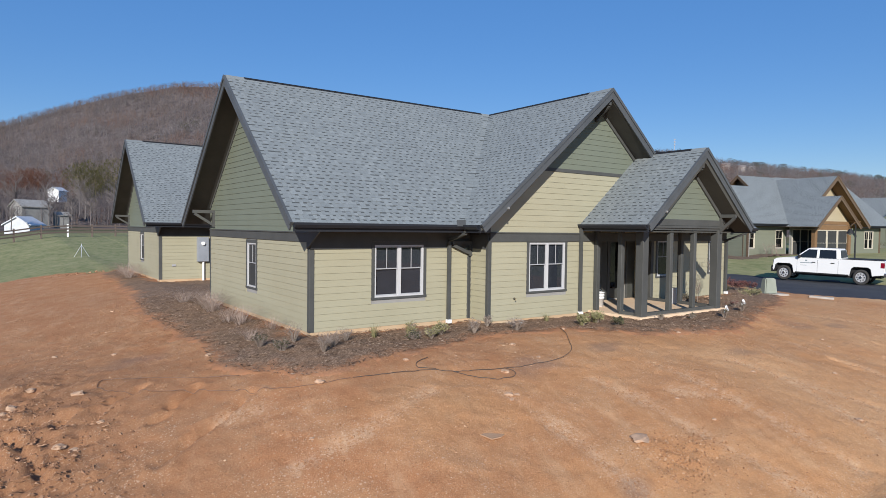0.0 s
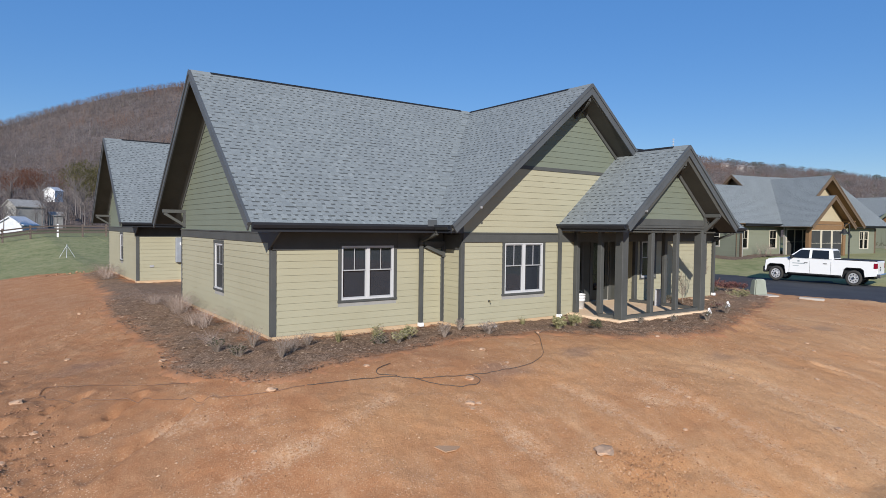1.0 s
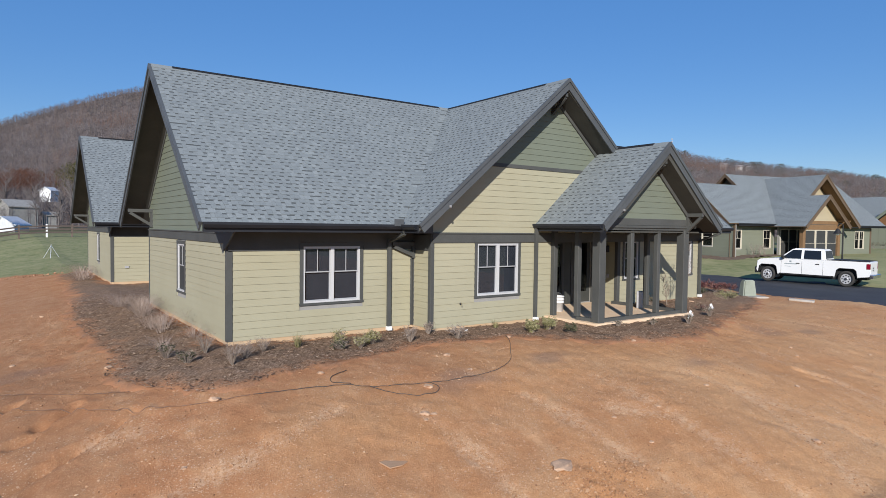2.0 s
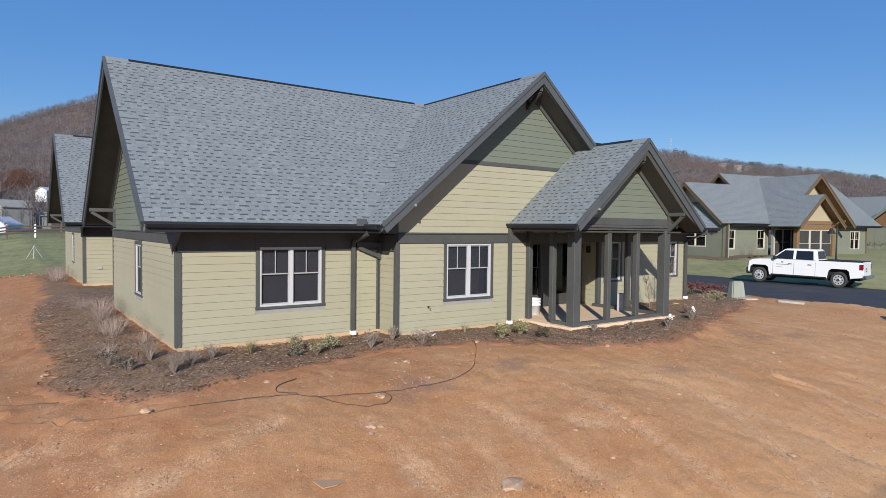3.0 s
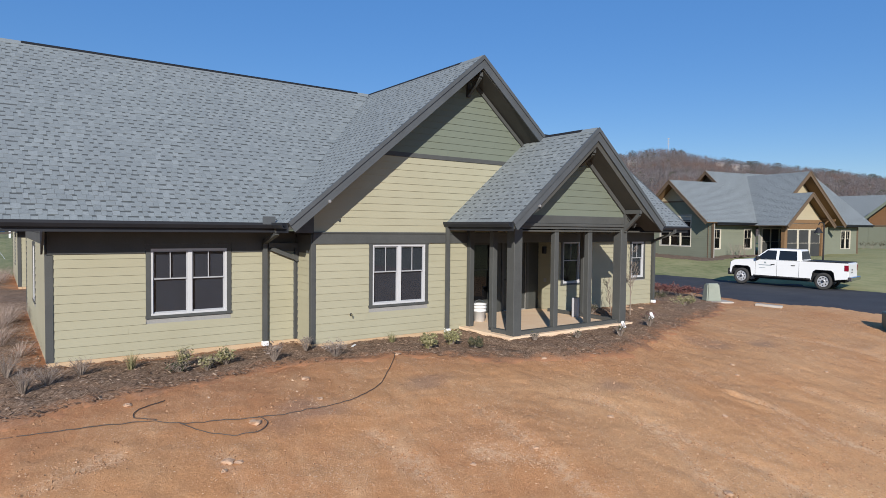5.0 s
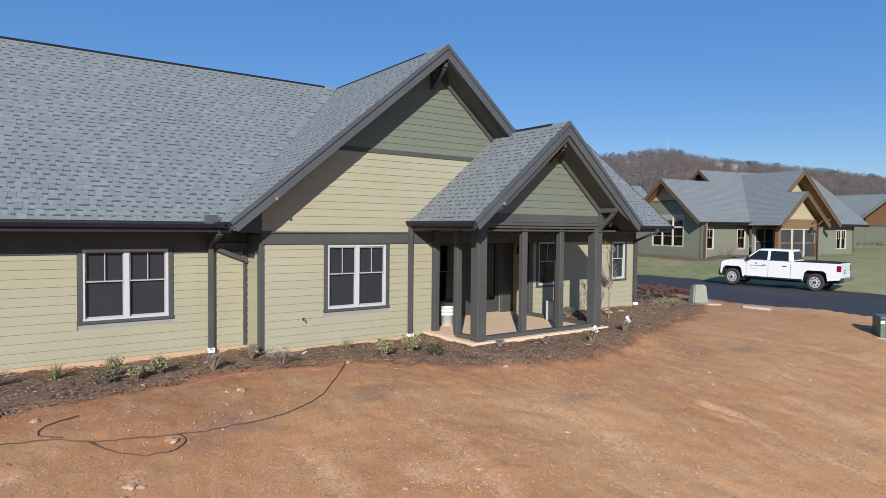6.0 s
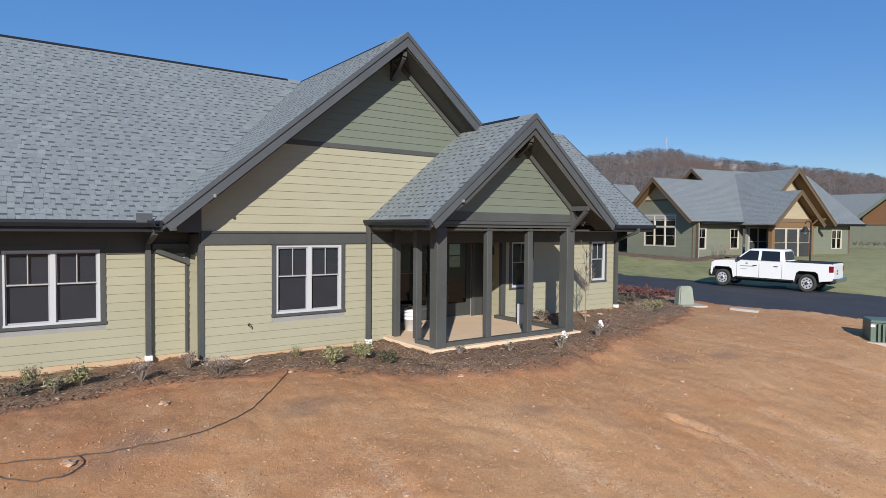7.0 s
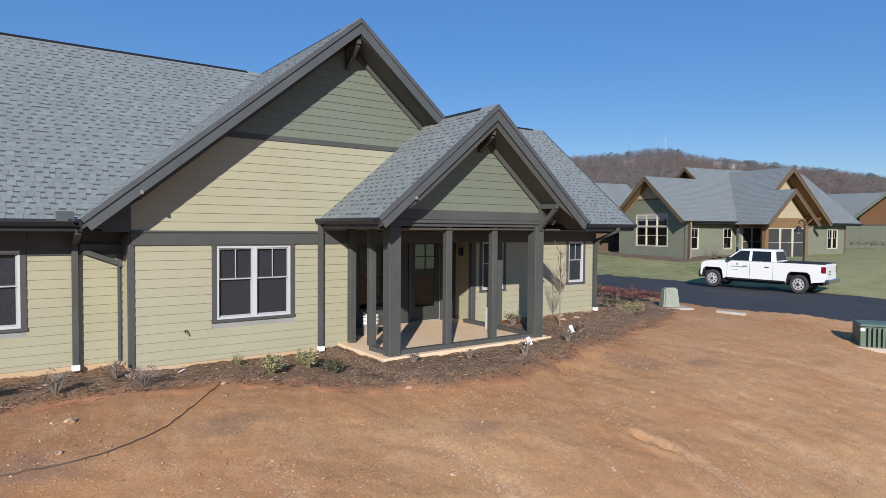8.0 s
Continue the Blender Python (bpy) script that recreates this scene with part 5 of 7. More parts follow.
    gutter(h, (14.2, wy - wh, wv), (20.2, wy - wh, wv), (0, -1, 0))
    es2 = Side((19, 0.5, 0), (0, 1, 0), (1, 0, 0))
    wall_core("wall", es2, 0, 8, zb - 0.4, 3.4, [], h, M_BROWN, gable=(4.4, 7.5))
    # garage behind the end gable
    gz, gyy, gh = 7.2, 15.0, 5.0
    roof_plane(h, (0, gyy - gh, gz - S2 * gh), (1, 0, 0), (0, 1, 0), [(-9, 0), (8, 0), (8, gh * n2), (-9, gh * n2)], slope=S2, soffit=M_CEDAR)
    roof_plane(h, (0, gyy + gh, gz - S2 * gh), (1, 0, 0), (0, -1, 0), [(-9, 0), (8, 0), (8, gh * n2), (-9, gh * n2)], slope=S2, soffit=M_CEDAR, shingled=False)
    ks = Side((-8, 11, 0), (1, 0, 0), (0, -1, 0))
    w = wall_core("wall", ks, 0, 12, zb - 0.6, 3.2, [], h, M_BROWN)
    bm = bmesh.new()
    ks.box(bm, 5.4, 8.2, 0.0, 0.05, zb - 0.4, 2.8)
    part("garage_door", bm, M_DOOR, h, "dark garage door")
    bm = bmesh.new()
    box(bm, -8.1, 4, 10.9, 19, zb - 0.6, 3.2)
    part("wall", bm, M_BROWN, h)
    bm = bmesh.new()
    box(bm, 0.3, 18.7, 0.8, 8.5, zb - 0.4, 0.5)
    part("inner_floor", bm, M_INSIDE, h)
    return h


neighbour()


def far_house():
    """The next house along: a stained gable before a grey roof."""
    h = empty("house", (92.4, 7.0, 0.1), -90)
    tagged(h, "house with stained brown gable and grey shingle roof", "house")
    S2 = 0.85
    n2 = math.sqrt(1 + S2 * S2)
    for y, s in ((-5, 1), (5, -1)):
        roof_plane(h, (0, y, 3.2), (1, 0, 0), (0, s, 0), [(-22, 0), (16, 0), (16, 5 * n2), (-22, 5 * n2)], slope=S2, shingled=s > 0)
    bm = bmesh.new()
    box(bm, -21, 15, -4.3, 4.3, -1, 3.3)
    part("wall", bm, M_SAGE_J, h)
    gs = Side((0, -7.5, 0), (1, 0, 0), (0, -1, 0))
    w = wall_core("wall", gs, -9.5, 0.5, -1, 3.3, [], h, M_SAGE_J, 0.3, gable=(-4.5, 8.35))
    siding(gs, -9.5, 0.5, 3.5, 8.7, [], w, board_paint("siding_rust_far", (0.20, 0.105, 0.052, 1), True), lambda z: (-4.5 - (8.45 - z) / S2, -4.5 + (8.45 - z) / S2), True)
    trim_boards("band_board", gs, [(-9.5, 0.5, 3.3, 3.5)], w, M_BROWN, 0.05)
    wall_core("wall", gs, -16, -9.52, -1, 3.3, [], h, M_SAGE_J, 0.3)
    for s in (-1, 1):
        roof_plane(h, (-4.5 + s * 5.6, 0, 8.75 - S2 * 5.6), (0, 1, 0), (-s, 0, 0), [(-8.4, 0), (0, 0), (0, 5.6 * n2), (-8.4, 5.6 * n2)], slope=S2)
        rake(h, (-4.5 + s * 5.6, -8.4, 8.75 - S2 * 5.6), (-4.5, -8.4, 8.75), (0, -1, 0), 0.3, M_GREEN)


far_house()

# ---- pickup truck ----
M_CAR = plain("white_car_paint", (0.72, 0.72, 0.71, 1), 0.25, vary=0.03, bump=0.0, spec=0.5)
M_TYRE = plain("tyre_rubber", (0.045, 0.043, 0.041, 1), 0.9)
M_RIM = plain("steel_rim", (0.50, 0.50, 0.51, 1), 0.35, 0.3)
M_CHROME = plain("chrome", (0.62, 0.63, 0.65, 1), 0.22, 1.0, 0.1)
M_BLACK = plain("black_plastic", (0.02, 0.02, 0.021, 1), 0.6)
M_CARGLASS = plain("car_glass", (0.012, 0.014, 0.016, 1), 0.05, vary=0.1, bump=0.0, spec=0.6)
M_RED = plain("red_lamp_glass", (0.2, 0.006, 0.02, 1), 0.2)
M_PLATEBAR = plain("faded_print", (0.25, 0.29, 0.30, 1), 0.6)


def well(cx, out):
    """The squared outline of a wheel opening, from front to back."""
    a, b, c = 0.58 + out, 0.5 + out, 0.36 + out
    return [(cx + a, 0.5), (cx + b, 0.9), (cx + c, 1.0 + out), (cx - c, 1.0 + out), (cx - b, 0.9), (cx - a, 0.5)]


def pickup():
    """Crew-cab pickup, built with its nose towards +x, left flank at +y."""
    t = empty("pickup_truck", (0, 0, 0))
    tagged(t, "white crew cab pickup truck parked on the asphalt drive", "truck")
    WB, R = 4.28, 0.43
    fx, rx = WB, 0.0
    hw = 1.0
    side = ([(-1.22, 0.62), (-1.22, 1.36), (-1.18, 1.40), (1.05, 1.40), (1.08, 1.38), (3.3, 1.37), (4.3, 1.345), (4.95, 1.29), (5.13, 1.18), (5.18, 0.66), (5.1, 0.54), (fx + 0.58, 0.54)]
            + well(fx, 0.0) + [(fx - 0.59, 0.48), (rx + 0.59, 0.48)] + well(rx, 0.0) + [(-0.6, 0.54), (-1.15, 0.6)])
    bm = bmesh.new()
    extrude(bm, [(x, hw, z) for x, z in side], (0, -2 * hw, 0))
    bmesh.ops.bevel(bm, geom=[e for e in bm.edges if abs(e.verts[0].co.y - e.verts[1].co.y) < 1e-4], offset=0.035, segments=2, affect='EDGES', clamp_overlap=True)
    body = part("body", bm, M_CAR, t)
    # flat black plate: its colour stands for the open bed's shaded inside
    bm = bmesh.new()
    box(bm, -1.1, 1.0, -0.88, 0.88, 1.38, 1.414)
    part("bed_cover", bm, M_BLACK, t, "flat black plate standing for the open bed's shaded inside")
    for y in (-0.94, 0.94):
        bm = bmesh.new()
        box(bm, -1.2, 1.02, y - 0.06, y + 0.06, 1.39, 1.435)
        part("bed_rail", bm, M_BLACK, t)
    # cab
    bm = bmesh.new()
    lo = [(3.3, 1.28), (1.1, 1.28)]
    ring_lo = [(3.74, 0.95, 1.33), (1.08, 0.95, 1.33), (1.08, -0.95, 1.33), (3.74, -0.95, 1.33)]
    ring_hi = [(2.9, 0.76, 1.97), (1.2, 0.76, 1.97), (1.2, -0.76, 1.97), (2.9, -0.76, 1.97)]
    solid(bm, ring_lo + ring_hi)
    bmesh.ops.recalc_face_normals(bm, faces=bm.faces)
    bmesh.ops.bevel(bm, geom=list(bm.edges), offset=0.07, segments=3, affect='EDGES', clamp_overlap=True)
    part("cab", bm, M_CAR, t, smooth=False)
    # windows: laid a little proud of the slanting cab sides
    def pane(pts, name="side_window"):
        bm = bmesh.new()
        c = [Vector(p) for p in pts]
        nrm = (c[1] - c[0]).cross(c[2] - c[0]).normalized()
        if nrm.dot(c[0] - Vector((2, 0, 1.5))) < 0:
            nrm = -nrm
        extrude(bm, [p - nrm * 0.01 for p in c], nrm * 0.018)
        part(name, bm, M_CARGLASS, t)
    for s in (1, -1):
        yy = lambda z: s * (0.95 - 0.19 * (z - 1.33) / 0.64)
        pane([(3.52, yy(1.40), 1.40), (2.42, yy(1.40), 1.40), (2.42, yy(1.88), 1.88), (2.9, yy(1.88), 1.88)])
        pane([(2.27, yy(1.40), 1.40), (1.32, yy(1.40), 1.40), (1.38, yy(1.88), 1.88), (2.27, yy(1.88), 1.88)])
        # door seams and handles
        for x in (1.2, 2.34, 3.5):
            bm = bmesh.new()
            box(bm, x - 0.006, x + 0.006, s * 1.0 - 0.004, s * 1.0 + 0.004, 0.52, 1.27)
            part("door_seam", bm, M_BLACK, body)
        for x in (1.4, 2.46):
            bm = bmesh.new()
            box(bm, x, x + 0.2, s * 1.0 - 0.01, s * 1.0 + 0.035, 1.12, 1.16)
            chamfer(bm, 0.008)
            part("door_handle", bm, M_BLACK, t)
        bm = bmesh.new()
        box(bm, 3.3, 3.45, s * 0.97, s * 0.97 + s * 0.24, 1.36, 1.55)
        bmesh.ops.recalc_face_normals(bm, faces=bm.faces)
        chamfer(bm, 0.03)
        part("mirror", bm, M_BLACK, t)
        bm = bmesh.new()
        box(bm, 0.62, 3.6, s * 0.98 - 0.02, s * 0.98 + 0.03, 0.47, 0.54)
        part("rocker_strip", bm, M_BLACK, t)
        for cx in (fx, rx):
            # Black liner: the shade of the wheel opening is put into its colour.
            bm = bmesh.new()
            outer, inner = well(cx, 0.006), well(cx, -0.02)
            extrude(bm, [(x, s * 0.7, z) for x, z in outer + inner[::-1]], (0, s * 0.302, 0))
            part("wheel_arch", bm, M_BLACK, t)
        bm = bmesh.new()
        box(bm, -1.24, -1.04, s * 0.95 - 0.062, s * 0.95 + 0.062, 1.0, 1.3)
        chamfer(bm, 0.015)
        part("tail_lamp", bm, M_RED, t, "red tail lamp")
        bm = bmesh.new()
        box(bm, 4.95, 5.19, s * 0.8 - 0.15, s * 0.8 + 0.17, 0.86, 1.14)
        chamfer(bm, 0.02)
        part("headlamp", bm, M_CHROME, t)
        # faded lettering and small emblem on the front door, as bars
        for x0, x1, z0, z1 in ((2.62, 3.32, 1.07, 1.115), (2.92, 3.04, 1.18, 1.27), (2.95, 3.3, 0.93, 0.955)):
            bm = bmesh.new()
            box(bm, x0, x1, s * 1.0 - 0.003, s * 1.0 + 0.004, z0, z1)
            part("door_sign", bm, M_PLATEBAR, body)
    pane([(3.66, 0.8, 1.40), (3.66, -0.8, 1.40), (2.97, -0.68, 1.92), (2.97, 0.68, 1.92)], "windscreen")
    pane([(1.1, 0.78, 1.46), (1.1, -0.78, 1.46), (1.19, -0.68, 1.88), (1.19, 0.68, 1.88)], "rear_window")
    bm = bmesh.new()
    box(bm, -1.42, -1.18, -0.98, 0.98, 0.52, 0.72)
    chamfer(bm, 0.03)
    part("rear_bumper", bm, M_CHROME, t, "chrome rear bumper")
    bm = bmesh.new()
    box(bm, 5.05, 5.3, -0.98, 0.98, 0.46, 0.82)
    chamfer(bm, 0.04)
    part("front_bumper", bm, M_BLACK, t)
    bm = bmesh.new()
    box(bm, 5.1, 5.2, -0.6, 0.6, 0.84, 1.18)
    part("grille", bm, M_BLACK, t)
    bm = bmesh.new()
    box(bm, -1.235, -1.2, -0.85, 0.85, 0.75, 1.33)
    chamfer(bm, 0.01)
    part("tailgate", bm, M_CAR, t)
    for z in (1.06, 0.93):
        bm = bmesh.new()
        box(bm, -1.245, -1.23, 0.2 - 0.1, 0.2 + 0.1, z - 0.035, z + 0.035)
        part("tailgate_emblem", bm, M_BLACK, t)
    bm = bmesh.new()
    box(bm, 0.5, 3.6, -0.8, 0.8, 0.35, 0.6)
    box(bm, -1.0, 5.0, -0.45, 0.45, 0.4, 0.62)
    part("chassis", bm, M_BLACK, t)
    for cx in (fx, rx):
        # Solid black block added in the opening, giving its shade by colour.
        bm = bmesh.new()
        extrude(bm, [(x, -0.72, z) for x, z in well(cx, -0.005)], (0, 1.44, 0))
        part("wheel_well", bm, M_BLACK, t)
        for s in (1, -1):
            bm = bmesh.new()
            prof = [(R - 0.13, -0.13), (R - 0.02, -0.125), (R, -0.09), (R, 0.09), (R - 0.02, 0.125), (R - 0.13, 0.13)]
            n = 28
            rings = [[bm.verts.new((cx + r * math.cos(k * math.tau / n), s * 0.86 + y, R + r * math.sin(k * math.tau / n))) for r, y in prof] for k in range(n)]
            for k in range(n):
                a, b = rings[k], rings[(k + 1) % n]
                for i in range(len(prof)):
                    j = (i + 1) % len(prof)
                    bm.faces.new((a[i], a[j], b[j], b[i]))
            bmesh.ops.recalc_face_normals(bm, faces=bm.faces)
            wheel = part("wheel", bm, M_TYRE, t, "black tyre with steel rim", True)
            bm = bmesh.new()
            bmesh.ops.create_cone(bm, cap_ends=True, segments=24, radius1=R - 0.12, radius2=R - 0.15, depth=0.16, matrix=Matrix.Translation((cx, s * 0.87, R)) @ Matrix.Rotation(radians(-90 * s), 4, 'X'))
            part("rim", bm, M_RIM, wheel)
            # Black discs on the solid rim, coloured for the shade in its holes.
            bm = bmesh.new()
            for k in range(8):
                a = k * math.tau / 8
                bmesh.ops.create_cone(bm, cap_ends=True, segments=8, radius1=0.035, radius2=0.035, depth=0.02, matrix=Matrix.Translation((cx + 0.19 * math.cos(a), s * 0.952, R + 0.19 * math.sin(a))) @ Matrix.Rotation(radians(90), 4, 'X'))
            part("rim_hole", bm, M_BLACK, wheel)
            bm = bmesh.new()
            bmesh.ops.create_cone(bm, cap_ends=True, segments=16, radius1=0.09, radius2=0.07, depth=0.07, matrix=Matrix.Translation((cx, s * 0.97, R)) @ Matrix.Rotation(radians(-90 * s), 4, 'X'))
            part("hub_cap", bm, M_CHROME, wheel)
    # a short tail and nose
    for ob in [*t.children, *[c for k in t.children for c in k.children]]:
        for v in ob.data.vertices:
            v.co.x += 0.06 if v.co.x < -0.62 else -0.24 if v.co.x > 4.9 else 0.0
    return t


truck = pickup()
truck.matrix_world = pose(35.39, 0.69, ground_z(35, 2) + 0.04, 0, -0.8, 99) @ Matrix.Diagonal((0.958, 1.0, 1.04, 1))

# ---- boxes, lamp and slabs by the drive ----
M_UTIL = plain("pale_green_box", (0.265, 0.288, 0.236, 1), 0.6)
M_XFMR = plain("dark_green_steel", (0.12, 0.165, 0.125, 1), 0.5)


def utility_box(x, y, turn):
    z = ground_z(x, y)
    u = empty("utility_box", (x, y, z), turn)
    tagged(u, "pale green plastic utility pedestal on a concrete pad", "utility box")
    bm = bmesh.new()
    w0, w1, d0, d1, h = 0.345, 0.265, 0.24, 0.16, 0.8
    solid(bm, [(-w0, -d0, 0.02), (w0, -d0, 0.02), (w0, d0, 0.02), (-w0, d0, 0.02), (-w1, -d1, h), (w1, -d1, h), (w1, d1, h), (-w1, d1, h)])
    bmesh.ops.recalc_face_normals(bm, faces=bm.faces)
    bmesh.ops.bevel(bm, geom=list(bm.edges), offset=0.05, segments=2, affect='EDGES')
    part("cabinet", bm, M_UTIL, u)
    bm = bmesh.new()
    box(bm, -0.62, 0.75, -0.5, 0.42, -0.12, 0.05)
    chamfer(bm, 0.015)
    part("pad", bm, M_PALE, u)


utility_box(24.3, 0.76, -28)


def transformer(x, y, turn):
    z = ground_z(x, y) + 0.02
    u = empty("pad_transformer", (x, y, z), turn)
    tagged(u, "dark green steel pad transformer with cooling fins", "transformer")
    bm = bmesh.new()
    box(bm, -0.62, 0.62, -0.5, 0.5, 0.05, 0.68)
    chamfer(bm, 0.015)
    part("tank", bm, M_XFMR, u)
    bm = bmesh.new()
    solid(bm, [(-0.65, -0.56, 0.66), (0.65, -0.56, 0.66), (0.65, 0.53, 0.66), (-0.65, 0.53, 0.66), (-0.6, -0.5, 0.72), (0.6, -0.5, 0.72), (0.6, 0.48, 0.72), (-0.6, 0.48, 0.72)])
    bmesh.ops.recalc_face_normals(bm, faces=bm.faces)
    part("lid", bm, M_XFMR, u)
    for k in range(8):
        bm = bmesh.new()
        xx = -0.44 + k * 0.12
        box(bm, xx, xx + 0.03, -0.6, -0.49, 0.08, 0.62)
        part("fin", bm, M_XFMR, u)
    for xx, zz in ((-0.56, 0.55), (0.56, 0.5)):
        bm = bmesh.new()
        box(bm, xx - 0.06, xx + 0.06, -0.51, -0.497, zz - 0.04, zz + 0.04)
        part("sticker", bm, M_WHITE, u, "white sticker")
    bm = bmesh.new()
    box(bm, -0.75, 0.75, -0.7, 0.62, -0.15, 0.06)
    part("pad", bm, M_PALE, u)


transformer(24.43, -6.31, -58)


def street_lamp(x, y):
    z = ground_z(x, y)
    u = empty("street_lamp", (x, y, z))
    tagged(u, "black post lamp with a hanging bell shade", "street lamp")
    bm = bmesh.new()
    tube(bm, [(0, 0, 0), (0, 0, 2.75)], 0.06, 8, 0.045)
    tube(bm, [(0, 0, 0), (0, 0, 0.3)], 0.11, 8, 0.07)
    part("pole", bm, M_BLACK, u)
    bm = bmesh.new()
    tube(bm, [(0, 0, 2.7), (-0.06, 0.1, 2.82), (-0.13, 0.22, 2.8), (-0.16, 0.27, 2.62)], 0.035, 6)
    part("arm", bm, M_BLACK, u)
    bm = bmesh.new()
    bmesh.ops.create_cone(bm, cap_ends=True, segments=16, radius1=0.27, radius2=0.07, depth=0.36, matrix=Matrix.Translation((-0.16, 0.27, 2.3)))
    part("shade", bm, M_BLACK, u)
    bm = bmesh.new()
    bmesh.ops.create_uvsphere(bm, u_segments=10, v_segments=6, radius=0.13, matrix=Matrix.Translation((-0.16, 0.27, 2.13)))
    part("globe", bm, M_WHITE, u, smooth=True)


M_BEDSOIL = plain("brown_bed_soil", (0.15, 0.105, 0.075, 1), 0.95, vary=0.4, scale=3, fine=14, bump=0.5)


def by_sage(u, v):
    c, k = math.cos(radians(-10)), math.sin(radians(-10))
    return 43.82 + u * c - v * k, 12.55 + u * k + v * c


sheet("mulch_bed", [by_sage(*q) for q in ((-1.3, 8.8), (-0.2, 8.8), (-0.2, 0.0), (5.0, 0.0), (5.0, -1.2), (-1.2, -1.3))], 0.05, M_BEDSOIL, 0.2, 0.3, 0.03, "brown mulch bed along the sage house")
street_lamp(43.0, 4.1)
for (x, y, a, l) in ((25.0, -1.35, -72, 0.5),):
    bm = bmesh.new()
    box(bm, -l, l, -l * 0.36, l * 0.36, -0.05, 0.05)
    chamfer(bm, 0.02)
    ob = part("concrete_slab", bm, M_PALE)
    ob.matrix_world = pose(x, y, ground_z(x, y) + 0.02, 0, 2, a)
    tagged(ob, "small pale concrete slab lying on the clay by the drive", "slab")

# ---- hills with bare winter woods ----
def hill_angle(az):
    """How high the skyline stands, in degrees, by compass angle from +y towards +x."""
    table = [(-180, 2), (-60, 2.5), (-30, 3.5), (-12, 5.2), (0, 7.5), (4, 9.25), (8, 10.75), (12, 11.85), (15, 12.05), (18, 11.45), (24, 9.0), (32, 7.2), (42, 6.0), (48, 6.2),
             (52, 6.35), (54, 6.6), (55.5, 6.65), (57, 6.3), (58.5, 5.9), (61, 5.45), (63, 5.2), (64, 5.05), (65.5, 4.8), (67, 4.6), (71, 3.8), (78, 2.9), (95, 2.4), (180, 2)]
    for (a, u), (b, v) in zip(table, table[1:]):
        if a <= az <= b:
            k = (az - a) / (b - a)
            return u + (v - u) * k
    return 2.0


HILL_C = (0.0, -14.0)


def hill_z(az, r):
    r0 = 270 if az < 30 else 150
    r1 = 560
    k = max(0.0, min(1.0, (r - r0) / (r1 - r0)))
    top = r1 * math.tan(radians(hill_angle(az)))
    bump = 5 * noise.noise(Vector((az * 0.12, r * 0.012, 2))) + 2.2 * noise.noise(Vector((az * 0.5, r * 0.03, 7)))
    return 1.2 + (top - 1.2) * (k ** 1.15) + bump * min(1, k * 4) * (1 - 0.75 * k)


def hill_mat():
    n = Nodes("leaf_litter", 0.95, 0, 0.1)
    a, b = n.noise(0.03, 5), n.noise(0.22, 5, 0.75)
    col = n.ramp(a, (0.3, (0.125, 0.10, 0.09, 1)), (0.7, (0.17, 0.14, 0.128, 1)))
    col = n.mix(n.ramp(b, (0.42, 0.0), (0.62, 0.75)), col, (0.07, 0.056, 0.05, 1))
    return n.done(col, b, 0.5, 0.5)


def twig_mat(name, stops):
    """Fine twigs, through which half of the light passes."""
    n = Nodes(name, 0.95, 0, 0.1)
    col = n.ramp(n.rand(True), *stops)
    through_light = n.t.nodes.new("ShaderNodeBsdfTranslucent")
    both = n.t.nodes.new("ShaderNodeMixShader")
    n.t.links.new(col, through_light.inputs["Color"])
    n.t.links.new(n.b.outputs[0], both.inputs[1])
    n.t.links.new(through_light.outputs[0], both.inputs[2])
    n.t.links.new(both.outputs[0], n.t.nodes["Material Output"].inputs["Surface"])
    return n.done(col)


M_HILL = hill_mat()
azs = [-60 + i * 0.8 for i in range(206)]
rs_ = [150, 190, 230, 270, 300, 330, 360, 390, 420, 450, 480, 510, 535, 560, 620, 760]
verts = []
for az in azs:
    for r in rs_:
        z = hill_z(az, r) if r <= 560 else hill_z(az, 560) * (0.93 if r < 700 else 0.6)
        verts.append((HILL_C[0] + r * math.sin(radians(az)), HILL_C[1] + r * math.cos(radians(az)), z - (3 if r == 150 else 0)))
nr = len(rs_)
faces = [(i * nr + j, (i + 1) * nr + j, (i + 1) * nr + j + 1, i * nr + j + 1) for i in range(len(azs) - 1) for j in range(nr - 1)]
me = bpy.data.meshes.new("hillside")
me.from_pydata(verts, [], faces)
me.materials.append(M_HILL)
for p in me.polygons:
    p.use_smooth = True
tagged(new("hillside", me), "brown wooded hills behind the houses", "hill", kind="structure")


def crown_tree(rnd, h, n=46, size=1.0, mid=0.64, tall=0.33):
    """A leafless tree so far off that its twigs merge: a trunk under a rounded cloud of fine pieces."""
    vs, fs = [Vector((-0.02 * h, 0, -0.5)), Vector((0.02 * h, 0, -0.5)), Vector((0, 0, h * 0.7))], [(0, 1, 2)]
    for _ in range(n):
        a, k = rnd.uniform(0, math.tau), rnd.random() ** 0.5
        z = rnd.uniform(-1, 1)
        r = math.sqrt(max(0.0, 1 - z * z)) * (0.75 + 0.25 * k)
        p = Vector((math.cos(a) * r * 0.3 * h, math.sin(a) * r * 0.3 * h, h * (mid + tall * z)))
        d = Vector((rnd.uniform(-1, 1), rnd.uniform(-1, 1), rnd.uniform(0, 1.6))) * 0.05 * h * size
        s = Vector((rnd.uniform(-1, 1), rnd.uniform(-1, 1), rnd.uniform(-1, 1))) * 0.035 * h * size
        c = len(vs)
        vs.extend([p - d, p + s, p + d])
        fs.append((c, c + 1, c + 2))
    return np.array([tuple(v) for v in vs]), np.array(fs)


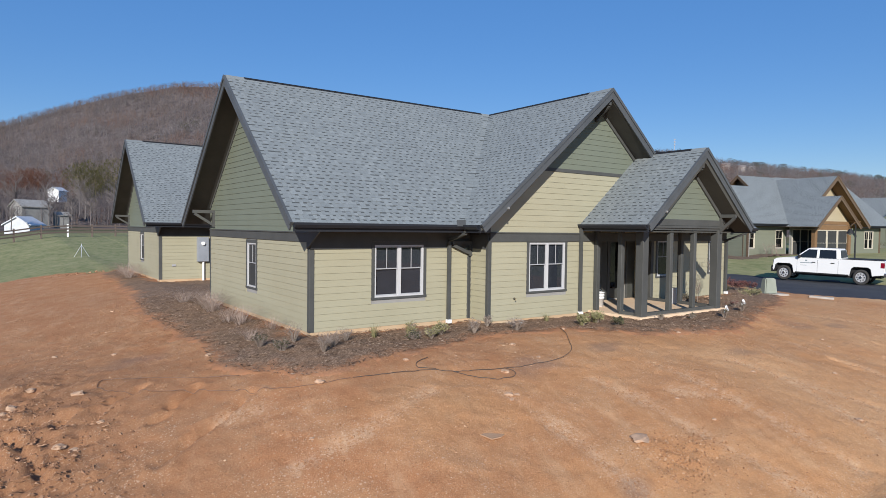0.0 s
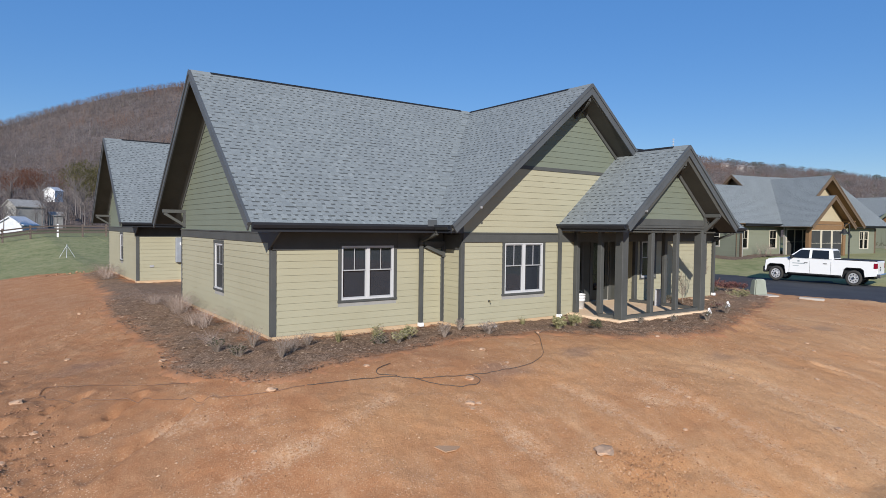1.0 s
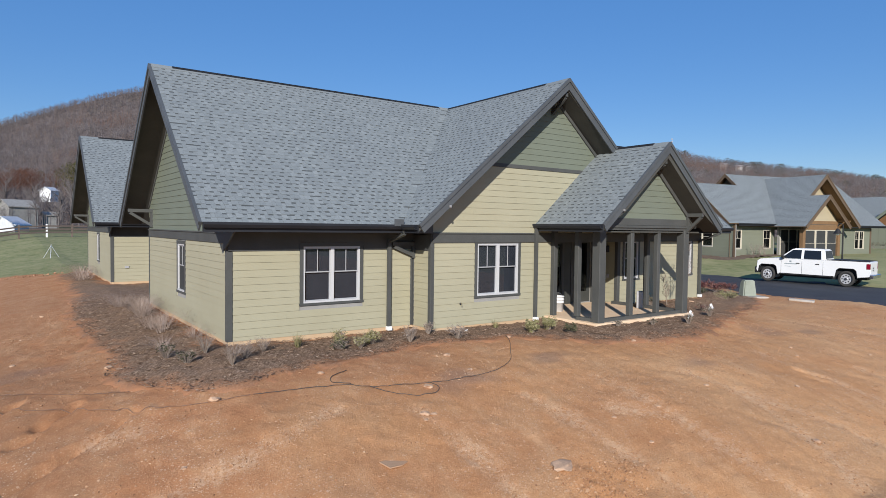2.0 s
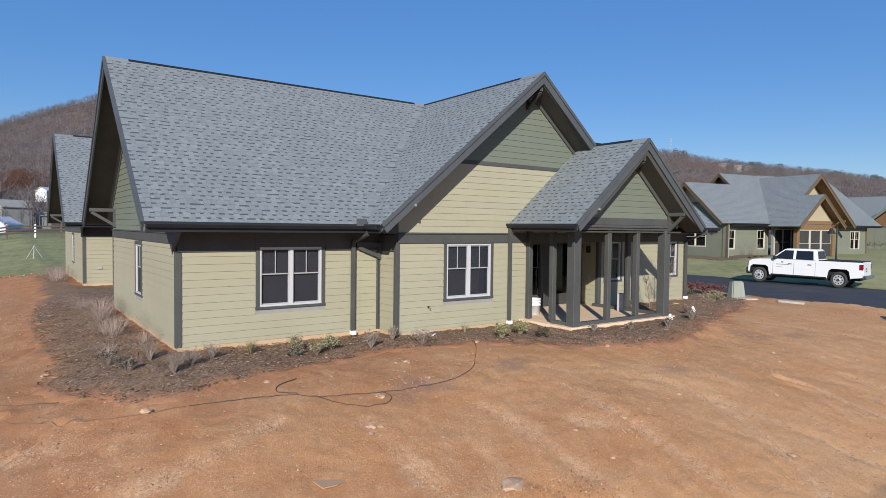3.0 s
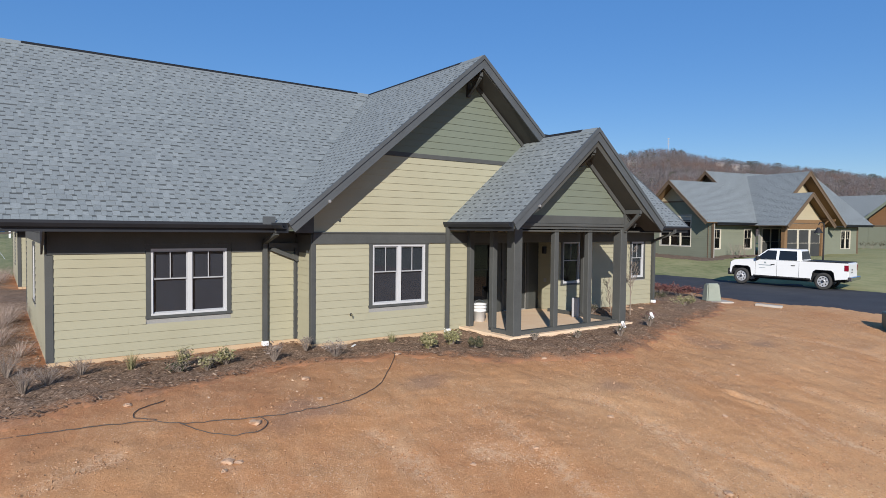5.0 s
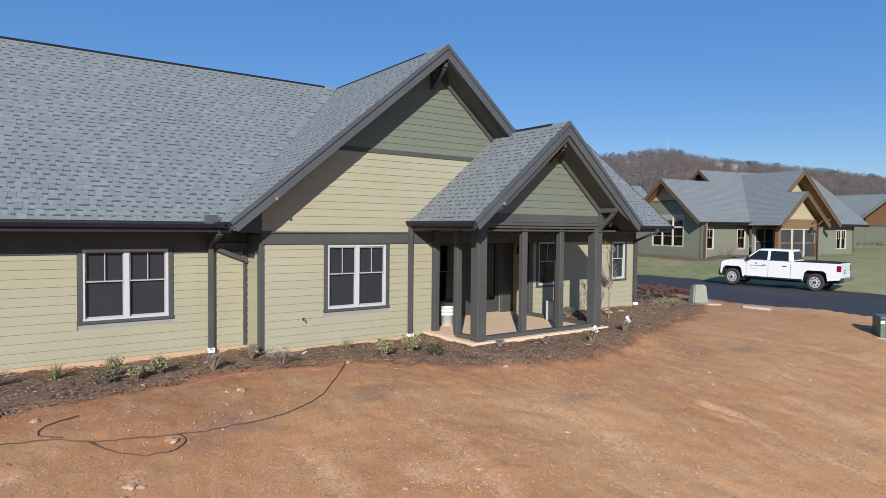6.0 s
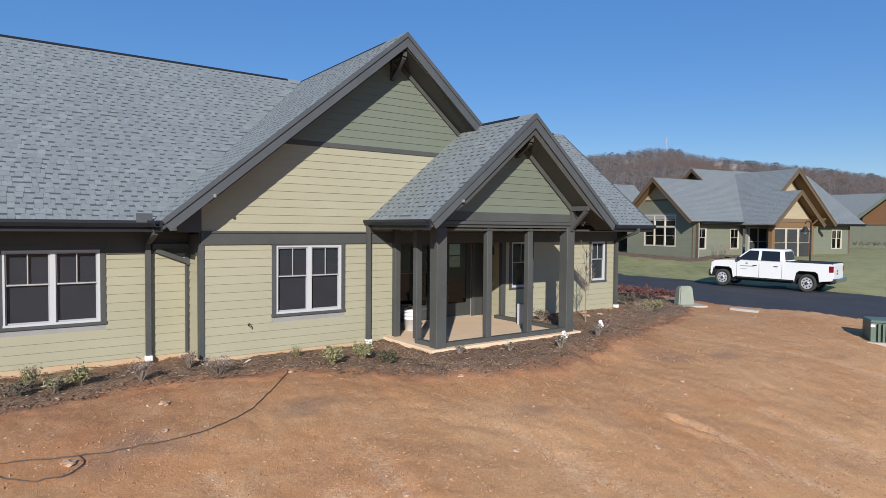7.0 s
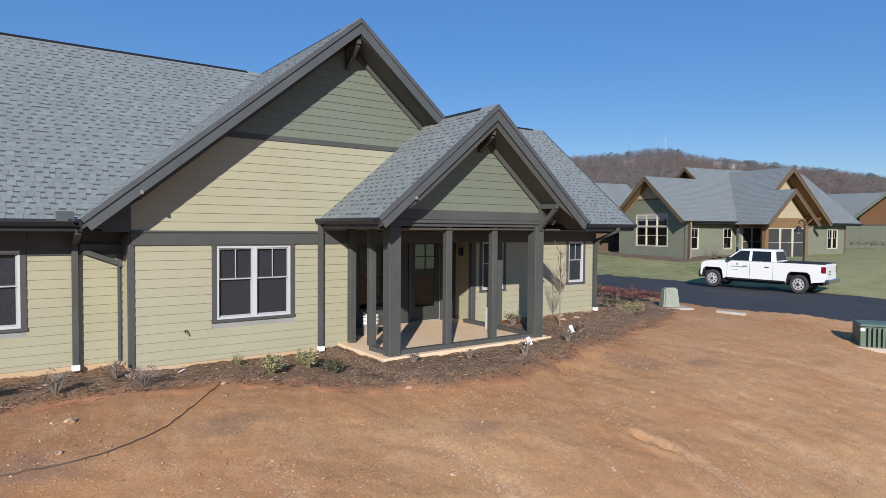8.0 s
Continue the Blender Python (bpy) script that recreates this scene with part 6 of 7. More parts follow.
def bare_tree(rnd, h, twigs):
    """A leafless tree far off: a tapered trunk, limbs and a fan of fine branches."""
    vs, fs = [], []

    def blade(p, q, w):
        d = (q - p).normalized()
        a = Vector((rnd.uniform(-1, 1), rnd.uniform(-1, 1), rnd.uniform(-1, 1)))
        a = (a - d * a.dot(d)).normalized() * w * 1.5
        c = len(vs)
        vs.extend([p - a, p + a, q])
        fs.append((c, c + 1, c + 2))
    top = Vector((rnd.uniform(-0.4, 0.4), rnd.uniform(-0.4, 0.4), h * 0.9))
    blade(Vector((0, 0, -0.5)), top, 0.016 * h)
    for _ in range(twigs):
        k = rnd.uniform(0.3, 0.88)
        p = top * k
        a = rnd.uniform(0, math.tau)
        ln = h * rnd.uniform(0.16, 0.36) * (1.15 - 0.6 * abs(k - 0.55))
        d = Vector((math.cos(a), math.sin(a), rnd.uniform(0.5, 1.6))).normalized()
        e = p + d * ln
        blade(p, e, 0.0048 * h)
        for _ in range(2):
            q = p + d * ln * rnd.uniform(0.4, 0.8)
            f = (d + Vector((rnd.uniform(-0.8, 0.8), rnd.uniform(-0.8, 0.8), rnd.uniform(-0.1, 0.7)))).normalized()
            blade(q, q + f * ln * rnd.uniform(0.35, 0.6), 0.0034 * h)
    return np.array([tuple(v) for v in vs]), np.array(fs)


def scatter(name, kinds, spots, material, label, category):
    vs, fs, base = [], [], 0
    for (x, y, z, s, a, k) in spots:
        v, f = kinds[k]
        c, n = math.cos(a), math.sin(a)
        p = np.stack((v[:, 0] * c - v[:, 1] * n, v[:, 0] * n + v[:, 1] * c, v[:, 2]), 1) * s + (x, y, z)
        vs.append(p)
        fs.append(f + base)
        base += len(v)
    if not vs:
        return None
    v, f = np.concatenate(vs), np.concatenate(fs)
    m = bpy.data.meshes.new(name)
    m.vertices.add(len(v))
    m.vertices.foreach_set("co", v.ravel())
    m.loops.add(len(f) * 3)
    m.loops.foreach_set("vertex_index", f.ravel())
    m.polygons.add(len(f))
    m.polygons.foreach_set("loop_start", np.arange(0, len(f) * 3, 3))
    m.update(calc_edges=True)
    m.materials.append(material)
    return tagged(new(name, m), label, category, kind="stuff")


rnd = random.Random(4)
bare = [bare_tree(rnd, 12.0, 16) for _ in range(4)] + [crown_tree(rnd, 11.0, 52, 0.9, 0.55, 0.4) for _ in range(3)]
pines = [crown_tree(rnd, 11.0, 120, 0.9, 0.48, 0.44) for _ in range(3)]
groves = {key: [] for key in ("woods", "brown_woods", "dark_woods", "pale_woods", "rust_woods", "pine_woods")}
planted = 0
while planted < 31000:
    right = rnd.random() < 0.40
    az = rnd.uniform(44, 79) if right else rnd.uniform(-9, 32)
    r = rnd.uniform(170 if right else 275, 565) if rnd.random() < 0.9 else rnd.uniform(535, 572)
    if rnd.random() > (r / 565) ** 0.6:
        continue
    planted += 1
    x, y = HILL_C[0] + r * math.sin(radians(az)), HILL_C[1] + r * math.cos(radians(az))
    size = rnd.uniform(0.38, 0.78) if right else rnd.uniform(0.28, 0.56)
    spot = (x, y, hill_z(az, min(r, 560)) - 0.3, size, rnd.uniform(0, 6.28))
    g = noise.noise(Vector((x * 0.02, y * 0.02, 9))) + 0.5 * noise.noise(Vector((x * 0.06, y * 0.06, 5)))
    crest = right and r > 530
    draw = rnd.random()
    if draw < ((0.22 if noise.noise(Vector((az * 0.7, 3, 1))) > 0.05 else 0.02) if crest else 0.03 if right else 0.03 if r < 380 else 0.004) or (g > 0.5 and draw < 0.2):
        groves["pine_woods"].append((*spot[:3], size * (1.1 if crest else 0.9), spot[4], 2))
        continue
    kind = rnd.choice((0, 1, 4, 4, 5, 5, 6, 6)) if right else rnd.choice((0, 1, 2, 3, 4, 5, 6, 4, 5, 6))
    pick = g + rnd.uniform(-0.35, 0.35)
    key = "rust_woods" if pick < -0.5 else "brown_woods" if pick < -0.12 else "woods" if pick < 0.2 else "dark_woods" if pick < 0.5 else "pale_woods"
    groves[key].append((*spot, kind))
TONES = {"woods": ("grey", (0.260, 0.221, 0.203), (0.315, 0.274, 0.253)), "brown_woods": ("brown", (0.254, 0.193, 0.161), (0.308, 0.239, 0.201)),
         "dark_woods": ("dark grey", (0.181, 0.154, 0.142), (0.230, 0.199, 0.185)), "pale_woods": ("pale grey", (0.326, 0.288, 0.268), (0.381, 0.342, 0.320)),
         "rust_woods": ("rust brown", (0.254, 0.150, 0.110), (0.315, 0.189, 0.141)), "pine_woods": ("dark green", (0.103, 0.103, 0.069), (0.146, 0.142, 0.094))}
for key, (tone, low, high) in TONES.items():
    scatter(key, pines if key == "pine_woods" else bare, groves[key], twig_mat(key + "_twigs", ((0.0, (*low, 1)), (1.0, (*high, 1)))), tone + (" pines among the bare woods" if key == "pine_woods" else " leafless winter woods on the hillside"), "woods")

# houses among the trees of the far hill, and a mast on its top
M_FARWALL = plain("far_wall_paint", (0.46, 0.43, 0.40, 1), 0.8)
M_SHEDG0 = plain("galvanised_mast", (0.40, 0.42, 0.46, 1), 0.5)
M_FARROOF = plain("far_roof", (0.24, 0.21, 0.2, 1), 0.9)


def cottage(x, y, z, w, d, h, turn, wall=None, roof=None, label="small pale house with a gable roof", panes=True):
    u = empty("cottage", (x, y, z), turn)
    tagged(u, label, "house")
    bm = bmesh.new()
    box(bm, -w / 2, w / 2, -d / 2, d / 2, -2.5, h)
    extrude(bm, [(-w / 2, -d / 2, h), (-w / 2, d / 2, h), (-w / 2, 0, h + d * 0.3)], (w, 0, 0))
    part("wall", bm, wall or M_FARWALL, u)
    bm = bmesh.new()
    for s in (-1, 1):
        o = 0.35
        extrude(bm, [(-w / 2 - o, s * (d / 2 + o), h - o * 0.6), (-w / 2 - o, 0, h + d * 0.3 + 0.02), (-w / 2 - o, 0, h + d * 0.3 + 0.22), (-w / 2 - o, s * (d / 2 + o), h - o * 0.6 + 0.2)], (w + 2 * o, 0, 0))
    part("roof", bm, roof or M_FARROOF, u)
    for k in (-0.28, 0.05, 0.3) if panes else ():
        bm = bmesh.new()
        box(bm, w * k - 0.45, w * k + 0.45, -d / 2 - 0.04, -d / 2 + 0.02, h * 0.35, h * 0.8)
        part("window", bm, M_CARGLASS, u)


for az, r, w in ((52.7, 480, 11), (59.75, 520, 10), (61.0, 520, 9), (61.8, 520, 8)):
    x, y = HILL_C[0] + r * math.sin(radians(az)), HILL_C[1] + r * math.cos(radians(az))
    cottage(x, y, hill_z(az, r) + 1.4, w * 0.55, 4, 2.2, -az + rnd.uniform(-20, 20), panes=False, label="pale house among bare trees on the hill")
mast = empty("radio_mast", (HILL_C[0] + 560 * math.sin(radians(55.7)), HILL_C[1] + 560 * math.cos(radians(55.7)), hill_z(55.7, 560)))
tagged(mast, "thin radio mast with antennas on the hilltop", "mast")
bm = bmesh.new()
tube(bm, [(0, 0, 0), (0, 0, 15)], 0.24, 6, 0.15)
part("pole", bm, M_SHEDG0, mast)
for z in (10.0, 12.4, 14.6):
    bm = bmesh.new()
    box(bm, -0.9, 0.9, -0.3, 0.3, z, z + 0.9)
    part("antenna", bm, M_SHEDG0, mast)

# ---- lawn side: sheds, fence, sprinkler ----
M_SHEDW = plain("white_shed_paint", (0.55, 0.57, 0.60, 1), 0.7)
M_SHEDG = plain("pale_shed_paint", (0.29, 0.28, 0.26, 1), 0.7)
M_POSTW = wood_mat("fence_wood", (0.145, 0.11, 0.092, 1))
cottage(-0.4, 155, 4.0, 6.2, 4.6, 2.3, 28, M_SHEDG, M_SHEDG, "pale grey shed with a low gable roof", False)
cottage(-2.4, 124.5, 0.6, 4.6, 4.4, 1.7, 60, M_SHEDW, M_SHEDW, "white metal shed with a low gable roof", False)
cottage(11.7, 257, 13.0, 5.2, 4.0, 1.6, 55, M_WHITE, M_SHEDW, "white house at the foot of the hill", False)
cottage(5.8, 158, 3.9, 2.6, 1.8, 0.7, 20, M_SHEDG, M_SHEDG, "low pale shed beyond the fence", False)


def fence():
    f = tagged(empty("fence"), "weathered three-rail wooden fence along the lawn", "fence")
    pts = [(-13.0, 66.0), (-10.2, 68.2), (-7.6, 70.2), (-4.9, 71.8), (-2.2, 73.0), (0.6, 74.0), (3.3, 74.8), (6.0, 75.4), (8.8, 75.8), (11.6, 76.0), (14.4, 76.2)]
    tops = []
    for i, (x, y) in enumerate(pts):
        z = ground_z(x, y) + 0.15
        bm = bmesh.new()
        box(bm, x - 0.1, x + 0.1, y - 0.1, y + 0.1, z - 0.3, z + 1.3)
        chamfer(bm, 0.02)
        part("post", bm, M_POSTW if i != 5 else M_WHITE, f)
        tops.append(Vector((x, y, z)))
    for a, b in zip(tops, tops[1:]):
        for h in (0.4, 0.78, 1.15):
            bm = bmesh.new()
            beam(bm, a + Vector((0, -0.1, h)), b + Vector((0, -0.1, h)), 0.05, 0.16)
            part("rail", bm, M_POSTW, f)


fence()
tri = tagged(empty("sprinkler_stand", (-0.75, 44.5, ground_z(-0.75, 44.5))), "pale tripod sprinkler stand on the lawn", "sprinkler")
bm = bmesh.new()
tube(bm, [(0, 0, 0.45), (0, 0, 1.1)], 0.017, 6)
part("pole", bm, M_SHEDW, tri)
for k in range(3):
    a = k * 2.094 + 0.4
    bm = bmesh.new()
    tube(bm, [(0, 0, 1.0), (0.62 * math.cos(a), 0.62 * math.sin(a), 0)], 0.016, 6)
    part("leg", bm, M_SHEDW, tri)

# ---- plants ----
def leaf_mat(name, stops, rough=0.8):
    n = Nodes(name, rough, 0, 0.2)
    return n.done(n.ramp(n.rand(True), *stops))


M_STRAW = leaf_mat("dry_grass", ((0.0, (0.28, 0.21, 0.17, 1)), (0.5, (0.41, 0.32, 0.27, 1)), (1.0, (0.54, 0.44, 0.38, 1))))
M_TWIG = leaf_mat("dry_twig", ((0.0, (0.15, 0.115, 0.09, 1)), (0.5, (0.25, 0.20, 0.165, 1)), (1.0, (0.34, 0.285, 0.24, 1))))
M_LEAF = leaf_mat("shrub_leaf", ((0.0, (0.14, 0.135, 0.055, 1)), (0.5, (0.25, 0.23, 0.105, 1)), (1.0, (0.37, 0.33, 0.19, 1))))
M_DARKLEAF = leaf_mat("dark_leaf", ((0.0, (0.035, 0.04, 0.022, 1)), (0.6, (0.075, 0.075, 0.04, 1)), (1.0, (0.14, 0.11, 0.06, 1))))
M_REDLEAF = leaf_mat("red_leaf", ((0.0, (0.07, 0.024, 0.024, 1)), (0.5, (0.13, 0.045, 0.04, 1)), (1.0, (0.2, 0.1, 0.08, 1))))
M_BARK = wood_mat("sapling_bark", (0.24, 0.19, 0.15, 1))
M_BARKCHIP = leaf_mat("bark_chip", ((0.0, (0.075, 0.043, 0.026, 1)), (0.5, (0.185, 0.115, 0.073, 1)), (0.85, (0.31, 0.205, 0.135, 1)), (1.0, (0.47, 0.355, 0.26, 1))))


def tuft(x, y, h, spread, blades, material, name, label, category, seed, feather=False):
    """A clump of thin bent blades from one crown."""
    r = random.Random(seed)
    vs, fs = [], []
    for _ in range(blades):
        a, k = r.uniform(0, math.tau), r.random() ** 0.7
        b = Vector((math.cos(a), math.sin(a), 0))
        p0 = b * spread * 0.25 * r.random()
        hh = h * r.uniform(0.55, 1.0)
        p1 = p0 + b * spread * k * 0.45 + Vector((0, 0, hh * 0.6))
        p2 = p0 + b * spread * k + Vector((0, 0, hh * r.uniform(0.75, 1.0)))
        w = Vector((-math.sin(a), math.cos(a), 0)) * (0.0018 + 0.0017 * r.random())
        c = len(vs)
        vs += [p0 - w, p0 + w, p1 + w * 0.8, p1 - w * 0.8, p2]
        fs += [(c, c + 1, c + 2, c + 3), (c + 3, c + 2, c + 4)]
        if feather:
            for _ in range(4):
                q = p1.lerp(p2, r.uniform(0.4, 1.0))
                d = Vector((r.uniform(-1, 1), r.uniform(-1, 1), r.uniform(-0.3, 0.8))).normalized() * 0.09
                c = len(vs)
                vs += [q, q + d + Vector((0.004, 0, 0)), q + d * 0.9 - Vector((0, 0.005, 0))]
                fs += [(c, c + 1, c + 2)]
    m = bpy.data.meshes.new(name)
    m.from_pydata([tuple(v) for v in vs], [], fs)
    m.materials.append(material)
    ob = new(name, m)
    ob.matrix_world = pose(x, y, on_ground(x, y) + 0.02)
    return tagged(ob, label, category)


def shrub(x, y, h, w, leaves, material, label, seed, twigs=14, lean=0.0):
    """A small shrub: thin stems and separate leaves."""
    r = random.Random(seed)
    ob = empty("shrub", (x, y, on_ground(x, y) + 0.02))
    tagged(ob, label, "shrub")
    bm = bmesh.new()
    ends = []
    for _ in range(twigs):
        a = r.uniform(0, math.tau)
        e = Vector((math.cos(a) * w * r.uniform(0.15, 0.55), math.sin(a) * w * r.uniform(0.15, 0.55), h * r.uniform(0.5, 1.0)))
        mid = e * 0.5 + Vector((r.uniform(-0.04, 0.04), r.uniform(-0.04, 0.04), h * 0.12))
        tube(bm, [(0, 0, -0.03), mid, e], 0.0042, 3, 0.0016)
        ends.append((mid, e))
        for _ in range(2):
            q = mid.lerp(e, r.random())
            f = q + Vector((r.uniform(-1, 1), r.uniform(-1, 1), r.uniform(0, 1))) * w * 0.16
            tube(bm, [q, f], 0.003, 3, 0.0015)
            ends.append((q, f))
    part("stem", bm, M_TWIG, ob)
    if leaves:
        vs, fs = [], []
        for _ in range(leaves):
            m, e = r.choice(ends)
            p = m.lerp(e, r.uniform(0.1, 1.05)) + Vector((r.uniform(-1, 1), r.uniform(-1, 1), r.uniform(-1, 1))) * 0.045
            d = Vector((r.uniform(-1, 1), r.uniform(-1, 1), r.uniform(-0.4, 1))).normalized() * r.uniform(0.02, 0.045)
            s = d.orthogonal().normalized() * d.length * 0.4
            c = len(vs)
            vs += [p - d, p + s, p + d, p - s]
            fs += [(c, c + 1, c + 2, c + 3)]
        m = bpy.data.meshes.new("leaves")
        m.from_pydata([tuple(v) for v in vs], [], fs)
        m.materials.append(material)
        lf = new("leaves", m)
        lf.parent = ob
        lf["kind"] = "stuff"
    return ob


GRASSY = "dry tan ornamental grass clump in the mulch"
for i, (x, y, h, s, n) in enumerate(((-0.66, 6.7, 0.8, 0.5, 120), (-0.75, 5.9, 0.75, 0.5, 110), (-0.9, 8.9, 0.6, 0.5, 90), (-0.8, 2.9, 0.75, 0.42, 100), (-0.95, 3.5, 0.6, 0.42, 70), (-0.4, 1.5, 0.5, 0.36, 60), (-1.25, 0.65, 0.45, 0.32, 50), (-0.6, 7.6, 0.6, 0.45, 80),
                                   (-0.85, 20.7, 0.8, 0.8, 130), (-0.7, 22.4, 0.9, 0.8, 130), (-0.55, 24.6, 0.8, 0.7, 110))):
    tagged(tuft(x, y, h * 0.9, s * 1.9, n * 2, M_STRAW, "ornamental_grass", GRASSY, "grass", 20 + i, True), group="grasses along the side wall")
for i, (x, y, h, w, lv, m, lab) in enumerate((
        (-0.65, -0.56, 0.5, 0.5, 0, M_TWIG, "bare grey twiggy shrub in the mulch"), (-0.1, -1.5, 0.4, 0.5, 0, M_TWIG, "bare grey twiggy shrub in the mulch"), (-0.45, -1.8, 0.45, 0.5, 0, M_TWIG, "bare grey twiggy shrub in the mulch"),
        (-1.4, -0.35, 0.35, 0.45, 40, M_DARKLEAF, "low dark half-bare shrub in the mulch"), (-1.15, -1.1, 0.3, 0.5, 50, M_DARKLEAF, "low dark half-bare shrub in the mulch"),
        (0.45, -1.1, 0.35, 0.4, 0, M_TWIG, "bare grey twiggy shrub in the mulch"), (2.2, -1.3, 0.4, 0.3, 60, M_LEAF, "sparse yellow-green shrub by the wall"),
        (2.0, -1.7, 0.2, 0.45, 70, M_DARKLEAF, "low dark half-bare shrub in the mulch"), (2.5, -1.75, 0.28, 0.4, 80, M_LEAF, "low sparse olive shrub in the mulch"), (2.9, -1.6, 0.36, 0.5, 170, M_LEAF, "yellow-green shrub in the mulch"),
        (3.8, -1.85, 0.42, 0.42, 20, M_TWIG, "grey dried shrub in the mulch"), (4.75, -1.25, 0.35, 0.35, 20, M_TWIG, "grey dried shrub in the mulch"), (5.05, -2.1, 0.36, 0.65, 30, M_TWIG, "spreading grey dried shrub in the mulch"),
        (7.1, -2.65, 0.36, 0.42, 420, M_LEAF, "bushy olive green shrub in the mulch"), (7.85, -2.5, 0.36, 0.45, 380, M_LEAF, "bushy olive green shrub in the mulch"),
        (8.1, -3.05, 0.25, 0.4, 300, M_DARKLEAF, "low dark green shrub in the mulch"), (9.7, -3.35, 0.2, 0.25, 18, M_DARKLEAF, "tiny half-bare shrub in the mulch"), (10.9, -3.6, 0.2, 0.25, 18, M_DARKLEAF, "tiny half-bare shrub in the mulch"),
        (12.15, -3.95, 0.38, 0.3, 25, M_DARKLEAF, "small half-bare shrub with a white tag"), (13.9, -3.55, 0.38, 0.3, 25, M_DARKLEAF, "small half-bare shrub with a white tag"), (14.6, -0.9, 0.35, 0.5, 90, M_DARKLEAF, "low dark half-bare shrub beside the porch slab"), (15.9, -2.15, 0.3, 0.4, 40, M_REDLEAF, "small red-leaved shrub in the mulch"),
        (20.6, -0.3, 0.35, 1.0, 380, M_LEAF, "low spreading green shrub in the mulch"), (22.0, 1.8, 0.4, 0.8, 300, M_DARKLEAF, "low spreading green shrub in the mulch"),
        *[(x, y, 0.48, 0.95, 480, M_REDLEAF, "dark red-leaved shrub near the drive") for x, y in ((25.3, 4.9), (25.25, 4.2), (25.3, 3.5), (25.4, 2.9), (25.45, 2.3), (24.7, 2.6), (24.6, 3.4), (24.5, 4.3))])):
    shrub(x, y, h, w, lv * 2, m, lab, 60 + i, 60 if lv < 100 else 26)

for i, (x, y, h, s, n) in enumerate(((1.3, -0.95, 0.42, 0.22, 130), (2.9, -1.45, 0.4, 0.26, 130), (2.15, -1.25, 0.5, 0.2, 90), (6.85, -1.45, 0.32, 0.22, 130), (7.1, -2.6, 0.42, 0.24, 120), (7.85, -2.45, 0.42, 0.24, 140), (2.6, -1.5, 0.34, 0.24, 90))):
    tuft(x, y, h, s, n, M_LEAF, "grass_tuft", "yellow-green grassy tuft in the mulch", "grass", 200 + i)

# white plant tags
for x, y in ((12.2, -3.95), (13.95, -3.55)):
    bm = bmesh.new()
    for px, pz, w, h, lean in ((0.03, 0.36, 0.055, 0.09, 0.35), (-0.05, 0.27, 0.045, 0.06, -0.5)):
        c, k = math.cos(lean), math.sin(lean)
        ring = [(px + a * c - b * k, 0.02 * a / w, pz + a * k + b * c) for a, b in ((-w, -h), (w, -h), (w, h * 0.8), (w * 0.6, h), (-w * 0.6, h), (-w, h * 0.8))]
        extrude(bm, ring, (0, 0.006, 0))
    ob = part("plant_tag", bm, M_WHITE)
    ob.matrix_world = pose(x, y - 0.06, on_ground(x, y), -12, 0, -25)
    tagged(ob, "white plastic plant tag hanging on a small shrub", "plant tag")


def sapling(x, y, h, seed, lean=(0, 0)):
    r = random.Random(seed)
    ob = empty("sapling", (x, y, on_ground(x, y)))
    tagged(ob, "thin leafless sapling with upright branches in the mulch", "tree")
    bm = bmesh.new()
    tube(bm, [(0, 0, -0.1), (lean[0] * 0.3, lean[1] * 0.3, h * 0.35), (lean[0], lean[1], h * 0.95)], 0.022, 6, 0.006)
    part("trunk", bm, M_BARK, ob)
    bm = bmesh.new()
    for i in range(26):
        k = r.uniform(0.25, 0.9)
        p = Vector((lean[0] * k, lean[1] * k, h * k))
        a = r.uniform(0, math.tau)
        ln = h * r.uniform(0.14, 0.3) * (1.15 - 0.5 * k)
        d = Vector((math.cos(a) * 0.6, math.sin(a) * 0.6, 1.0)).normalized()
        e = p + d * ln
        tube(bm, [p, p + d * ln * 0.5 + Vector((math.cos(a), math.sin(a), 0)) * 0.05, e], 0.007, 4, 0.003)
        for _ in range(2):
            q = p.lerp(e, r.uniform(0.4, 0.8))
            tube(bm, [q, q + (d + Vector((r.uniform(-0.6, 0.6), r.uniform(-0.6, 0.6), 0.2))) * ln * 0.35], 0.004, 3, 0.002)
    part("crown", bm, M_BARK, ob)


sapling(15.95, -1.35, 2.35, 3)
sapling(15.5, -0.95, 1.15, 5, (-0.15, 0.1))

# ---- trees on the lawn side and by the far house ----
def lawn_tree(x, y, z, h, seed, material, label):
    r = random.Random(seed)
    ob = empty("tree", (x, y, z))
    tagged(ob, label, "tree")
    bm = bmesh.new()
    tube(bm, [(0, 0, -0.5), (0.1, 0, h * 0.3), (0.0, 0.15, h * 0.62)], h * 0.017, 6, h * 0.007)
    part("trunk", bm, material, ob)
    bm = bmesh.new()
    for i in range(34):
        k = r.uniform(0.2, 0.62)
        p = Vector((0.05, 0.05, h * k))
        a = r.uniform(0, math.tau)
        ln = h * r.uniform(0.2, 0.42)
        d = Vector((math.cos(a), math.sin(a), r.uniform(0.5, 1.5))).normalized()
        e = p + d * ln
        tube(bm, [p, p.lerp(e, 0.5) + Vector((0, 0, 0.04 * h)), e], h * 0.005, 4, h * 0.0016)
        for _ in range(6):
            q = p.lerp(e, r.uniform(0.3, 0.95))
            f = (d + Vector((r.uniform(-0.9, 0.9), r.uniform(-0.9, 0.9), r.uniform(-0.2, 0.6)))).normalized()
            tube(bm, [q, q + f * ln * r.uniform(0.25, 0.45)], h * 0.0022, 3, h * 0.0008)
    part("crown", bm, material, ob)


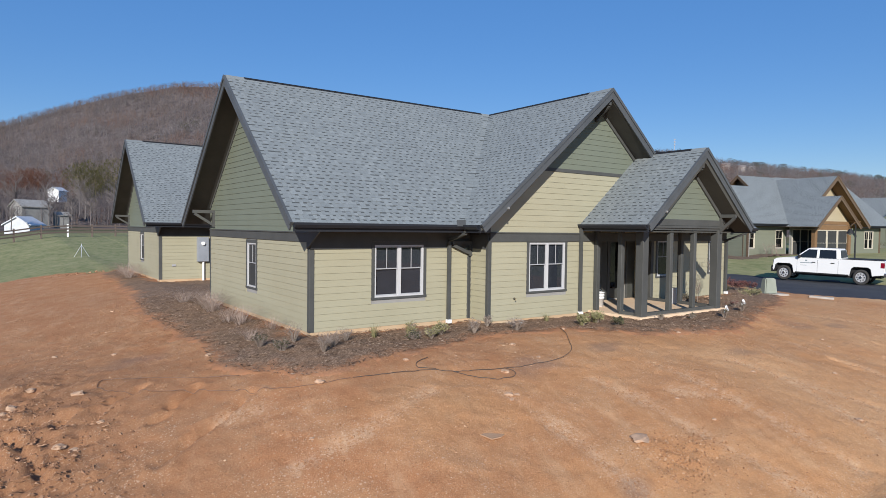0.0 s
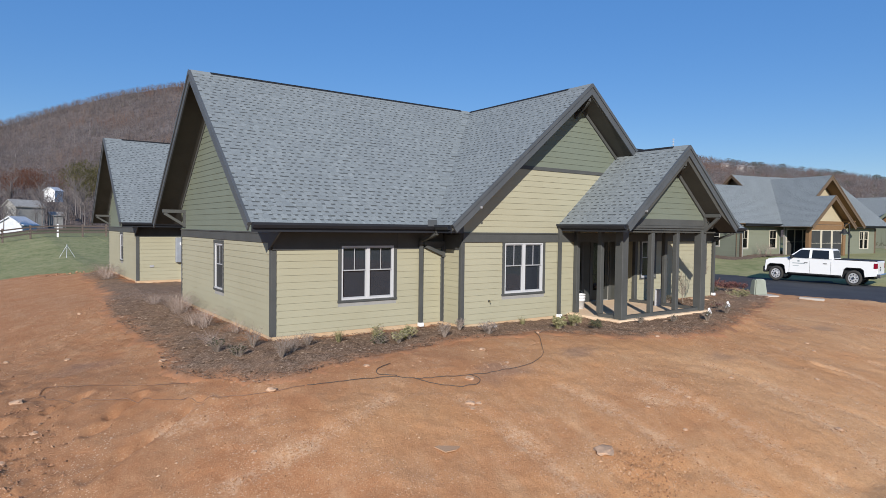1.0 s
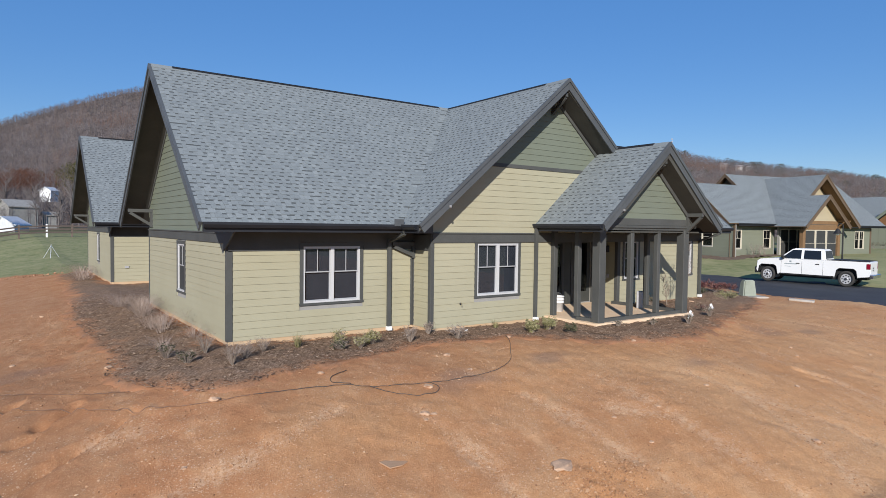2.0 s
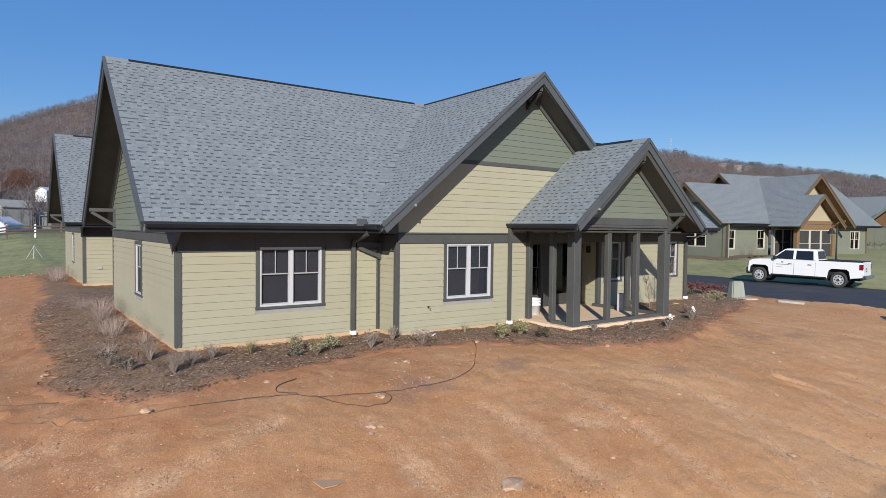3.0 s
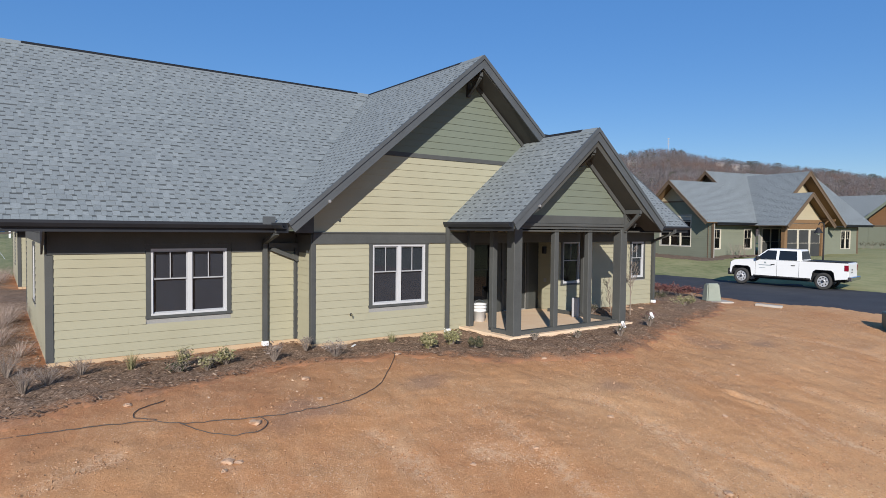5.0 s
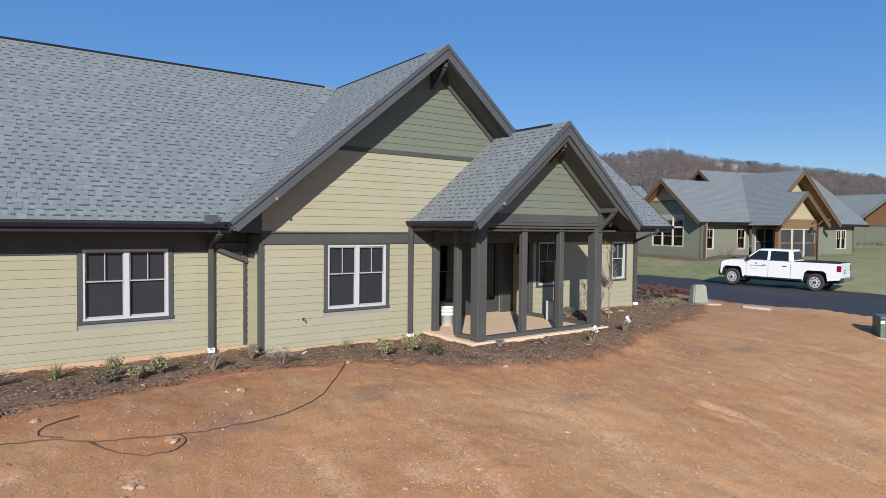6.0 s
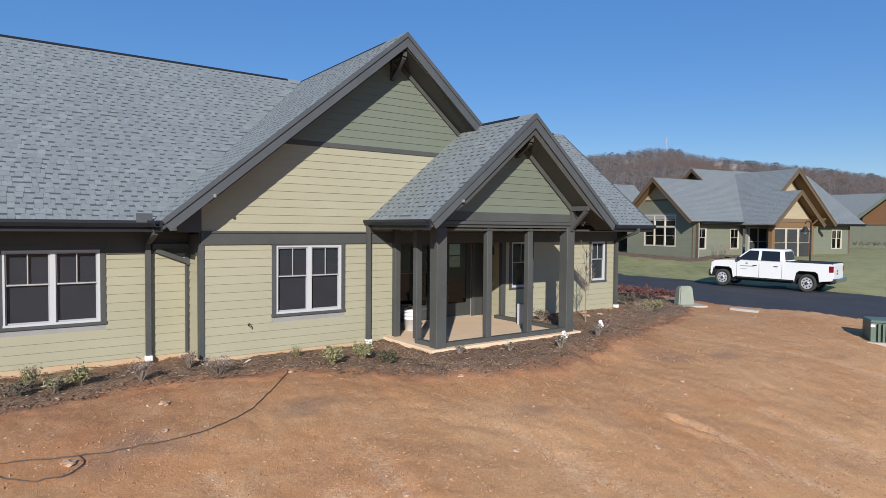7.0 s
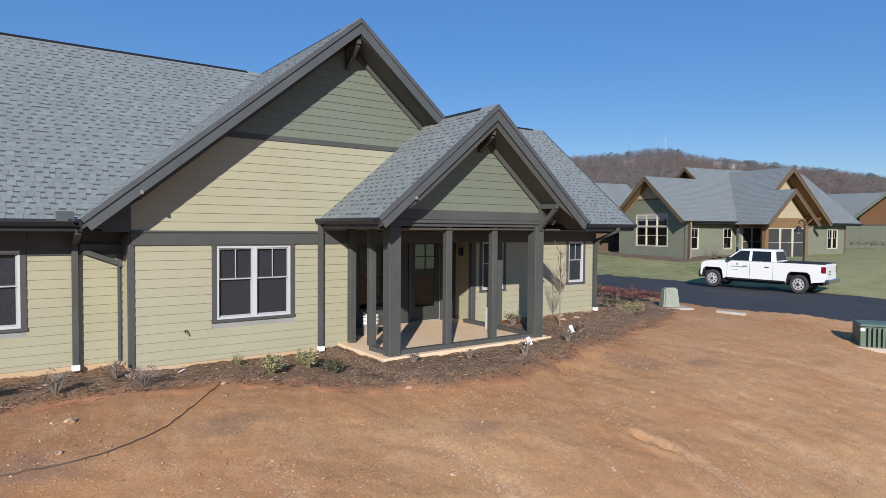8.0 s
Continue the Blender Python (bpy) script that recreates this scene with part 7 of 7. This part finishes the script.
M_GREYBARK = wood_mat("grey_bark", (0.17, 0.148, 0.14, 1))
for i, (x, y, h) in enumerate(((-4.5, 118, 5.5), (2.2, 138, 7.0), (5.5, 128, 5.5), (-8, 190, 13), (4, 185, 12), (9, 170, 10), (13, 180, 12), (19, 160, 11), (22, 190, 13), (-2, 215, 15), (15, 215, 14), (26, 175, 12), (10, 140, 7), (17, 135, 7))):
    lawn_tree(x, y, 1.5 + max(0, y - 110) * 0.04, h, 80 + i, M_GREYBARK, "bare grey tree beyond the fence")
rnd = random.Random(9)
edge = [(rnd.uniform(-14, 75), rnd.uniform(215, 285)) for _ in range(330)]
brush = [(rnd.uniform(-9, 20), rnd.uniform(132, 152)) for _ in range(70)] + [(rnd.uniform(4, 18), rnd.uniform(225, 250)) for _ in range(30)]
scatter("wood_edge", bare, [(x, y, 2 + (y - 200) * 0.05, rnd.uniform(0.45, 1.0), rnd.uniform(0, 6), rnd.randrange(7)) for x, y in edge], twig_mat("edge_twigs", ((0.0, (0.14, 0.115, 0.108, 1)), (1.0, (0.25, 0.215, 0.205, 1)))), "grey bare trees at the foot of the hill", "woods")


scatter("brush", bare, [(x, y, 1.2 + (y - 110) * 0.045, rnd.uniform(0.16, 0.34) * (1 if y < 200 else 1.5), rnd.uniform(0, 6), rnd.randrange(4)) for x, y in brush], twig_mat("brush_twigs", ((0.0, (0.17, 0.145, 0.135, 1)), (1.0, (0.28, 0.245, 0.235, 1)))), "grey bare brush round the sheds", "brush")


def on_hill(x, y):
    return hill_z(math.degrees(math.atan2(x - HILL_C[0], y - HILL_C[1])), math.hypot(x - HILL_C[0], y - HILL_C[1])) - 0.3


grove = [(28 + rnd.gauss(0, 6), 304 + rnd.gauss(0, 6)) for _ in range(26)]
fine = [crown_tree(rnd, 11.0, 260, 0.45) for _ in range(4)]
scatter("evergreen_edge", fine, [(x, y, on_hill(x, y), rnd.uniform(1.1, 1.8), rnd.uniform(0, 6), rnd.randrange(4)) for x, y in grove], twig_mat("olive_needles", ((0.0, (0.085, 0.085, 0.034, 1)), (1.0, (0.2, 0.172, 0.07, 1)))), "olive green evergreens at the foot of the hill", "woods")
grove = [(4 + rnd.gauss(0, 8), 324 + rnd.gauss(0, 8)) for _ in range(40)]
scatter("rust_edge", fine, [(x, y, on_hill(x, y), rnd.uniform(0.8, 1.2), rnd.uniform(0, 6), rnd.randrange(4)) for x, y in grove], twig_mat("rust_edge_twigs", ((0.0, (0.15, 0.06, 0.035, 1)), (1.0, (0.23, 0.115, 0.075, 1)))), "rust brown trees at the foot of the hill", "woods")
for i, (u, lab) in enumerate(((1.9, 0), (2.6, 0), (3.2, 0))):
    c, s_ = math.cos(radians(-10)), math.sin(radians(-10))
    x, y = 43.7 + u * c + 0.9 * s_, 12.75 + u * s_ - 0.9 * c
    shrub(x, y, 1.0, 0.9, 40, M_TWIG, "bare twiggy shrub by the sage house", 140 + i, 22)
for i in range(5):
    shrub(82, 15.9 - i * 0.85, 0.9, 1.2, 420, M_DARKLEAF, "round dark green shrub along the far house", 150 + i, 18)

# ---- small things round the house ----
M_BUCKET = plain("white_plastic", (0.74, 0.74, 0.73, 1), 0.45, vary=0.08)


def bucket(x, y, z, seed):
    b = empty("bucket", (x, y, z))
    tagged(b, "two nested white plastic buckets standing on the porch slab", "bucket")
    for k in range(2):
        bm = bmesh.new()
        n = 20
        prof = [(0.165, 0.0), (0.185, 0.28), (0.2, 0.28), (0.2, 0.31), (0.188, 0.31), (0.19, 0.38), (0.205, 0.38), (0.205, 0.41), (0.188, 0.41), (0.16, 0.02)]
        rings = [[bm.verts.new((r * math.cos(i * math.tau / n), r * math.sin(i * math.tau / n), h + k * 0.085)) for r, h in prof] for i in range(n)]
        for i in range(n):
            a, c = rings[i], rings[(i + 1) % n]
            for j in range(len(prof) - 1):
                bm.faces.new((a[j], c[j], c[j + 1], a[j + 1]))
        bm.faces.new([r[-1] for r in rings])
        bm.faces.new([r[0] for r in rings][::-1])
        bmesh.ops.recalc_face_normals(bm, faces=bm.faces)
        part("pail", bm, M_BUCKET, b, smooth=True)
    bm = bmesh.new()
    tube(bm, [(0.203 * math.cos(a), 0.03, 0.47 + 0.13 * math.sin(a)) for a in [i * math.pi / 8 for i in range(9)]], 0.005, 5)
    part("handle", bm, M_CHROME, b)


bucket(10.37, -0.42, 0.05, 1)
bm = bmesh.new()
box(bm, -0.13, 0.09, -0.08, 0.08, 0.0, 0.5)
box(bm, 0.1, 0.26, -0.07, 0.07, 0.0, 0.36)
chamfer(bm, 0.012)
jug = part("plastic_jug", bm, M_SASH)
jug.matrix_world = pose(13.42, -1.3, 0.05, 0, 0, 30) @ Matrix.Diagonal((1.2, 1.2, 1.15, 1))
tagged(jug, "pale plastic containers standing on the porch slab", "container")
bm = bmesh.new()
bmesh.ops.create_cone(bm, cap_ends=True, segments=12, radius1=0.04, radius2=0.035, depth=0.11, matrix=Matrix.Translation((0, 0, 0.055)))
cup = part("cup", bm, M_BUCKET)
cup.matrix_world = pose(9.85, -2.55, 0.05)
tagged(cup, "small white cup on the porch slab by the post", "cup")

M_STONE = leaf_mat("field_stone", ((0.0, (0.34, 0.17, 0.09, 1)), (0.6, (0.45, 0.265, 0.15, 1)), (0.95, (0.50, 0.335, 0.21, 1)), (1.0, (0.56, 0.44, 0.32, 1))), 0.9)

M_ROCK = plain("clay_stained_rock", (0.46, 0.30, 0.195, 1), 0.9, vary=0.3, scale=9, fine=60, bump=0.5)


def stone_mesh(seed, s):
    r = random.Random(seed)
    bm = bmesh.new()
    bmesh.ops.create_icosphere(bm, subdivisions=2, radius=1.0)
    for v in bm.verts:
        k = 1 + 0.6 * noise.noise(v.co * 1.7 + Vector((seed * 3.1, 0, 0)))
        v.co = Vector((v.co.x * s * k, v.co.y * s * 0.8 * k, v.co.z * s * 0.42 * k))
    return bm


STONES = [(-5.08, -0.58, 0.12), (-5.81, 0.66, 0.1), (-6.15, -0.25, 0.12), (-6.3, -0.4, 0.09), (-5.55, -2.65, 0.1), (-5.36, -2.86, 0.09), (-5.2, 3.75, 0.08), (-3.12, 9.69, 0.07), (-2.23, 0.32, 0.08), (-2.42, 0.12, 0.09),
          (-1.2, -3.24, 0.11), (-4.88, -2.18, 0.07), (-2.1, -4.92, 0.05), (-4.04, 2.47, 0.07), (1.78, -5.47, 0.09), (1.9, -5.58, 0.06), (1.66, -5.7, 0.05), (4.71, -7.24, 0.045), (7.86, -7.12, 0.065), (8.84, -4.52, 0.08),
          (3.88, -3.25, 0.09), (7.65, -9.4, 0.07), (5.79, -7.4, 0.045), (4.67, -8.06, 0.05), (10.03, -7.98, 0.06), (13.21, -6.34, 0.06), (12.61, -6.79, 0.05), (15.7, -7.37, 0.05), (3.66, -4.37, 0.06), (0.9, -3.09, 0.07), (2.47, -4.59, 0.1),
          (6.2, -2.75, 0.06), (16.95, -0.45, 0.16), (16.6, -0.8, 0.14), (17.3, -0.75, 0.12)]
for i, (x, y, s) in enumerate(STONES):
    ob = part("stone", stone_mesh(i, s), M_ROCK)
    ob.matrix_world = pose(x, y, on_ground(x, y) + s * 0.2, 0, 0, i * 47)
    tagged(ob, "pale tan field stone lying on the red clay" if i < 31 else "pale yellow stone in the mulch by the wall", "stone", "stones on the ground")

M_TANSLAB = concrete_mat("clay_dusted_slab", (0.52, 0.34, 0.21, 1), (0.50, 0.28, 0.15, 1))
bm = stone_mesh(77, 0.2)
bmesh.ops.scale(bm, vec=(1, 1, 0.45), verts=bm.verts)
ob = part("flat_stone", bm, M_ROCK)
ob.matrix_world = pose(2.79, -7.79, on_ground(2.79, -7.79) + 0.03, 4, -3, 25)
tagged(ob, "flat pale stone lying on the clay", "stone", "stones on the ground")
bm = bmesh.new()
extrude(bm, [(-0.2, -0.13, 0), (0.02, -0.16, 0), (0.19, -0.11, 0), (0.21, 0.1, 0), (0.05, 0.15, 0), (-0.17, 0.14, 0)], (0, 0, 0.014))
ob = part("tan_slab", bm, M_TANSLAB)
ob.matrix_world = pose(0.57, -6.43, on_ground(0.57, -6.43) + 0.004, 2, 3, 12)
tagged(ob, "flat pale tan slab lying level in the clay", "slab")

SCRAP = (5.81, -1.50)
bm = bmesh.new()
beam(bm, (-0.07, 0, 0.02), (0.06, 0.02, 0.05), 0.07, 0.006, (0, 0.2, 1))
beam(bm, (0.03, 0.03, 0.03), (0.12, 0.05, 0.02), 0.05, 0.006, (0.2, 0.1, 1))
ob = part("paper_scrap", bm, M_BUCKET)
ob.matrix_world = pose(SCRAP[0], SCRAP[1], on_ground(*SCRAP) + 0.04, 0, 0, 25)
tagged(ob, "crumpled white scrap lying on the mulch", "litter")

HOSE = [(6.02, -2.28), (6.25, -2.36), (6.15, -2.7), (5.81, -3.2), (5.34, -3.75), (4.9, -4.24), (4.42, -4.55), (3.87, -4.71), (3.02, -4.6), (2.17, -4.3), (1.47, -4.03), (0.87, -3.73), (0.2, -3.59), (-0.63, -3.44), (-1.28, -3.27), (-2.17, -2.9), (-2.96, -2.31), (-3.73, -1.63), (-4.4, -1.11), (-4.67, -0.5), (-4.69, -0.04), (-4.48, 0.13), (-4.03, -0.38), (-3.22, -1.23), (-2.28, -1.88)]
M_HOSE = plain("black_hose", (0.085, 0.066, 0.055, 1), 0.6)
M_HOSEP = plain("dusty_hose", (0.20, 0.12, 0.08, 1), 0.8)


def rope(name, pts, r, material, label):
    fine = []
    q = [Vector((x, y, 0)) for x, y in pts]
    q = [q[0]] + q + [q[-1]]
    for a, b, c, d in zip(q, q[1:], q[2:], q[3:]):
        for k in range(10):
            t = k / 10
            p = 0.5 * ((2 * b) + (c - a) * t + (2 * a - 5 * b + 4 * c - d) * t * t + (3 * b - a - 3 * c + d) * t ** 3)
            fine.append((p.x, p.y, on_ground(p.x, p.y) + r * 0.8 + 0.012))
    bm = bmesh.new()
    tube(bm, fine, r, 6)
    tagged(part(name, bm, material, smooth=True), label, "hose")


rope("hose", HOSE[:14], 0.007, M_HOSE, "black rubber hose lying in curves on the clay")
rope("hose", HOSE[13:], 0.007, M_HOSEP, "dusty brown hose lying on the clay")
rope("hose", [(1.47, -4.03), (1.87, -4.66), (2.36, -4.91), (2.62, -4.71), (2.57, -4.4)], 0.008, M_HOSE, "black hose loop lying on the clay")
rope("hose", [(1.45, -3.13), (1.0, -3.36), (0.93, -3.6), (1.2, -3.85)], 0.008, M_HOSE, "short black hose loop lying on the clay")
rope("hose", [(-2.43, -1.25), (-2.31, -1.03), (-2.11, -0.99)], 0.02, M_HOSE, "black pipe end sticking out of the mulch")


def litter(name, n, place, size, material, label, seed, flat=0.5, long=1.0, lift=0.0):
    """Many small loose pieces on the ground as one object."""
    r = random.Random(seed)
    vs, fs = [], []
    got = 0
    while got < n:
        q = place(r)
        if q is None:
            continue
        x, y = q
        got += 1
        s = size[0] + (size[1] - size[0]) * r.random() ** 3
        z = on_ground(x, y) + s * 0.15 + lift
        a = r.uniform(0, math.tau)
        u = Vector((math.cos(a), math.sin(a), r.uniform(-0.25, 0.25))) * s * long
        v = Vector((-math.sin(a), math.cos(a), r.uniform(-0.25, 0.25))) * s * r.uniform(0.5, 0.9)
        w = Vector((0, 0, s * flat))
        p = Vector((x, y, z))
        c = len(vs)
        vs += [p - u, p + v * r.uniform(0.6, 1), p + u, p - v * r.uniform(0.6, 1), p + w + u * r.uniform(-0.3, 0.3) + v * r.uniform(-0.3, 0.3)]
        fs += [(c, c + 1, c + 4), (c + 1, c + 2, c + 4), (c + 2, c + 3, c + 4), (c + 3, c, c + 4)]
    m = bpy.data.meshes.new(name)
    m.from_pydata([tuple(v) for v in vs], [], fs)
    m.materials.append(material)
    return tagged(new(name, m), label, "litter", kind="stuff")


def in_bed(x, y):
    c = False
    for (x0, y0), (x1, y1) in zip(BED, BED[1:] + BED[:1]):
        if (y0 > y) != (y1 > y) and x < (x1 - x0) * (y - y0) / (y1 - y0) + x0:
            c = not c
    return c


def bed_place(r):
    x, y = r.uniform(-2.7, 24), r.uniform(-5, 12)
    return (x, y) if in_bed(x, y) and not (0 < x < 19 and y > 0) else None


def yard_place(r):
    x, y = r.uniform(-10, 26), r.uniform(-13.5, 12)
    if in_bed(x, y) or (-0.2 < x < 19.2 and y > -1):
        return None
    g = noise.noise(Vector((x * 0.35, y * 0.35, 4))) + 0.6 * noise.noise(Vector((x * 1.1, y * 1.1, 14)))
    return (x, y) if r.random() < 0.10 + max(0, g) * 0.7 + 1.4 * track(x, y) else None


def clod_place(r):
    x, y = r.gauss(-6.8, 1.1), r.gauss(-3.2, 2.0)
    return (x, y) if x < -4.4 - 0.8 * noise.noise(Vector((y, 0, 3))) else None


def wash_place(r):
    line = r.choice(TRACKS)
    (x0, y0), (x1, y1) = r.choice(list(zip(line, line[1:])))
    k = r.random()
    x, y = x0 + (x1 - x0) * k + r.gauss(0, 0.24), y0 + (y1 - y0) * k + r.gauss(0, 0.24)
    return (x, y) if r.random() < 0.5 + 0.9 * noise.noise(Vector((x * 2.1, y * 2.1, 61))) else None


def dug_place(r):
    return r.gauss(3.05, 0.5), r.gauss(-8.45, 0.36)


def turf_place(r):
    x = r.gauss(-2.6, 0.9)
    y = 27.3 + 1.6 * noise.noise(Vector((x * 0.2, 0, 5))) + max(0, -x - 2) * 0.6 + r.gauss(-0.2, 0.25)
    return x, y


M_GRIT = leaf_mat("pale_grit", ((0.0, (0.42, 0.24, 0.135, 1)), (0.7, (0.49, 0.32, 0.195, 1)), (1.0, (0.54, 0.40, 0.28, 1))), 0.9)
M_CLODDARK = leaf_mat("torn_clod", ((0.0, (0.2, 0.1, 0.055, 1)), (0.6, (0.31, 0.165, 0.092, 1)), (1.0, (0.4, 0.24, 0.145, 1))), 0.95)
M_CLOD = leaf_mat("clay_clod", ((0.0, (0.25, 0.12, 0.06, 1)), (0.6, (0.36, 0.195, 0.10, 1)), (1.0, (0.46, 0.285, 0.17, 1))), 0.95)
litter("mulch_chips", 58000, bed_place, (0.008, 0.034), M_BARKCHIP, "loose brown bark chips in the beds", 1, 0.3, 2.0, 0.042)
litter("gravel", 13000, yard_place, (0.007, 0.026), M_STONE, "pale gravel strewn over the clay", 2, 0.6)
litter("wash_gravel", 12000, wash_place, (0.004, 0.017), M_GRIT, "pale grey gravel washed into streaks on the clay", 7, 0.6)
litter("pebbles", 550, yard_place, (0.014, 0.042), M_GRIT, "pale pebbles lying on the clay", 8, 0.7)
litter("clay_clods", 32000, yard_place, (0.007, 0.03), M_CLOD, "small clods of red clay", 3, 0.75)
litter("turned_clods", 5200, clod_place, (0.014, 0.06), M_CLODDARK, "rough turned clods of red clay", 5, 0.5)
litter("dug_clods", 1300, dug_place, (0.01, 0.036), M_CLOD, "loose red clods round a small dug patch", 9, 0.8)
litter("turf_crumbs", 150, turf_place, (0.03, 0.11), M_CLODDARK, "dark earth crumbs along the cut edge of the lawn", 10, 0.8)
